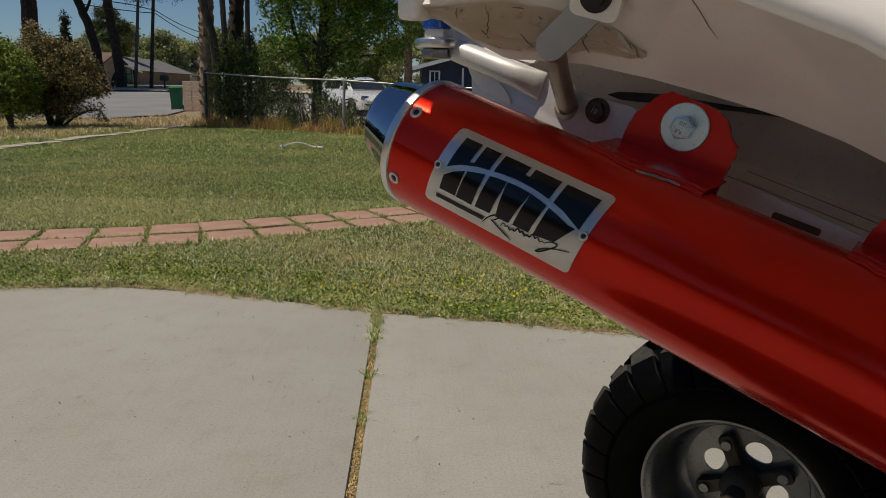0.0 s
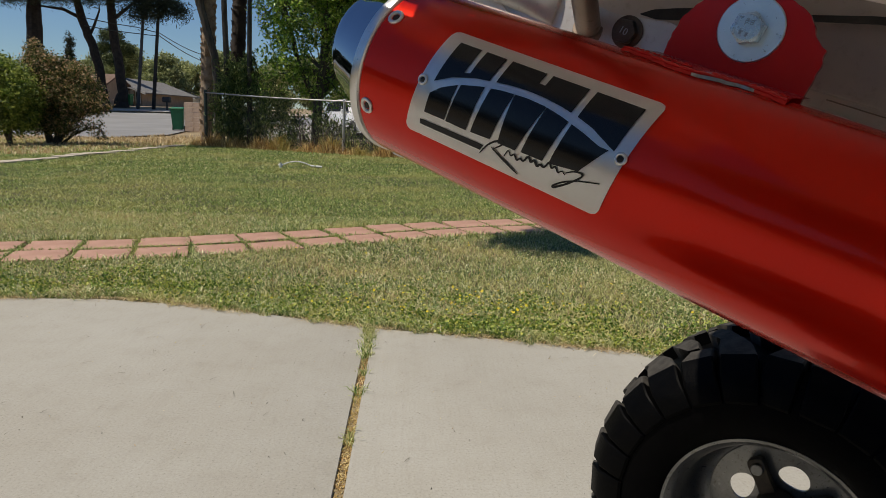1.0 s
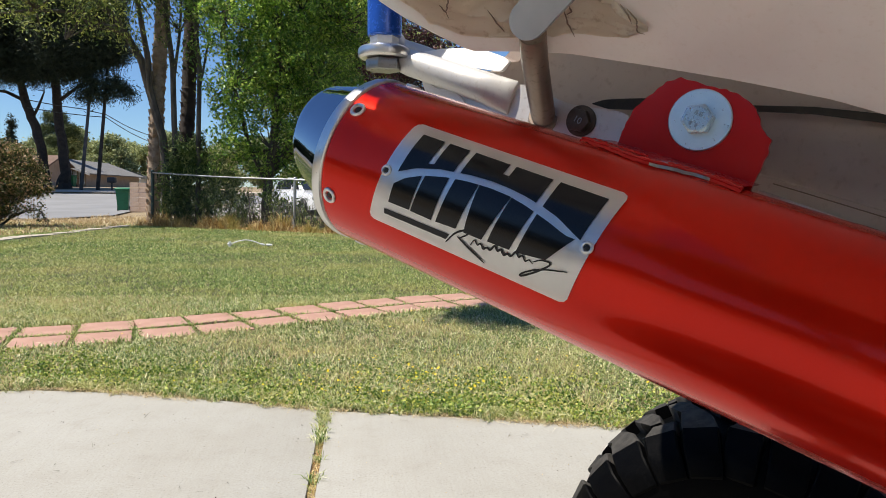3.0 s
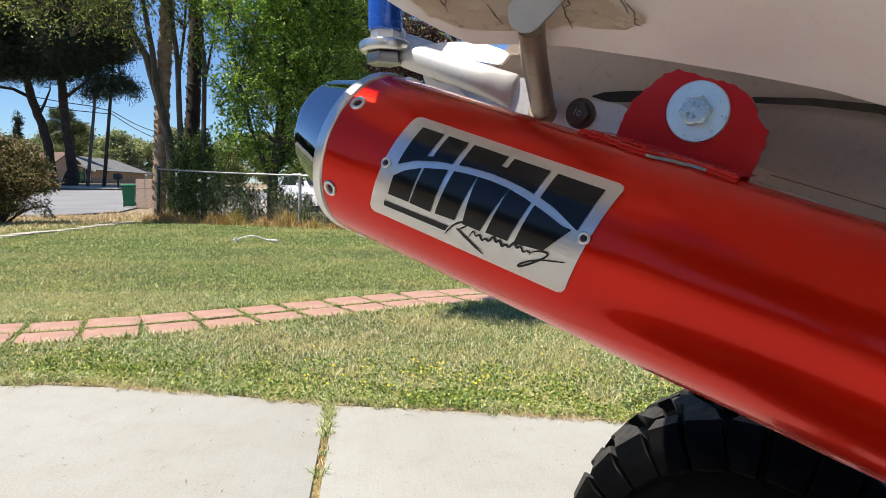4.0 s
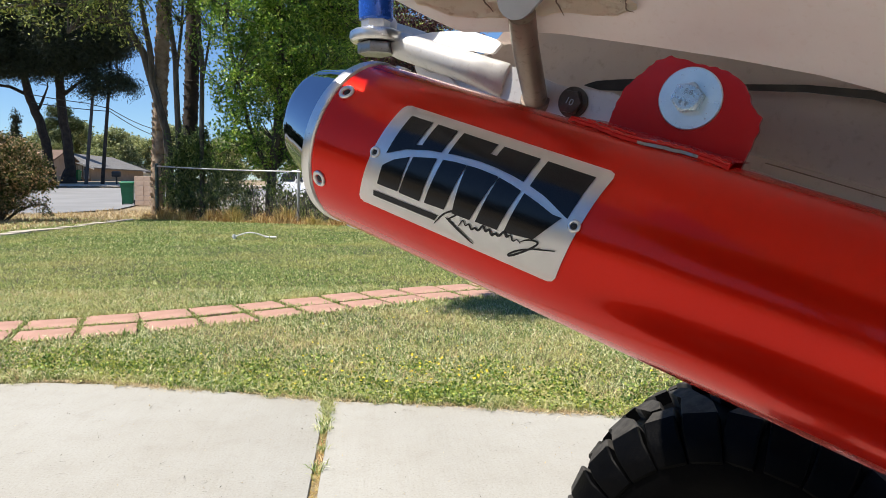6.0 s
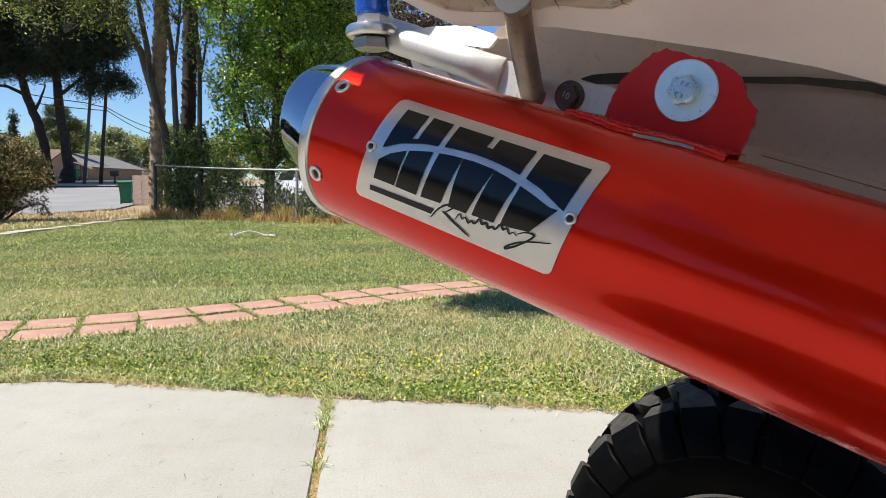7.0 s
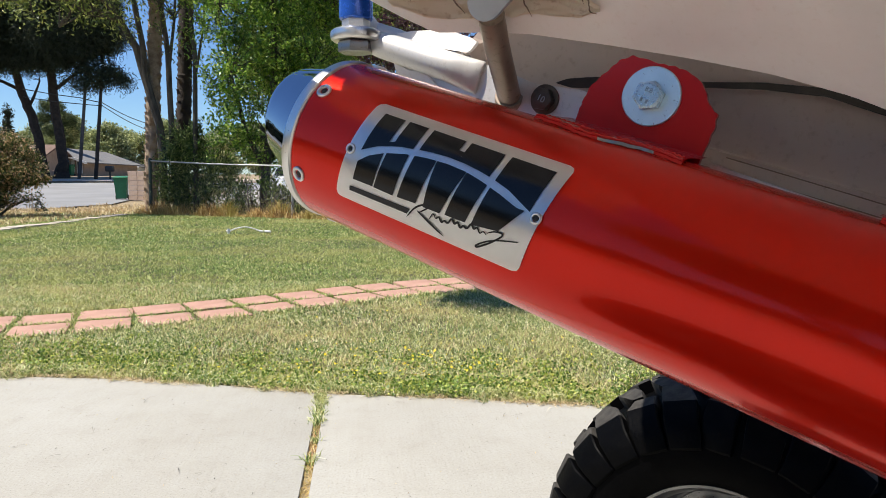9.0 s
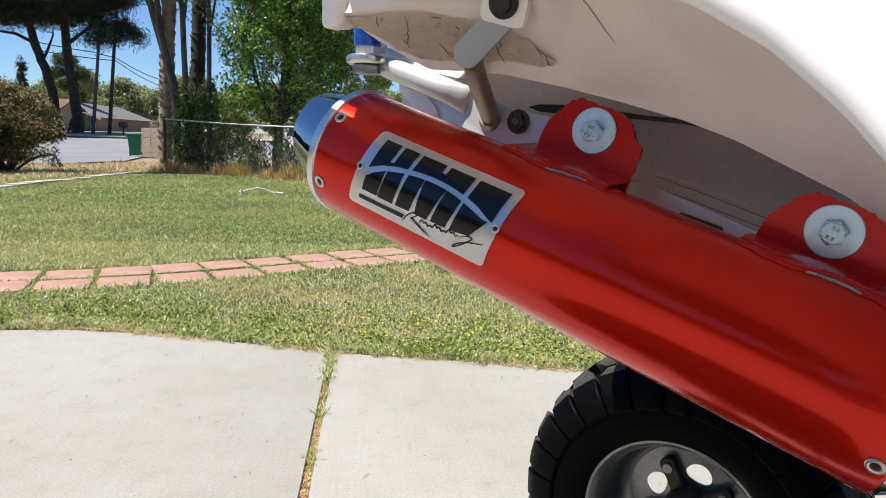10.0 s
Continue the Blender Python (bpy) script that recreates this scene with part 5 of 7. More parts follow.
def on_lawn(p, rim=0.0, keep=0.298):
    e, f = np.interp(p[:, 0], EX, EDGE_T), np.interp(p[:, 0], EX, FAR_T)
    ragged = 0.035 * np.sin(p[:, 0] * 23) * np.sin(p[:, 0] * 7.3 + 1) + 0.02 * np.sin(p[:, 0] * 61)
    d = near_path(p[:, 0], p[:, 1]) + 0.03 * np.sin(p[:, 0] * 17 + p[:, 1] * 9)
    return p[(p[:, 1] > e + rim + ragged) & (p[:, 1] < f) & (d > keep)]


def thin(p, scale, seed, floor):
    """Leave bald and thick places."""
    k = np.sin(p[:, 0] * scale + seed) * np.sin(p[:, 1] * scale * 1.3 + seed * 2) + 0.6 * np.sin(p[:, 0] * scale * 2.7 + p[:, 1] * scale * 2.1 + seed)
    return p[RNG.uniform(0, 1, len(p)) < floor + (1 - floor) * (0.5 + 0.5 * np.clip(k, -1, 1))]


def stuff(name, me, label, category):
    return tagged(new(name, me), label, category, kind="stuff")


stuff("lawn_grass", blades_mesh("lawn_grass", thin(on_lawn(fan(215000, 1.3, 4.8)), 2.1, 1, 0.55), -0.006, 0.032, 0.0036, 1.5, GRASS), "short mown lawn grass, green with straw-coloured blades", "grass")
stuff("dry_blades", blades_mesh("dry_blades", thin(thin(on_lawn(fan(48000, 1.3, 4.8)), 1.7, 5, 0.1), 4.3, 2, 0.4), 0.004, 0.030, 0.0034, 1.9, STRAW), "dead straw-coloured blades among the lawn grass", "grass")
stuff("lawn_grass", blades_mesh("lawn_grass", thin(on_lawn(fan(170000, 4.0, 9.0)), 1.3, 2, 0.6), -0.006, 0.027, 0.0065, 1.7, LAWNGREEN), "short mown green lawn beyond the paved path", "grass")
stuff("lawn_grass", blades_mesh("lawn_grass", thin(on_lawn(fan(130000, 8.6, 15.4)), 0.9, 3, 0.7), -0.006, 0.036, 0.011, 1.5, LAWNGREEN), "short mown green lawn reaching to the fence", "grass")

wide = np.stack([RNG.uniform(-9, 6, 120000), RNG.uniform(-0.5, 15.4, 120000)], 1)
wide = wide[(wide[:, 0] < -0.9 - 0.58 * wide[:, 1]) | (wide[:, 0] > 0.85 + 0.36 * wide[:, 1])]
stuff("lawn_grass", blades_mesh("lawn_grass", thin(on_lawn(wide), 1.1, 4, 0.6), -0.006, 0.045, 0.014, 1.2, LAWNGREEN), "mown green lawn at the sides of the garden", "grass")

# taller fringe along the drive and the path
t = RNG.uniform(-3.2, 2.2, 9000)
e = np.interp(t, EX, EDGE_T)
fringe = np.stack([t, e + 0.02 + np.abs(RNG.normal(0, 0.06, len(t)))], 1)
stuff("grass_fringe", blades_mesh("grass_fringe", thin(fringe, 5.0, 4, 0.35), -0.006, 0.042, 0.005, 1.5, GRASS), "longer untrimmed grass along the drive", "grass")
n = 9000
d = RNG.uniform(0, 8.2, n)
lp = np.array([along_line(PATHLINE, q) for q in d])
sg = np.sign(RNG.uniform(-1, 1, n)) * (0.306 + np.abs(RNG.normal(0, 0.03, n)))
fr = np.stack([lp[:, 0] - np.sin(lp[:, 2]) * sg, lp[:, 1] + np.cos(lp[:, 2]) * sg], 1)
stuff("grass_fringe", blades_mesh("grass_fringe", thin(fr, 4.0, 6, 0.4), -0.006, 0.055, 0.006, 1.0, GRASS), "longer grass leaning over the pavers", "grass")
# grass in the joints of the path, along and across it
n = 15000
d = RNG.uniform(0, 8.2, n)
across = RNG.normal(0, 0.016, n)
cut = RNG.uniform(0, 1, n) < 0.55
d = np.where(cut, np.array(JOINTS)[RNG.integers(0, len(JOINTS), n)] + RNG.normal(0, 0.016, n), d)
across = np.where(cut, RNG.uniform(-0.31, 0.31, n), across)
lp = np.array([along_line(PATHLINE, q) for q in d])
jg = np.stack([lp[:, 0] - np.sin(lp[:, 2]) * across, lp[:, 1] + np.cos(lp[:, 2]) * across], 1)
jg = thin(jg, 5.0, 2, 0.25)
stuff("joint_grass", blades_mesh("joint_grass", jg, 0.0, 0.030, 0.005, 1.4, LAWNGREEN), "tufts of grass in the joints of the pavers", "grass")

# broad weeds near the drive, in patches
c = np.stack([RNG.uniform(-2.6, 1.9, 260), np.zeros(260)], 1)
c[:, 1] = np.interp(c[:, 0], EX, EDGE_T) + 0.02 + np.abs(RNG.normal(0, 0.26, 260))
w = np.repeat(c, 70, axis=0) + RNG.normal(0, 0.045, (260 * 70, 2))
w = on_lawn(w, -0.015)
w3 = np.concatenate([w, RNG.uniform(0.006, 0.034, (len(w), 1))], 1)
stuff("lawn_weeds", leaves_mesh("lawn_weeds", w3, 0.0125, WEED, slim=0.75), "low broad-leaved green weeds at the lawn's rim", "weeds")
c = np.stack([RNG.uniform(-2.6, 2.2, 300), RNG.uniform(1.9, 4.0, 300)], 1)
w = on_lawn(np.repeat(c, 60, axis=0) + RNG.normal(0, 0.06, (300 * 60, 2)), 0.05)
w3 = np.concatenate([w, RNG.uniform(0.006, 0.030, (len(w), 1))], 1)
stuff("lawn_weeds", leaves_mesh("lawn_weeds", w3, 0.011, GRASS, slim=0.7), "yellowing clover scattered through the lawn", "weeds")

# small yellow flowers
fl = np.concatenate([np.stack([RNG.normal(0.42, 0.28, 150), 2.05 + np.abs(RNG.normal(0, 0.33, 150))], 1), np.stack([RNG.uniform(-2, 1.6, 80), RNG.uniform(2.2, 4.0, 80)], 1)])
fl = on_lawn(fl, 0.04)
fv, ft = [], []
for x, y in fl:
    z, r = RNG.uniform(0.035, 0.06), RNG.uniform(0.004, 0.0075)
    tilt = RNG.normal(0, 0.35, 2)
    b = len(fv)
    fv.append((x, y, z - 0.002))
    for k in range(8):
        q = r * (1.0 if k % 2 else 0.75)
        fv.append((x + q * math.cos(k * math.pi / 4), y + q * math.sin(k * math.pi / 4), z + q * (tilt[0] * math.cos(k * math.pi / 4) + tilt[1] * math.sin(k * math.pi / 4))))
    ft += [(b, b + 1 + k, b + 1 + (k + 1) % 8) for k in range(8)]
stuff("yellow_flowers", raw_mesh("yellow_flowers", fv, None, ft, PETAL), "small yellow wild flowers in the grass", "flowers")

# the joint of the drive: soil, straw and tufts
bm = bmesh.new()
box(bm, Matrix.Translation((0, -6.2, -0.035)), (0.05, 16.4, 0.05))
tagged(part("joint_soil", bm, SOIL), "dry soil and straw in the joint of the drive", "soil", kind="structure")
n = 3600
jy = 2.0 - 2.9 * RNG.uniform(0, 1, n)
jx = RNG.normal(0, 0.009, n)
me = blades_mesh("joint_straw", np.stack([jx, jy], 1), -0.014, 0.014, 0.0035, 2.2, BRUSH)
stuff("joint_straw", me, "dead straw lying in the joint of the drive", "straw")
tuft = np.concatenate([np.stack([RNG.normal(0, 0.013, 190), RNG.normal(cy, 0.035, 190)], 1) for cy in (1.97, 1.89)] + [np.stack([RNG.normal(0, 0.012, 90), RNG.normal(cy, 0.025, 90)], 1) for cy in (1.78, 1.71)] + [np.stack([RNG.normal(0, 0.01, 40), RNG.normal(cy, 0.02, 40)], 1) for cy in (1.55, 1.40, 1.1)])
stuff("joint_tufts", blades_mesh("joint_tufts", tuft, -0.01, 0.030, 0.0040, 1.1, GRASS), "green tufts growing from the joint of the drive", "grass")

# dry clippings and crumbs on the drive
n = 5200
cx = RNG.uniform(-2.4, 1.6, n)
ce = np.interp(cx, EX, EDGE_T) - np.abs(RNG.normal(0, 0.022, n)) + 0.012
me = blades_mesh("grass_clippings", thin(np.stack([cx, ce], 1), 6.0, 3, 0.15), 0.001, 0.012, 0.0026, 4.0, STRAW)
stuff("grass_clippings", me, "dry grass clippings along the rim of the drive", "clippings")
n = 620
cr = np.stack([RNG.uniform(-2.0, 1.4, n), RNG.uniform(0.5, 2.3, n)], 1)
cr = cr[cr[:, 1] < np.interp(cr[:, 0], EX, EDGE_T) - 0.03]
c3 = np.concatenate([cr, np.full((len(cr), 1), 0.004)], 1)
half = len(c3) // 2
stuff("leaf_crumbs", leaves_mesh("leaf_crumbs", c3[:half], 0.0052, BARK, slim=0.4), "dark crumbs of dead leaf on the drive", "litter")
stuff("straw_crumbs", leaves_mesh("straw_crumbs", c3[half:], 0.0060, BRUSH, slim=0.25), "pale crumbs of straw on the drive", "litter")
me = blades_mesh("twigs", cr[:110] + 0.03, 0.002, 0.005, 0.0018, 9.0, BARK)
stuff("twigs", me, "tiny dry twigs scattered on the drive", "litter")

# ---------------------------------------------------------------- white bent pipe on the lawn
bm = bmesh.new()
arc = [Vector((-1.80 + 0.44 * k / 14, 9.57, 0.040 + 0.060 * math.sin(math.pi * k / 14))) for k in range(15)]
tube(bm, arc, 0.008, 10)
pipe = tagged(part("pipe", bm, WHITEPIPE), "bent white plastic pipe lying on the lawn", "pipe")
bm = bmesh.new()
tube(bm, [arc[0] + Vector((-0.012, 0, -0.04)), arc[0] + Vector((-0.012, 0, 0.035))], 0.020, 12)
tube(bm, [arc[0] + Vector((-0.045, 0, 0.0)), arc[0] + Vector((0.02, 0, 0.004))], 0.015, 12)
part("tee", bm, WHITEPIPE, pipe, "white tee fitting")
bm = bmesh.new()
tube(bm, [arc[14] + Vector((-0.01, 0, 0.0)), arc[14] + Vector((0.05, 0, -0.008))], 0.014, 12)
part("coupling", bm, WHITEPIPE, pipe, "white pipe coupling")
bm = bmesh.new()
tube(bm, [(-1.29, 9.56, 0.033), (-1.20, 9.55, 0.030)], 0.016, 12)
tagged(part("pipe_offcut", bm, WHITEPIPE), "short white plastic pipe end lying on the lawn", "pipe")


# ---------------------------------------------------------------- fence
FENCE = [(-4.66, 15.4), (-1.29, 13.5), (2.08, 11.6)]
RAIL = (1.21, 1.07, 0.93)
fence = tagged(empty("chain_link_fence", (-3, 14.4, 0)), "galvanised chain-link fence overgrown with weeds", "fence")
for (x, y), rr, mt, nm, top in ((FENCE[0], 0.038, GREENPOST, "post", RAIL[0]), (FENCE[1], 0.028, GALV, "post", RAIL[1]), (FENCE[2], 0.028, GALV, "post", RAIL[2])):
    bm = bmesh.new()
    tube(bm, [(x, y, -0.05), (x + 0.03, y, top + 0.02)], rr, 14)
    bmesh.ops.create_uvsphere(bm, u_segments=12, v_segments=6, radius=rr * 1.15, matrix=Matrix.Translation((x + 0.03, y, top + 0.02)))
    part(nm, bm, mt, fence, "dark green corner post" if mt == GREENPOST else "grey metal line post")
for a, b, za, zb in zip(FENCE, FENCE[1:], RAIL, RAIL[1:]):
    bm = bmesh.new()
    pts = [Vector((a[0] + (b[0] - a[0]) * t, a[1] + (b[1] - a[1]) * t, za + (zb - za) * t - 0.02 * math.sin(math.pi * t))) for t in np.linspace(0, 1, 8)]
    tube(bm, pts, 0.016, 10)
    part("top_rail", bm, GALV, fence, "pale galvanised top rail")
fv, fq = [], []
d0 = Vector((FENCE[1][0] - FENCE[0][0], FENCE[1][1] - FENCE[0][1], 0))
step = 0.075
dn = d0.normalized()
total = (Vector((*FENCE[2], 0)) - Vector((*FENCE[0], 0))).length
for sgn in (1, -1):
    k = -16
    while k * step < total + 1.2:
        s0 = k * step
        u0, u1 = (s0, s0 + 1.14) if sgn > 0 else (s0 + 1.14, s0)
        z0, z1 = 0.04, 1.18
        if u0 > u1:
            pass
        a, b = max(0, min(total, u0)), max(0, min(total, u1))
        za = z0 + (a - u0) / (u1 - u0) * (z1 - z0)
        zb = z0 + (b - u0) / (u1 - u0) * (z1 - z0)
        za *= float(np.interp(a, [0, total / 2, total], RAIL)) / 1.21
        zb *= float(np.interp(b, [0, total / 2, total], RAIL)) / 1.21
        k += 1
        if abs(a - b) < 0.02:
            continue
        pa = Vector((*FENCE[0], 0)) + dn * a + Vector((0, 0, za))
        pb = Vector((*FENCE[0], 0)) + dn * b + Vector((0, 0, zb))
        dd = (pb - pa).normalized()
        nn = Vector((-dn.y, dn.x, 0))
        ww = dd.cross(nn) * 0.0011
        n2 = nn * 0.0011
        i = len(fv)
        fv += [pa + ww, pa + n2, pa - ww, pb + ww, pb + n2, pb - ww]
        fq += [(i, i + 1, i + 4, i + 3), (i + 1, i + 2, i + 5, i + 4), (i + 2, i, i + 3, i + 5)]
mesh_ob = new("wire_mesh", raw_mesh("wire_mesh", [tuple(v) for v in fv], fq, None, WIRE))
adopt(mesh_ob, fence)

# dry brush and weeds along the fence
t = RNG.uniform(-0.05, 1.0, 13000)
bx = FENCE[0][0] + (FENCE[2][0] - FENCE[0][0]) * t
by = FENCE[0][1] + (FENCE[2][1] - FENCE[0][1]) * t + RNG.normal(0.0, 0.15, len(t))
tall = 0.6 + 0.5 * np.sin(bx * 3.1) * np.sin(bx * 7.7 + 1)
stuff("dry_brush", blades_mesh("dry_brush", np.stack([bx, by], 1), -0.02, 0.40 * tall * RNG.uniform(0.45, 1.25, len(bx)), 0.011, 1.0, BRUSH), "tall dry tan and russet grass along the fence", "dry grass")
pts, _ = crown_points([(-4.3, 15.3, 0.75, 0.35, 0.35, 0.8), (-3.9, 15.3, 0.8, 0.45, 0.4, 0.95), (-3.5, 15.05, 0.65, 0.30, 0.3, 0.8), (-4.2, 15.3, 1.55, 0.3, 0.25, 0.5), (-3.75, 15.2, 1.5, 0.25, 0.25, 0.6)], 640, 18, 0.085)
low, _ = crown_points([(-2.6, 14.5, 0.15, 0.6, 0.3, 0.25), (-2.75, 14.7, 0.50, 0.45, 0.3, 0.40), (-1.55, 14.2, 0.35, 0.40, 0.3, 0.35), (-3.1, 14.8, 0.8, 0.3, 0.3, 0.5), (-1.95, 14.3, 0.40, 0.20, 0.3, 0.5), (-1.0, 13.6, 0.12, 0.7, 0.3, 0.22), (0.2, 12.9, 0.18, 0.8, 0.3, 0.30), (1.5, 12.2, 0.3, 0.8, 0.3, 0.40)], 520, 16, 0.085)
shoots, _ = crown_points([(-4.15, 15.3, 1.55, 0.10, 0.1, 0.35), (-3.7, 15.2, 1.75, 0.14, 0.1, 0.45), (-3.15, 14.9, 1.45, 0.10, 0.1, 0.30), (-2.9, 14.7, 1.0, 0.08, 0.1, 0.25)], 90, 14, 0.06)
pts = np.concatenate([pts[RNG.uniform(0, 1, len(pts)) < 0.45 + 0.55 * (np.sin(pts[:, 0] * 9) * np.sin(pts[:, 2] * 7 + 1) > -0.25)], shoots, low])
pts = pts[pts[:, 2] > 0.02] + np.array([0.10, 0.22, 0])
stuff("fence_vines", leaves_mesh("fence_vines", pts, 0.105, VINE, slim=0.22, droop=0.9), "dark green vines and weeds climbing the fence", "vines")
# bare twigs tangled in the wire
tv = np.stack([FENCE[1][0] - 1.2 + 3.6 * RNG.uniform(0, 1, 260), np.zeros(260)], 1)
tv[:, 1] = np.interp(tv[:, 0], [FENCE[0][0], FENCE[2][0]], [FENCE[0][1], FENCE[2][1]]) + RNG.normal(0.05, 0.05, 260)
stuff("fence_twigs", blades_mesh("fence_twigs", tv, 0.1, 0.75, 0.010, 0.7, BARK), "bare dark twigs tangled in the fence", "twigs")
# dry verge beyond the lawn
v = np.stack([RNG.uniform(-12, -4.2, 16000), RNG.uniform(11.0, 20.5, 16000)], 1)
v = v[v[:, 1] > np.interp(v[:, 0], EX, FAR_T) + 0.05]
stuff("dry_verge", blades_mesh("dry_verge", v, rise(v[:, 1]) - 0.05, 0.13, 0.016, 1.0, STRAW), "short dry grass on the verge by the street", "dry grass")
v = np.stack([RNG.uniform(-10, -4.8, 16000), RNG.uniform(8.5, 16.0, 16000)], 1)
v = v[v[:, 1] > np.interp(v[:, 0], EX, FAR_T) + 0.02]
stuff("verge_grass", blades_mesh("verge_grass", thin(v, 1.2, 3, 0.4), -0.05, 0.11, 0.015, 1.0, GRASS), "patchy green grass beyond the edging stones", "grass")
v = np.stack([RNG.uniform(-8.5, 8, 9000), RNG.uniform(14.5, 23, 9000)], 1)
v = v[v[:, 1] > np.interp(v[:, 0], EX, FAR_T) + 0.6]
stuff("dry_verge", blades_mesh("dry_verge", v, rise(v[:, 1]) - 0.05, 0.18, 0.02, 1.0, STRAW), "dry grass under the trees behind the fence", "dry grass")


# ---------------------------------------------------------------- trees
def limb(bm, pts, radii, seg=9):
    """A bough through the points, made a little crooked."""
    vs = [Vector(p) for p in pts]
    fine, rr = [], []
    for i in range(len(vs) - 1):
        for k in range(4):
            t = k / 4
            p = vs[i].lerp(vs[i + 1], t)
            j = 0.25 * radii[i]
            fine.append(p + Vector((noise.noise(p * 2.3) * j, noise.noise(p * 2.3 + Vector((7, 0, 0))) * j, 0)))
            rr.append(radii[i] * (1 - t) + radii[i + 1] * t)
    fine.append(vs[-1])
    rr.append(radii[-1])
    tube(bm, fine, rr, seg)


def tree(name, label, limbs, blobs, clumps, per, spread, size, bark, leaf, slim=0.45, twigs=0, droop=0.0, seed=1):
    rng = np.random.default_rng(seed)
    base = limbs[0][0][0]
    t = tagged(empty(name, base), label, "tree" if "bush" not in name else "bush")
    bm = bmesh.new()
    for pts, radii in limbs:
        limb(bm, pts, radii)
    cp, centres = crown_points(blobs, clumps, per, spread, rng)
    ends = [Vector(l[0][-1]) for l in limbs] + [Vector(l[0][len(l[0]) // 2]) for l in limbs]
    for c in centres[:twigs]:
        c = Vector(c)
        e = min(ends, key=lambda q: (q - c).length)
        m = e.lerp(c, 0.5) + Vector((0, 0, -0.06 * (c - e).length))
        tube(bm, [e, m, c], [0.022, 0.014, 0.005], 5)
    part("trunk", bm, bark, t)
    ob = new("crown", leaves_mesh("crown", cp, size, leaf, rng, slim, droop))
    adopt(ob, t)
    return t


def palm(name, label, pts, r, stubs, seed, bark):
    rng = random.Random(seed)
    t = tagged(empty(name, pts[0]), label, "palm tree")
    bm = bmesh.new()
    vs = [Vector(p) for p in pts]
    fine, rr = [], []
    for a, b in zip(vs, vs[1:]):
        n = max(2, int((b - a).length / 0.07))
        for k in range(n):
            fine.append(a.lerp(b, k / n))
            rr.append(r * (1.0 + (0.07 if len(rr) % 2 else -0.05) + rng.uniform(-0.02, 0.02)))
    tube(bm, fine, rr, 16)
    part("trunk", bm, bark, t)
    bm = bmesh.new()
    for k in range(stubs):
        i = rng.randrange(4, len(fine) - 1)
        a = rng.uniform(0, 2 * math.pi)
        d = Vector((math.cos(a), math.sin(a), 0))
        s = d.cross(Vector((0, 0, 1)))
        p = fine[i] + d * r * 0.9
        h, q = rng.uniform(0.07, 0.15), rng.uniform(0.04, 0.07)
        v = [bm.verts.new(p + s * q), bm.verts.new(p - s * q), bm.verts.new(p - s * q * 0.5 + Vector((0, 0, h)) + d * 0.052), bm.verts.new(p + s * q * 0.5 + Vector((0, 0, h)) + d * 0.052), bm.verts.new(p + Vector((0, 0, h * 0.5)) - d * 0.03)]
        bm.faces.new((v[0], v[1], v[2], v[3]))
        bm.faces.new((v[1], v[0], v[4]))
        bm.faces.new((v[0], v[3], v[4]))
        bm.faces.new((v[3], v[2], v[4]))
        bm.faces.new((v[2], v[1], v[4]))
    part("stub_skirt", bm, bark, t, "broken stubs of old fronds")["kind"] = "stuff"
    bm = bmesh.new()                                             # fronds far above
    top = fine[-1]
    for k in range(22):
        a, el = k * 2.4, rng.uniform(-0.5, 1.1)
        d = Vector((math.cos(a), math.sin(a), 0))
        s = d.cross(Vector((0, 0, 1)))
        prev = None
        for j in range(6):
            q = top + d * (0.36 * j) + Vector((0, 0, math.sin(el) * 0.36 * j - 0.05 * j * j * 0.5))
            wd = 0.28 * math.sin(math.pi * (j + 0.6) / 6.6)
            cur = (bm.verts.new(q + s * wd - Vector((0, 0, 0.08))), bm.verts.new(q), bm.verts.new(q - s * wd - Vector((0, 0, 0.08))))
            if prev:
                bm.faces.new((prev[0], prev[1], cur[1], cur[0]))
                bm.faces.new((prev[1], prev[2], cur[2], cur[1]))
            prev = cur
    part("frond_crown", bm, LEAF, t)
    return t


palm("palm_tree", "tall palm with a ringed trunk and broken frond stubs", [(-4.84, 16, -0.1), (-4.78, 16, 1.06), (-4.64, 16, 3.3), (-4.5, 16, 5.0), (-4.3, 16, 9.5)], 0.150, 520, 3, PALMBARK)
palm("palm_tree", "dark brown palm trunk among slender trees", [(-4.40, 17, -0.1), (-4.33, 17, 1.09), (-4.19, 17, 3.48), (-4.09, 17, 5.26), (-3.8, 17, 10.5)], 0.17, 260, 4, PINEBARK)

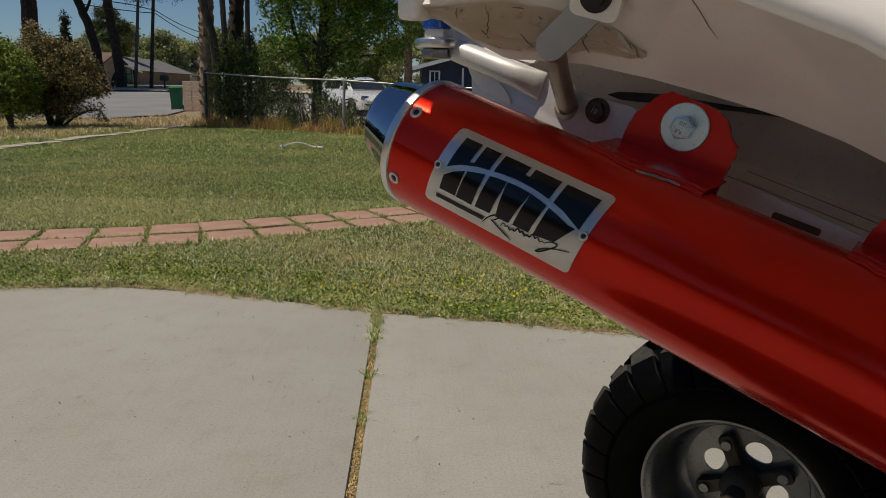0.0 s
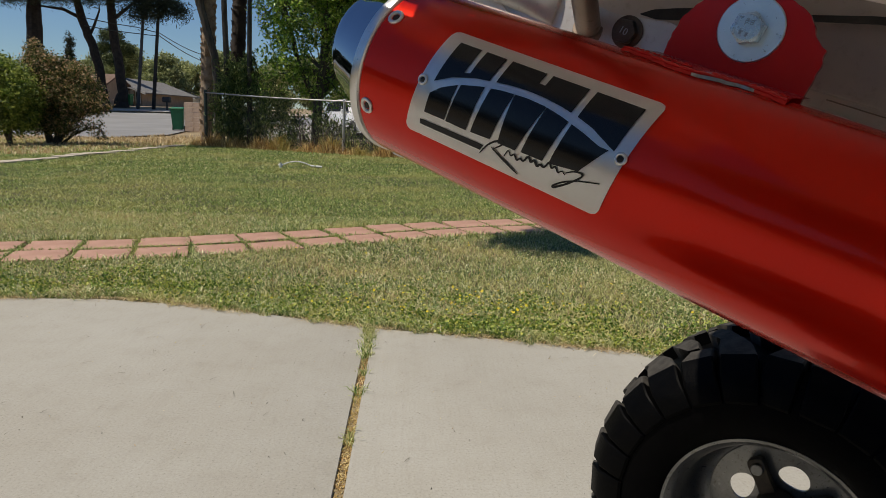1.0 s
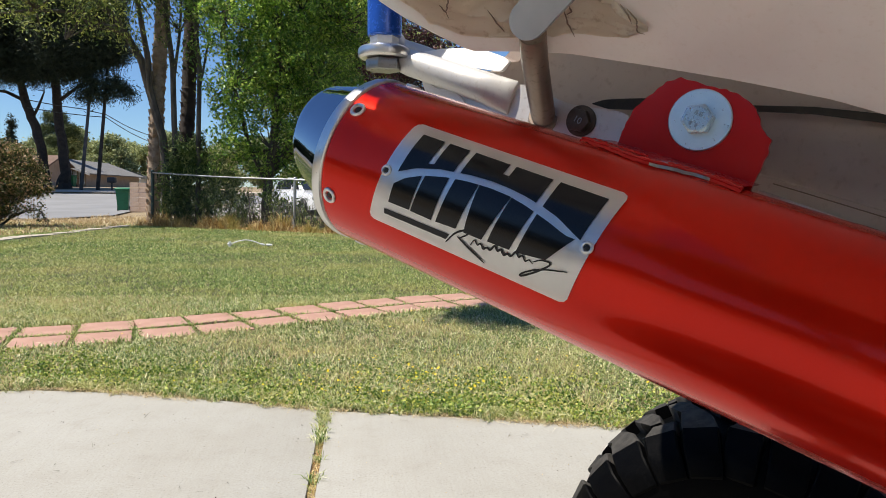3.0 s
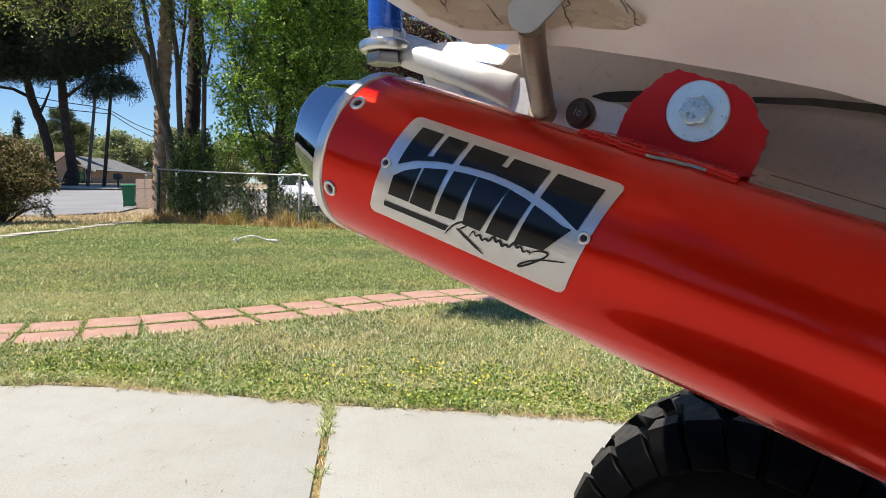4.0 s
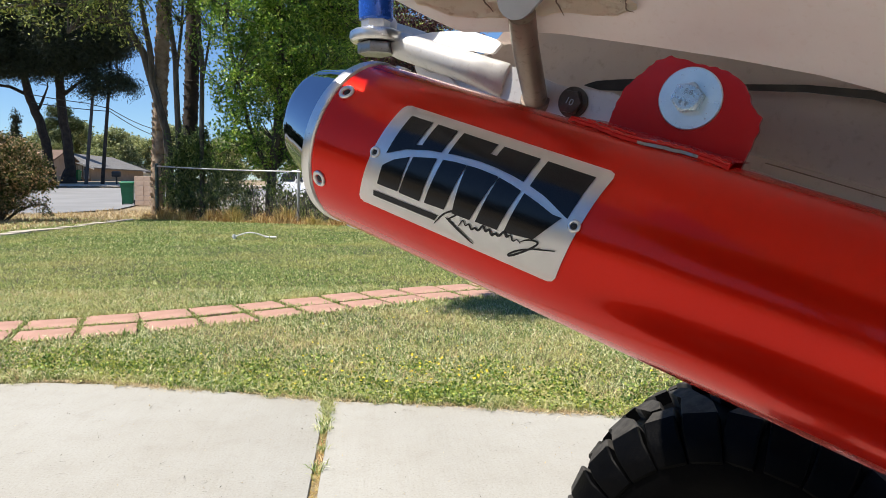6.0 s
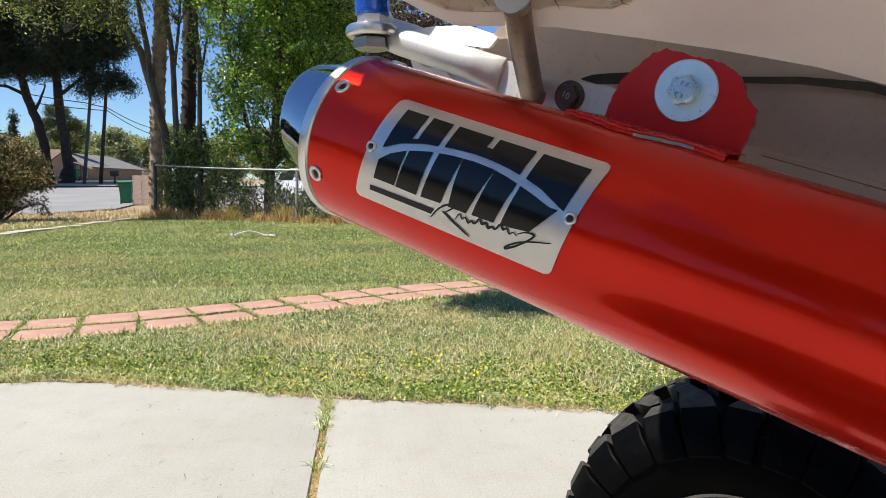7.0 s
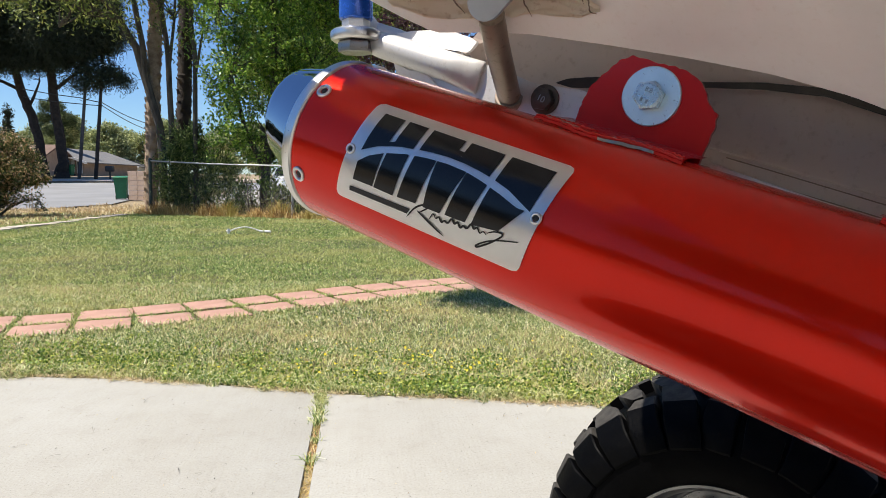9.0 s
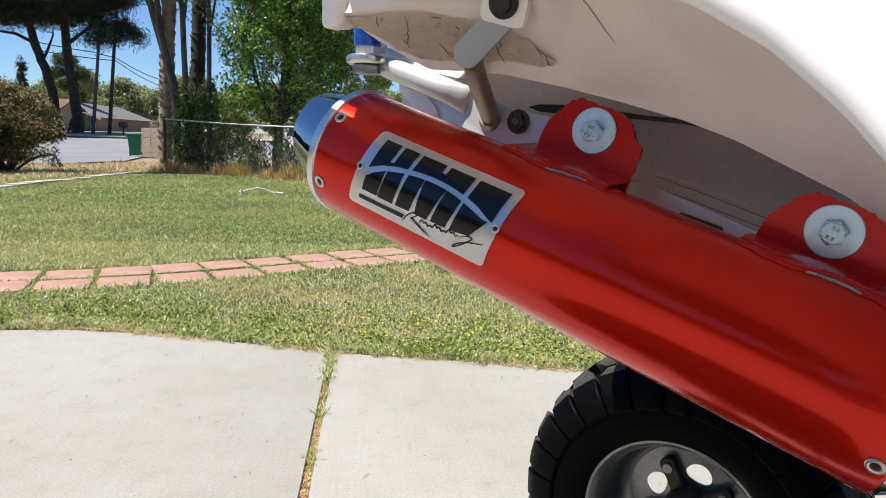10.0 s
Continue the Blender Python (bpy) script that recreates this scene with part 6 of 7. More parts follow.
tree("grey_leaning_tree", "grey tree leaning over the lawn with small olive leaves",
     [([(-4.45, 15.8, -0.1), (-4.47, 15.8, 1.06), (-4.51, 15.8, 2.04), (-4.95, 15.8, 3.77), (-5.38, 15.6, 4.63), (-5.95, 15.3, 5.15), (-6.8, 14.8, 5.6)], [0.11, 0.10, 0.092, 0.085, 0.07, 0.055, 0.03]),
      ([(-4.75, 15.8, 3.0), (-4.75, 15.6, 3.9), (-4.9, 15.4, 5.2), (-5.0, 15.2, 6.5)], [0.07, 0.065, 0.05, 0.03]),
      ([(-5.2, 15.6, 4.3), (-5.9, 15.0, 4.6), (-6.6, 14.5, 4.5), (-7.3, 14.2, 4.3)], [0.05, 0.04, 0.03, 0.015]),
      ([(-5.3, 15.6, 4.5), (-5.7, 14.9, 4.3), (-6.0, 14.4, 3.9)], [0.035, 0.025, 0.012])],
     [(-6.3, 14.6, 4.7, 1.3, 0.9, 0.75), (-5.2, 15.2, 4.7, 0.8, 0.8, 0.7), (-7.3, 14.2, 4.7, 0.9, 0.8, 0.7), (-5.4, 15.0, 6.2, 1.8, 1.3, 1.1), (-4.9, 15.5, 4.0, 0.35, 0.3, 0.5)],
     460, 26, 0.13, 0.085, BARK, LEAFDARK, 0.45, 150, 0.3, 21)

tree("slender_tree", "slender grey tree with thin straight stems",
     [([(-4.17, 15.6, -0.1), (-4.17, 15.6, 0.67), (-4.2, 15.6, 3.63), (-4.33, 15.6, 4.88), (-4.4, 15.6, 7.0)], [0.075, 0.068, 0.062, 0.052, 0.03]),
      ([(-4.2, 15.6, 3.2), (-4.0, 15.5, 4.4), (-3.9, 15.4, 5.6)], [0.04, 0.03, 0.015])],
     [(-4.2, 15.5, 5.6, 0.8, 0.7, 0.9), (-4.1, 15.5, 4.2, 0.35, 0.3, 0.6)], 140, 22, 0.12, 0.08, BARK, LEAFDARK, 0.45, 40, 0.3, 22)
tree("slender_tree", "thin pale stem with sparse leaves beside the leafy tree",
     [([(-3.62, 15.3, -0.1), (-3.62, 15.3, 0.68), (-3.54, 15.3, 3.6), (-3.64, 15.3, 4.83), (-3.5, 15.3, 6.5)], [0.065, 0.058, 0.05, 0.04, 0.02]),
      ([(-3.56, 15.3, 3.0), (-3.3, 15.2, 4.2), (-3.2, 15.1, 5.4)], [0.03, 0.022, 0.01])],
     [(-3.5, 15.2, 5.3, 0.7, 0.6, 0.8), (-3.45, 15.2, 3.9, 0.3, 0.3, 0.7)], 120, 22, 0.12, 0.08, BARK, LEAF, 0.45, 40, 0.3, 23)

tree("leafy_tree", "dense bright green leafy tree behind the fence",
     [([(-2.05, 14.9, -0.1), (-2.02, 14.9, 0.7), (-1.88, 14.8, 1.75), (-1.75, 14.8, 3.2), (-1.7, 14.8, 5.2)], [0.12, 0.105, 0.09, 0.07, 0.03]),
      ([(-1.98, 14.9, 0.9), (-2.4, 14.8, 1.9), (-2.7, 14.7, 3.2), (-2.9, 14.6, 4.6)], [0.06, 0.05, 0.04, 0.015]),
      ([(-1.9, 14.9, 1.2), (-1.4, 14.9, 2.2), (-0.9, 14.9, 3.3), (-0.5, 14.9, 4.6)], [0.07, 0.06, 0.045, 0.015]),
      ([(-1.8, 14.9, 2.2), (-1.5, 15.2, 3.4), (-1.3, 15.4, 4.9)], [0.05, 0.04, 0.015])],
     [(-2.4, 14.8, 3.0, 0.85, 0.8, 1.0), (-1.6, 14.7, 3.6, 0.9, 0.8, 1.1), (-0.7, 14.9, 3.3, 0.9, 0.8, 1.2), (-2.6, 14.8, 4.6, 0.9, 0.9, 0.9), (-1.4, 14.9, 5.0, 1.3, 1.1, 1.0), (-0.2, 15.0, 4.8, 0.9, 0.9, 0.9),
      (-2.7, 14.7, 1.9, 0.45, 0.45, 0.55), (-1.3, 14.8, 2.2, 0.8, 0.6, 0.6), (-0.3, 15.0, 2.2, 0.7, 0.6, 0.7), (-1.5, 14.9, 6.4, 1.4, 1.2, 0.9), (-2.2, 14.9, 1.6, 0.7, 0.5, 0.45), (-1.0, 15.1, 1.6, 0.6, 0.5, 0.4), (-1.9, 14.8, 1.1, 0.25, 0.25, 0.6), (-2.55, 14.7, 1.25, 0.38, 0.35, 0.30), (-1.45, 14.8, 1.2, 0.45, 0.35, 0.35), (-2.9, 14.7, 2.5, 0.35, 0.4, 0.6), (-3.15, 14.8, 1.5, 0.22, 0.3, 0.5)],
     2000, 30, 0.085, 0.080, BARK, LEAF, 0.5, 260, 0.3, 24)

tree("shady_tree", "dark leafy tree with a pale mottled trunk beside the parked car",
     [([(-0.02, 22, -0.2), (-0.02, 22, 1.0), (0.0, 22, 2.7), (0.1, 22, 4.4), (0.2, 22, 6.5)], [0.16, 0.145, 0.13, 0.10, 0.05]),
      ([(0.0, 22, 2.9), (-0.9, 21.9, 4.0), (-1.9, 21.8, 4.8)], [0.07, 0.055, 0.02]), ([(0.05, 22, 3.4), (0.9, 22, 4.4), (1.8, 22, 5.0)], [0.07, 0.05, 0.02])],
     [(-1.4, 21.8, 4.7, 1.6, 1.3, 1.2), (-2.8, 22.0, 4.6, 1.3, 1.2, 1.3), (0.4, 22, 5.4, 1.8, 1.4, 1.2), (1.9, 22, 5.4, 1.3, 1.2, 1.0), (-0.8, 22, 6.4, 2.4, 1.5, 1.2), (-1.9, 22.3, 3.2, 1.0, 0.7, 0.7)],
     1700, 24, 0.15, 0.13, PALMBARK, LEAFDARK, 0.5, 120, 0.3, 25)

# Unseen tree added behind the view so the can reflects dark, not sky.
tree("shade_tree", "broad dark tree, unseen, added to block reflected sky",
     [([(-4.7, -7.6, -0.1), (-4.7, -7.6, 1.4), (-4.8, -7.5, 3.2), (-4.8, -7.4, 5.5)], [0.24, 0.20, 0.16, 0.06]), ([(-4.7, -7.6, 1.8), (-4.0, -7.2, 3.4), (-3.5, -6.9, 4.6)], [0.12, 0.09, 0.03])],
     [(-4.9, -7.4, 5.6, 1.9, 1.8, 2.2), (-4.0, -6.8, 4.8, 1.5, 1.5, 1.7), (-3.0, -7.2, 5.8, 1.4, 1.4, 1.6)], 1700, 26, 0.24, 0.17, BARK, LEAFDARK, 0.5, 120, 0.3, 28)

tree("plum_tree", "purple-leaved plum tree behind the lawn",
     [([(2.6, 19, -0.1), (2.4, 19, 2.0), (1.6, 19, 3.6)], [0.12, 0.10, 0.04]), ([(2.4, 19, 2.0), (3.2, 19, 3.8)], [0.07, 0.03])],
     [(0.9, 19, 4.3, 1.0, 0.8, 0.9), (2.3, 19, 4.4, 1.3, 1.0, 1.1), (1.3, 19, 5.2, 1.3, 1.0, 0.9)], 260, 22, 0.15, 0.12, BARK, PURPLE, 0.5, 40, 0.2, 26)

tree("overhanging_tree", "leafy garden tree whose crown shades the lawn",
     [([(4.3, 5.7, -0.1), (4.2, 5.6, 1.6), (3.6, 5.3, 3.2), (2.4, 4.5, 4.3), (-0.5, 3.6, 4.4)], [0.16, 0.14, 0.11, 0.07, 0.02]), ([(4.2, 5.6, 1.8), (4.8, 6.1, 3.6), (5.2, 6.5, 5.0)], [0.10, 0.07, 0.03])],
     [(-0.68, 3.55, 4.2, 0.55, 0.45, 0.30), (-0.3, 3.6, 4.35, 0.75, 0.55, 0.35), (0.5, 3.8, 4.4, 0.9, 0.7, 0.5), (2.3, 4.6, 4.7, 1.3, 1.0, 0.8), (4.2, 5.7, 5.2, 1.6, 1.4, 1.0)], 5200, 26, 0.10, 0.10, BARK, LEAF, 0.5, 60, 0.2, 27)

PINES = [([(-22.2, 50.0, -0.26), (-22.31, 50.0, 1.41), (-22.57, 50.0, 3.8), (-22.96, 50.0, 5.37), (-23.5, 50.0, 6.92), (-24.05, 50.0, 10.24)], [0.42, 0.36, 0.31, 0.30, 0.29, 0.18]),
         ([(-23.5, 50.0, 6.9), (-24.71, 50.0, 7.5), (-26.68, 50.0, 7.72)], [0.13, 0.11, 0.05]), ([(-23.1, 50.0, 5.6), (-22.6, 50.0, 6.6), (-22.2, 50.0, 7.6)], [0.12, 0.09, 0.05])]
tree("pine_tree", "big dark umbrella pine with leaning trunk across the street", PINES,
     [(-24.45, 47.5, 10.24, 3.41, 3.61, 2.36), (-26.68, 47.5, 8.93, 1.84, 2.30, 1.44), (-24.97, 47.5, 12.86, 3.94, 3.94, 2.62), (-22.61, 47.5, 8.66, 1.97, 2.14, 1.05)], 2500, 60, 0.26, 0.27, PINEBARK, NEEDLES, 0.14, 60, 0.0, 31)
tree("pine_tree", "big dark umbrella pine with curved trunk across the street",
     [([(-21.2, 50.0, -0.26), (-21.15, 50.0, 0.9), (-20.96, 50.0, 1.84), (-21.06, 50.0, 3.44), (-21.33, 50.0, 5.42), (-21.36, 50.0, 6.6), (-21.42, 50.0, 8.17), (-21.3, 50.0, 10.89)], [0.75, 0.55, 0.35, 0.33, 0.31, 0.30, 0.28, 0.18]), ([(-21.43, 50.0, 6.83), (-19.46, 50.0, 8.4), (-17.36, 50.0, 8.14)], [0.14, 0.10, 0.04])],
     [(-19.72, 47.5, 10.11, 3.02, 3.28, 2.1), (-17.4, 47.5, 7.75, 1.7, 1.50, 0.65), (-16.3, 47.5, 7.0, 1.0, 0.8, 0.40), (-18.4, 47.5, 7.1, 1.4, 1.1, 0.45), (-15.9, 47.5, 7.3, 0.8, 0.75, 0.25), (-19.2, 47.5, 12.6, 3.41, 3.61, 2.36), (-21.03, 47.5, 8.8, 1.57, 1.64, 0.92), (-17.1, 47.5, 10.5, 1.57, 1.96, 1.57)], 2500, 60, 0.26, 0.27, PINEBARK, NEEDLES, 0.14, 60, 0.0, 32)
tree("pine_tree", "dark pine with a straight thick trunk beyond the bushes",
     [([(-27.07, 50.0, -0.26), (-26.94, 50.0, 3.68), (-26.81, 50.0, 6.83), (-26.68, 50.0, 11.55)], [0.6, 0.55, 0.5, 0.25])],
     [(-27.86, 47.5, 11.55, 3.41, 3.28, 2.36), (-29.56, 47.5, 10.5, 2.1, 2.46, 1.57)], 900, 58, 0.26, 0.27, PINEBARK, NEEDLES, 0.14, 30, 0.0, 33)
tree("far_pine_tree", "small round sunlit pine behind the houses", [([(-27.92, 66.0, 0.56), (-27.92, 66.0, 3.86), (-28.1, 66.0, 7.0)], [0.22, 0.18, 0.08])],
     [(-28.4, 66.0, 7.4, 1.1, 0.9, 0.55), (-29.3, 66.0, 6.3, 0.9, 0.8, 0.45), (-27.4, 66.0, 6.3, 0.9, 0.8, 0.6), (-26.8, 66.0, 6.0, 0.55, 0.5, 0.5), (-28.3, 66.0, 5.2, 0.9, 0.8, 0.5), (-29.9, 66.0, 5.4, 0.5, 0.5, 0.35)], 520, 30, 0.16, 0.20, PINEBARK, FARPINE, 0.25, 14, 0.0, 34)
tree("cypress_tree", "narrow dark cypress far beyond the street", [([(-29.4, 60, 0.9), (-29.4, 60, 4.0), (-29.35, 60, 6.8)], [0.12, 0.09, 0.03])],
     [(-29.4, 60, 3.6, 0.45, 0.45, 2.2), (-29.38, 60, 5.8, 0.26, 0.26, 1.3)], 190, 20, 0.13, 0.25, PINEBARK, NEEDLES, 0.3, 0, 0.0, 35)
blobs = []
rg = random.Random(8)
for k in range(170):
    x = -40 + 66 * k / 170 + rg.uniform(-0.4, 0.4)
    top = 6.5 + 1.1 * math.sin(x * 0.55 + 1.0) + 0.7 * math.sin(x * 1.7)
    z = 1.6 + (top - 1.6) * rg.uniform(0.0, 1.0) ** 0.7
    q = rg.uniform(0.8, 1.45)
    blobs.append((x, 83 + rg.uniform(-4, 5) + z * 0.3, z, q * 1.1, q, q * 0.8))
for k in range(30):
    a = radians(150 + 6.7 * k)                                   # unseen trees added round the sides and back, dark in reflections
    rr = 44 + rg.uniform(-5, 5)
    blobs.append((math.cos(a) * rr - 6, math.sin(a) * rr, 3.6 + rg.uniform(-0.5, 1.0), 3.2, 3.2, 3.4 + rg.uniform(0, 1.5)))
for k in range(10):
    a = radians(127 + 2.6 * k)
    rr = 52 + rg.uniform(-5, 6)
    blobs.append((math.cos(a) * rr, math.sin(a) * rr, 2.6 + rg.uniform(-0.4, 0.4), 3.4, 3.4, 2.4 + rg.uniform(0, 1.2)))
for k in range(12):
    blobs.append((26 + rg.uniform(-3, 3), -30 + 8 * k, 4.0, 3.2, 4.0, 4.0 + rg.uniform(0, 1.5)))
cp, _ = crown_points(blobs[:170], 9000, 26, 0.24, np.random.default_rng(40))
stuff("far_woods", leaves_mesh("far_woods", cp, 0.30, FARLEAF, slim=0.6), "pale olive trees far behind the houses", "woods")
cp, _ = crown_points(blobs[170:], 3200, 22, 0.5, np.random.default_rng(41))
stuff("far_woods", leaves_mesh("far_woods", cp, 0.8, NEEDLES, slim=0.6), "unseen dark trees added round the other gardens", "woods")

tree("russet_bush", "large bush with olive and russet leaves on the verge",
     [([(-7.6, 14.5, -0.05), (-7.5, 14.5, 0.4), (-7.1, 14.4, 1.2)], [0.06, 0.045, 0.01]), ([(-7.65, 14.5, -0.05), (-7.95, 14.5, 0.7), (-8.1, 14.5, 1.5)], [0.06, 0.04, 0.01]), ([(-7.55, 14.4, -0.05), (-7.2, 14.2, 0.35), (-6.75, 14.1, 0.75), (-6.35, 14.1, 0.85)], [0.045, 0.03, 0.016, 0.006]),
      ([(-7.5, 14.4, -0.05), (-7.15, 14.3, 0.2), (-6.75, 14.2, 0.36), (-6.5, 14.2, 0.34)], [0.035, 0.022, 0.012, 0.005]), ([(-7.62, 14.4, -0.05), (-7.35, 14.3, 0.5), (-6.95, 14.2, 1.0)], [0.045, 0.03, 0.01]), ([(-7.7, 14.4, -0.05), (-7.75, 14.3, 0.5), (-7.6, 14.2, 1.1)], [0.045, 0.03, 0.01])],
     [(-7.45, 14.5, 1.10, 0.66, 0.6, 0.50), (-7.05, 14.3, 0.92, 0.46, 0.4, 0.32), (-7.75, 14.5, 1.55, 0.50, 0.45, 0.36), (-7.20, 14.5, 1.50, 0.44, 0.4, 0.24), (-7.75, 14.4, 0.55, 0.55, 0.5, 0.36), (-6.72, 14.2, 0.78, 0.34, 0.3, 0.18), (-6.42, 14.2, 0.80, 0.20, 0.2, 0.09), (-6.65, 14.2, 0.40, 0.26, 0.2, 0.11), (-7.2, 14.2, 0.42, 0.34, 0.3, 0.24),
      (-7.90, 14.5, 1.92, 0.22, 0.22, 0.22), (-6.80, 14.4, 1.20, 0.32, 0.25, 0.20), (-6.55, 14.3, 1.05, 0.20, 0.2, 0.10), (-6.72, 14.3, 1.36, 0.16, 0.16, 0.10), (-7.45, 14.4, 1.76, 0.26, 0.2, 0.12), (-6.50, 14.2, 0.22, 0.14, 0.12, 0.07)], 2000, 24, 0.055, 0.052, BARK, BUSHLEAF, 0.5, 240, 0.1, 51)
tree("green_bush", "yellow-green bush beside the russet bush",
     [([(-8.05, 13.6, -0.05), (-8.05, 13.6, 0.5), (-7.8, 13.6, 1.2)], [0.04, 0.03, 0.01]), ([(-8.05, 13.6, 0.0), (-8.4, 13.6, 1.0)], [0.04, 0.01])],
     [(-8.05, 13.6, 1.0, 0.65, 0.6, 0.65), (-8.3, 13.6, 1.45, 0.5, 0.5, 0.35), (-8.0, 13.6, 0.55, 0.5, 0.5, 0.35)], 900, 26, 0.065, 0.060, BARK, BUSHGREEN, 0.55, 90, 0.1, 52)


# ---------------------------------------------------------------- street furniture
def lean_pole(name, label, base, top, r, mat):
    t = tagged(empty(name, base), label, "pole")
    bm = bmesh.new()
    tube(bm, [base, Vector(base).lerp(Vector(top), 0.5), top], [r, r * 0.85, r * 0.7], 12)
    part("shaft", bm, mat, t)
    return t


lamp = lean_pole("street_lamp", "tall grey street lamp beyond the street", (-19.18, 48, 0.6), (-18.15, 48, 9.4), 0.12, POLEMETAL)
lamp["category"] = "street lamp"
bm = bmesh.new()
tube(bm, [(-18.15, 48, 9.3), (-17.8, 48, 9.1), (-17.2, 48, 8.5)], 0.05, 8)
part("arm", bm, POLEMETAL, lamp)
bm = bmesh.new()
box(bm, pose(-17.0, 48, 8.36, 0, 6, 0), (0.75, 0.3, 0.14), 0.05)
part("lamp_head", bm, WHITEPIPE, lamp, "pale lamp head")
lean_pole("utility_pole", "dark wooden utility pole", (-18.1, 48, 0.6), (-17.15, 48, 9.6), 0.13, POLEWOOD)
for line in (((-21.5, 46, 6.5), (-18.87, 48, 6.23), (-17.48, 48.2, 5.93), (-18.21, 60, 5.48), (-19.4, 72, 5.1)), ((-21.5, 46, 6.0), (-18.89, 48, 5.81), (-17.49, 48.2, 5.74), (-18.23, 60, 4.95), (-19.4, 72, 4.4))):
    bm = bmesh.new()
    pts = []
    for a, b in zip(line, line[1:]):
        a, b = Vector(a), Vector(b)
        pts += [a.lerp(b, k / 8) - Vector((0, 0, 0.012 * (b - a).length * math.sin(math.pi * k / 8))) for k in range(8)]
    tube(bm, pts, 0.030, 5)
    tagged(part("power_line", bm, BLACKTRIM), "thin black overhead power line", "power line")


def wheelie_bin(at, rz, mat):
    t = tagged(empty("wheelie_bin", at), "green plastic wheelie bin standing at the kerb", "bin")
    m = Matrix.Translation(at) @ Matrix.Rotation(rz, 4, "Z")
    bm = bmesh.new()
    r = []
    for z, w, dd in ((0.04, 0.40, 0.44), (0.5, 0.46, 0.52), (0.84, 0.50, 0.58), (0.86, 0.55, 0.62), (0.90, 0.55, 0.62)):
        r.append([bm.verts.new(m @ Vector((x * w / 2, y * dd / 2, z))) for x, y in ((-1, -1), (1, -1), (1, 1), (-1, 1))])
    for p, q in zip(r, r[1:]):
        for k in range(4):
            bm.faces.new((p[k], p[(k + 1) % 4], q[(k + 1) % 4], q[k]))
    disc_caps(bm, r)
    bmesh.ops.bevel(bm, geom=bm.edges[:], offset=0.02, segments=2, affect="EDGES")
    part("bin_body", bm, mat, t)
    bm = bmesh.new()
    box(bm, m @ Matrix.Translation((0, 0, 0.94)) @ Matrix.Rotation(radians(4), 4, "X"), (0.57, 0.66, 0.07), 0.03, 3)
    part("lid", bm, mat, t)
    bm = bmesh.new()
    tube(bm, [m @ Vector((-0.2, 0.36, 0.93)), m @ Vector((0.2, 0.36, 0.93))], 0.018, 8)
    part("handle", bm, mat, t)
    for x in (-0.24, 0.24):
        bm = bmesh.new()
        tube(bm, [m @ Vector((x - 0.025, 0.22, 0.10)), m @ Vector((x + 0.025, 0.22, 0.10))], 0.10, 16)
        part("wheel", bm, BLACKTRIM, t, "black wheel")
    bm = bmesh.new()
    box(bm, m @ Matrix.Translation((0.10, -0.272, 0.76)), (0.14, 0.01, 0.07), 0.002)
    part("sticker", bm, WHITEPIPE, t, "pale sticker")


wheelie_bin((-10.0, 29.2, -0.1), radians(12), BINGREEN)

wall = tagged(empty("block_wall", (-9.1, 28.3, -0.1)), "low tan concrete block garden wall", "wall", kind="structure")
rng = random.Random(4)
bm = bmesh.new()
box(bm, Matrix(), (0.392, 0.19, 0.192), 0.008, 1)
block0 = part("block", bm, BLOCK)
first = True
for row in range(6):
    for col in range(4):
        ob = block0 if first else new("block", block0.data)
        first = False
        a = radians(-14)
        if col < 2:
            p = Vector((-9.20 + 0.40 * col * math.cos(a) + rng.uniform(-0.004, 0.004), 28.3 + 0.40 * col * math.sin(a), 0.0))
            m = Matrix.Translation(p + Vector((0, 0, 0.0 + 0.2 * row))) @ Matrix.Rotation(a, 4, "Z")
        else:
            p = Vector((-8.70, 28.5 + 0.4 * (col - 2), 0.0))
            m = Matrix.Translation(p + Vector((0, 0, 0.2 * row))) @ Matrix.Rotation(radians(86), 4, "Z")
        place_under(ob, m, wall)


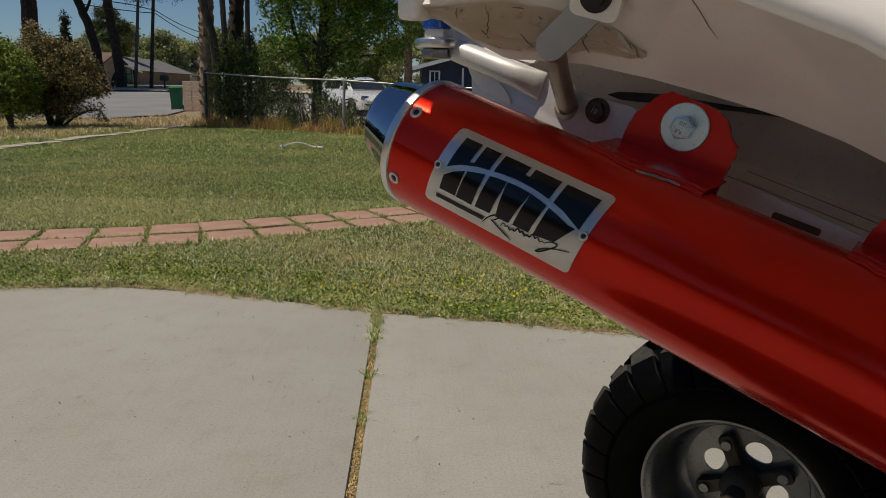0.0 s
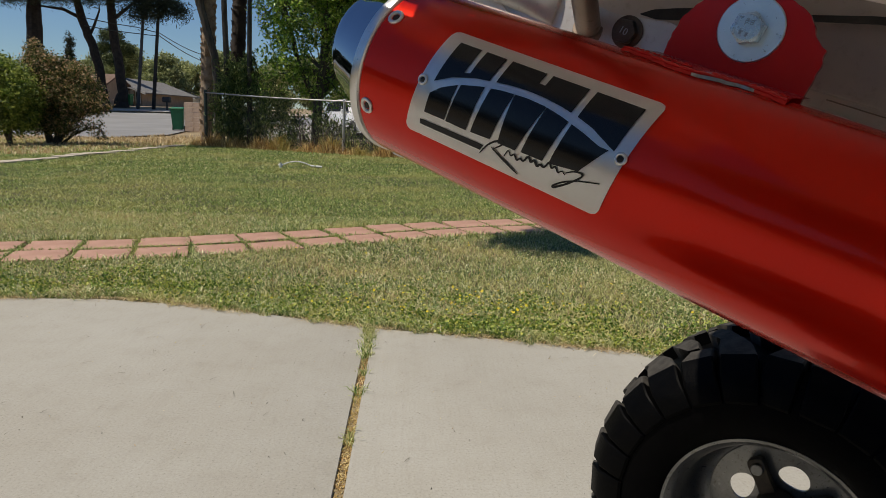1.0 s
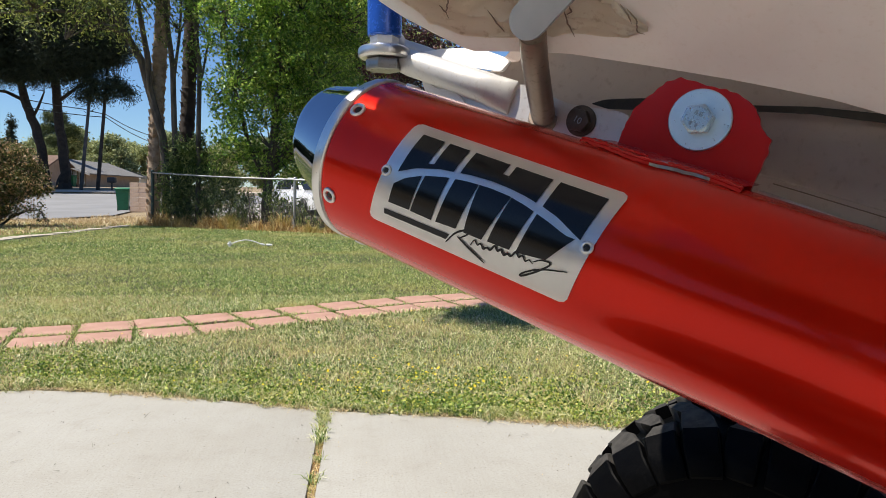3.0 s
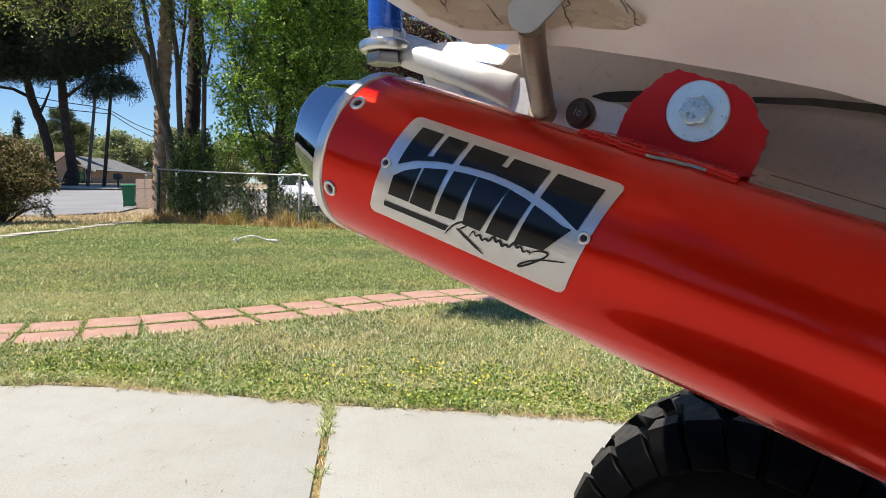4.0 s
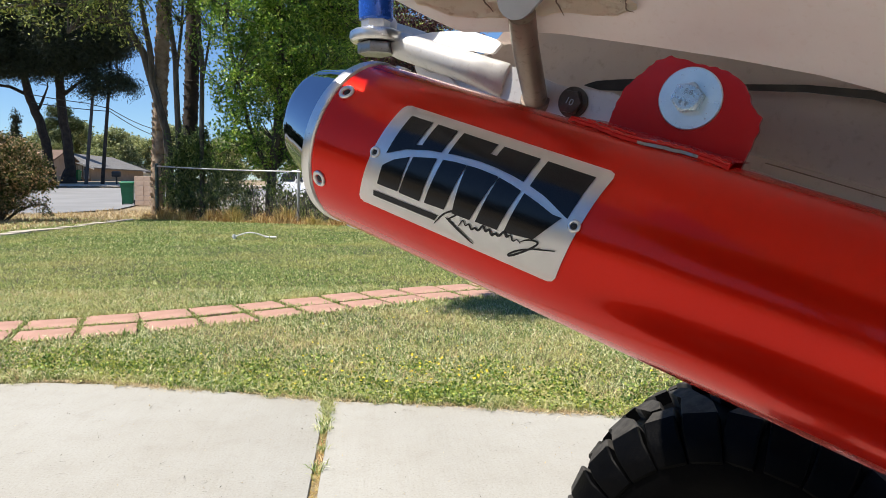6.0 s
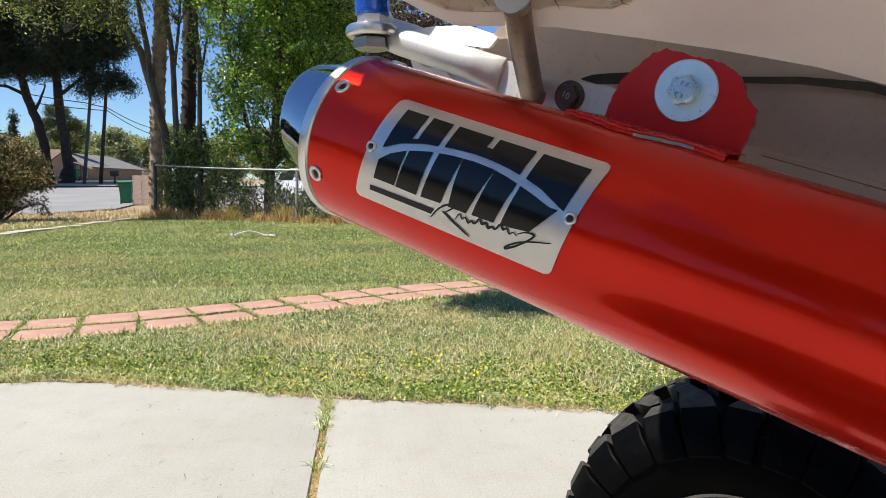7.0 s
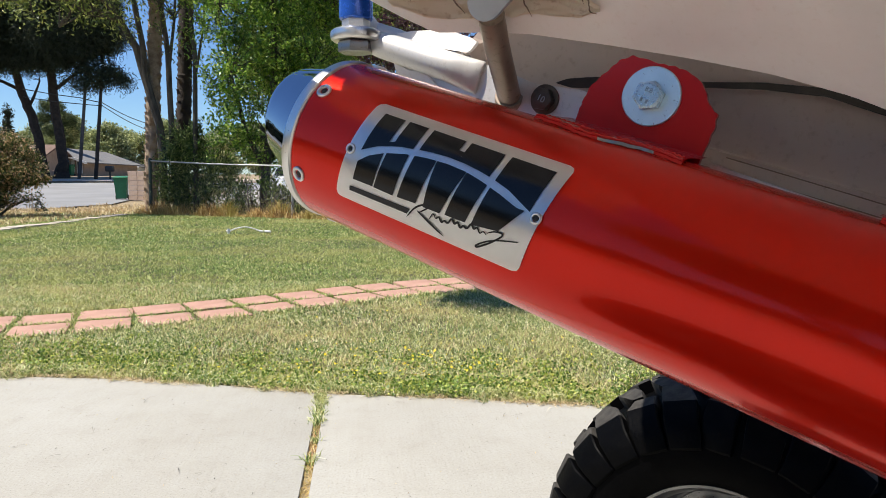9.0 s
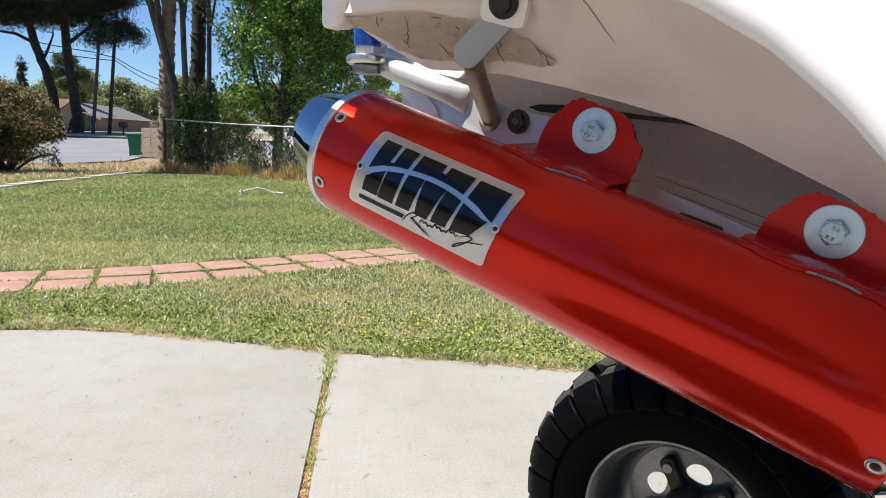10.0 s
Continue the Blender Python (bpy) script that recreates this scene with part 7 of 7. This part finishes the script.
# ---------------------------------------------------------------- houses
def ridge_house(name, label, x0, x1, y0, y1, z0, eave, ridge_x, ridge_z, wall_mat, roof_mat, over=0.5):
    """A gable faces the street: its ridge runs away from it."""
    t = tagged(empty(name, ((x0 + x1) / 2, y0, z0)), label, "house")
    bm = bmesh.new()
    fr = [(x0, eave), (x0, z0), (x1, z0), (x1, eave), (ridge_x, ridge_z - 0.06)]
    a = [bm.verts.new((x, y0, z)) for x, z in fr]
    b = [bm.verts.new((x, y1, z)) for x, z in fr]
    bm.faces.new(a)
    bm.faces.new(b[::-1])
    for k in range(5):
        bm.faces.new((a[k], a[(k + 1) % 5], b[(k + 1) % 5], b[k]))
    part("wall", bm, wall_mat, t, smooth=False)
    for xe, ze in ((x0, eave), (x1, eave)):
        sx = (xe - ridge_x) / abs(xe - ridge_x)
        slope = (ridge_z - ze) / abs(xe - ridge_x)
        xo, zo = xe + sx * over, ze - slope * over
        for nm, mt, dy, th, lift in (("roof", roof_mat, 0.0, 0.10, 0.0), ("fascia", WHITEPAINT, -0.05, 0.22, -0.10)):
            bm = bmesh.new()
            ya, yb = (y0 - over, y1 + over) if nm == "roof" else (y0 - over - 0.05, y0 - over)
            lo = [bm.verts.new(v) for v in ((ridge_x, ya, ridge_z + lift), (xo, ya, zo + lift), (xo, yb, zo + lift), (ridge_x, yb, ridge_z + lift))]
            hi = [bm.verts.new(v.co + Vector((0, 0, th))) for v in lo]
            bm.faces.new(lo[::-1])
            bm.faces.new(hi)
            for k in range(4):
                bm.faces.new((lo[k], lo[(k + 1) % 4], hi[(k + 1) % 4], hi[k]))
            part(nm, bm, mt, t, smooth=False)
    return t


def opening(t, name, x, z, w, h, y, mat, frame_mat, panes=1):
    bm = bmesh.new()
    box(bm, Matrix.Translation((x, y - 0.05, z)), (w + 0.16, 0.08, h + 0.16), 0.01)
    fr = part(name, bm, frame_mat, t)
    for k in range(panes):
        bm = bmesh.new()
        box(bm, Matrix.Translation((x + w * ((k + 0.5) / panes - 0.5), y - 0.10, z)), (w / panes - 0.05, 0.04, h), 0.005)
        part("pane" if name == "window" else "door_panel", bm, mat, fr)


def long_house(name, label, x0, x1, y0, y1, z0, eave, ridge_z, wall_mat, roof_mat, over=0.4):
    """The ridge runs along the street; the gables stand at the ends."""
    t = tagged(empty(name, ((x0 + x1) / 2, y0, z0)), label, "house")
    ym = (y0 + y1) / 2
    bm = bmesh.new()
    ends = [[bm.verts.new((x, y, z)) for y, z in ((y0, z0), (y1, z0), (y1, eave), (ym, ridge_z - 0.08), (y0, eave))] for x in (x0, x1)]
    bm.faces.new(ends[0])
    bm.faces.new(ends[1][::-1])
    for k in range(5):
        bm.faces.new((ends[0][k], ends[0][(k + 1) % 5], ends[1][(k + 1) % 5], ends[1][k]))
    part("wall", bm, wall_mat, t, smooth=False)
    slope = (ridge_z - eave) / (ym - y0)
    for sg in (-1, 1):
        ye, ze = (y0 - over, eave - slope * over) if sg < 0 else (y1 + over, eave - slope * over)
        bm = bmesh.new()
        lo = [bm.verts.new(v) for v in ((x0 - over, ye, ze), (x1 + over, ye, ze), (x1 + over, ym, ridge_z), (x0 - over, ym, ridge_z))]
        hi = [bm.verts.new(v.co + Vector((0, 0, 0.12))) for v in lo]
        bm.faces.new(lo[::-1])
        bm.faces.new(hi)
        for k in range(4):
            bm.faces.new((lo[k], lo[(k + 1) % 4], hi[(k + 1) % 4], hi[k]))
        part("roof", bm, roof_mat, t, smooth=False)
    bm = bmesh.new()
    box(bm, Matrix.Translation(((x0 + x1) / 2, y0 - over - 0.03, eave - slope * over + 0.02)), (x1 - x0 + 2 * over, 0.05, 0.18))
    part("fascia", bm, roof_mat, t, smooth=False)
    return t


h = ridge_house("ranch_house", "tan ranch house with a low roof and white fascia", -34.3, -24.3, 62, 76, 0.9, 2.26, -27.6, 3.50, STUCCO, ROOFGREY, 0.5)
opening(h, "garage_door", -27.0, 1.85, 1.1, 0.95, 62, WHITEPAINT, WHITEPAINT, 4)
opening(h, "window", -25.8, 2.0, 0.5, 0.6, 62, CARGLASS, WHITEPAINT, 2)
opening(h, "window", -25.2, 1.85, 0.16, 0.85, 62, WHITEPAINT, WHITEPAINT, 1)
opening(h, "door", -24.65, 1.75, 0.3, 0.95, 62, BLACKTRIM, WHITEPAINT, 1)
h = long_house("brown_house", "small house with a brown shingle roof", -30.6, -25.3, 57, 61, 0.9, 2.72, 3.45, STUCCO, ROOF, 0.35)
opening(h, "window", -26.3, 2.05, 0.5, 0.95, 57, WHITEPAINT, WHITEPAINT, 2)
opening(h, "door", -25.5, 1.95, 0.2, 0.95, 57, WHITEPAINT, WHITEPAINT, 1)
h = ridge_house("grey_house", "plain pale house at the end of the row", -28.6, -25.6, 80, 85, 1.0, 2.2, -27.1, 2.9, WHITEPAINT, ROOFGREY, 0.4)
h = ridge_house("blue_house", "dark blue house with white trim beyond the parked car", 0.7, 9.5, 41, 50, 0.3, 2.3, 3.6, 3.1, NAVY, ROOFGREY, 0.7)
opening(h, "window", 1.5, 1.5, 0.5, 1.0, 41, CARGLASS, WHITEPAINT, 2)
bm = bmesh.new()
box(bm, Matrix.Translation((3.2, 40.8, 1.3)), (0.12, 0.12, 1.9), 0.01)
part("porch_post", bm, WHITEPAINT, h)

# green bin and mailbox by the far houses
wheelie_bin((-25.0, 60.9, 0.98), radians(-10), BINGREEN)
bm = bmesh.new()
box(bm, Matrix.Translation((-16.75, 46.9, 1.0)), (0.09, 0.09, 1.2), 0.01)
box(bm, Matrix.Translation((-16.75, 46.9, 1.42)), (0.5, 0.5, 0.38), 0.08)
tagged(part("mailbox", bm, BLACKTRIM), "black mailbox on a post beyond the street", "mailbox")


# ---------------------------------------------------------------- parked car
def loft(bm, m, sections):
    """Cross sections (x, [(y, z), ...]) along the car."""
    rings = [[bm.verts.new(m @ Vector((x, y, z))) for y, z in pts] for x, pts in sections]
    n = len(rings[0])
    for p, q in zip(rings, rings[1:]):
        for k in range(n):
            bm.faces.new((p[k], p[(k + 1) % n], q[(k + 1) % n], q[k]))
    disc_caps(bm, rings)


def parked_car(at, head):
    t = tagged(empty("parked_car", at), "white compact car parked on the concrete apron", "car")
    m = Matrix.Translation(at) @ Matrix.Rotation(head, 4, "Z")

    def belt(w, z0, z1):
        return [(-w * 0.96, z0), (-w, z0 + 0.12), (-w, z1 - 0.16), (-w * 0.94, z1), (w * 0.94, z1), (w, z1 - 0.16), (w, z0 + 0.12), (w * 0.96, z0)]
    bm = bmesh.new()
    loft(bm, m, [(-2.10, belt(0.70, 0.42, 0.82)), (-2.0, belt(0.80, 0.26, 0.95)), (-1.2, belt(0.86, 0.20, 0.96)), (0.6, belt(0.86, 0.20, 0.95)), (1.15, belt(0.86, 0.20, 0.93)), (1.75, belt(0.82, 0.22, 0.80)), (2.05, belt(0.72, 0.26, 0.66)), (2.14, belt(0.60, 0.34, 0.56))])
    part("body", bm, CARPAINT, t)

    def cab(w0, w1, z1):
        return [(-w0, 0.90), (-w1, z1 - 0.06), (-w1 * 0.9, z1), (w1 * 0.9, z1), (w1, z1 - 0.06), (w0, 0.90)]
    bm = bmesh.new()
    loft(bm, m, [(-2.02, cab(0.76, 0.70, 0.98)), (-1.75, cab(0.79, 0.64, 1.38)), (-1.0, cab(0.80, 0.63, 1.47)), (0.0, cab(0.80, 0.63, 1.45)), (0.38, cab(0.80, 0.62, 1.36)), (1.12, cab(0.78, 0.74, 0.97))])
    part("cabin", bm, CARPAINT, t)
    bm = bmesh.new()                                              # windscreen
    q = [(0.44, -0.60, 1.335), (1.10, -0.72, 1.00), (1.10, 0.72, 1.00), (0.44, 0.60, 1.335)]
    nrm = Vector((0.45, 0, 0.9)) * 0.014
    a = [bm.verts.new(m @ (Vector(p) + nrm)) for p in q]
    b = [bm.verts.new(m @ (Vector(p) - nrm)) for p in q]
    bm.faces.new(a)
    bm.faces.new(b[::-1])
    for k in range(4):
        bm.faces.new((a[k], a[(k + 1) % 4], b[(k + 1) % 4], b[k]))
    part("windscreen", bm, CARGLASS, t, smooth=False)
    for sd in (-1, 1):
        for q in ([(-0.02, 1.00), (0.72, 1.00), (0.32, 1.30), (-0.02, 1.37)], [(-1.0, 1.00), (-0.10, 1.00), (-0.10, 1.38), (-0.95, 1.38)], [(-1.65, 1.02), (-1.08, 1.00), (-1.04, 1.37), (-1.55, 1.30)]):
            bm = bmesh.new()
            vs = [[bm.verts.new(m @ Vector((x, sd * (0.80 - (z - 0.90) * 0.30 + o), z))) for x, z in q] for o in (0.012, -0.02)]
            bm.faces.new(vs[0])
            bm.faces.new(vs[1][::-1])
            for k in range(4):
                bm.faces.new((vs[0][k], vs[0][(k + 1) % 4], vs[1][(k + 1) % 4], vs[1][k]))
            part("side_window", bm, CARGLASS, t, smooth=False)
        bm = bmesh.new()
        box(bm, m @ Matrix.Translation((0.62, sd * 0.93, 1.02)), (0.12, 0.20, 0.14), 0.04, 3)
        part("mirror", bm, CARPAINT, t)
        bm = bmesh.new()
        box(bm, m @ Matrix.Translation((1.93, sd * 0.58, 0.67)) @ Matrix.Rotation(sd * -0.45, 4, "Z") @ Matrix.Rotation(0.35, 4, "Y"), (0.14, 0.36, 0.15), 0.04, 3)
        part("headlight", bm, CHROME, t, "clear headlight")
        for x in (-1.32, 1.30):
            wm = m @ Matrix.Translation((x, sd * 0.78, 0.31)) @ Matrix.Rotation(radians(90) * -sd, 4, "X")
            bm = bmesh.new()
            lathe(bm, [(0.19, -0.09), (0.29, -0.10), (0.315, -0.07), (0.32, 0.0), (0.315, 0.07), (0.29, 0.10), (0.20, 0.095)], wm, 32)
            w = part("wheel", bm, BLACKTRIM, t, "black tyre")
            bm = bmesh.new()
            r = lathe(bm, [(0.205, 0.08), (0.20, 0.10), (0.18, 0.085), (0.06, 0.095), (0.0, 0.10)], wm, 20)
            part("rim", bm, STEEL, w, "silver rim")
            bm = bmesh.new()
            lathe(bm, [(0.335, 0.02), (0.365, 0.088), (0.345, 0.098), (0.325, 0.085)], wm, 32)
            part("wheel_arch", bm, BLACKTRIM, t, "dark wheel arch")
    bm = bmesh.new()
    box(bm, m @ Matrix.Translation((2.11, 0, 0.40)), (0.10, 0.95, 0.15), 0.03)
    part("grille", bm, BLACKTRIM, t, "dark lower grille")
    bm = bmesh.new()
    box(bm, m @ Matrix.Translation((2.10, 0, 0.60)), (0.08, 0.60, 0.07), 0.02)
    part("upper_grille", bm, BLACKTRIM, t, "dark upper grille")
    bm = bmesh.new()
    box(bm, m @ Matrix.Translation((2.165, 0, 0.50)), (0.02, 0.34, 0.10), 0.004)
    part("plate_holder", bm, WHITEPIPE, t, "blank pale plate")


parked_car((-2.0, 26.6, -0.09), math.atan2(-0.88, 0.475))
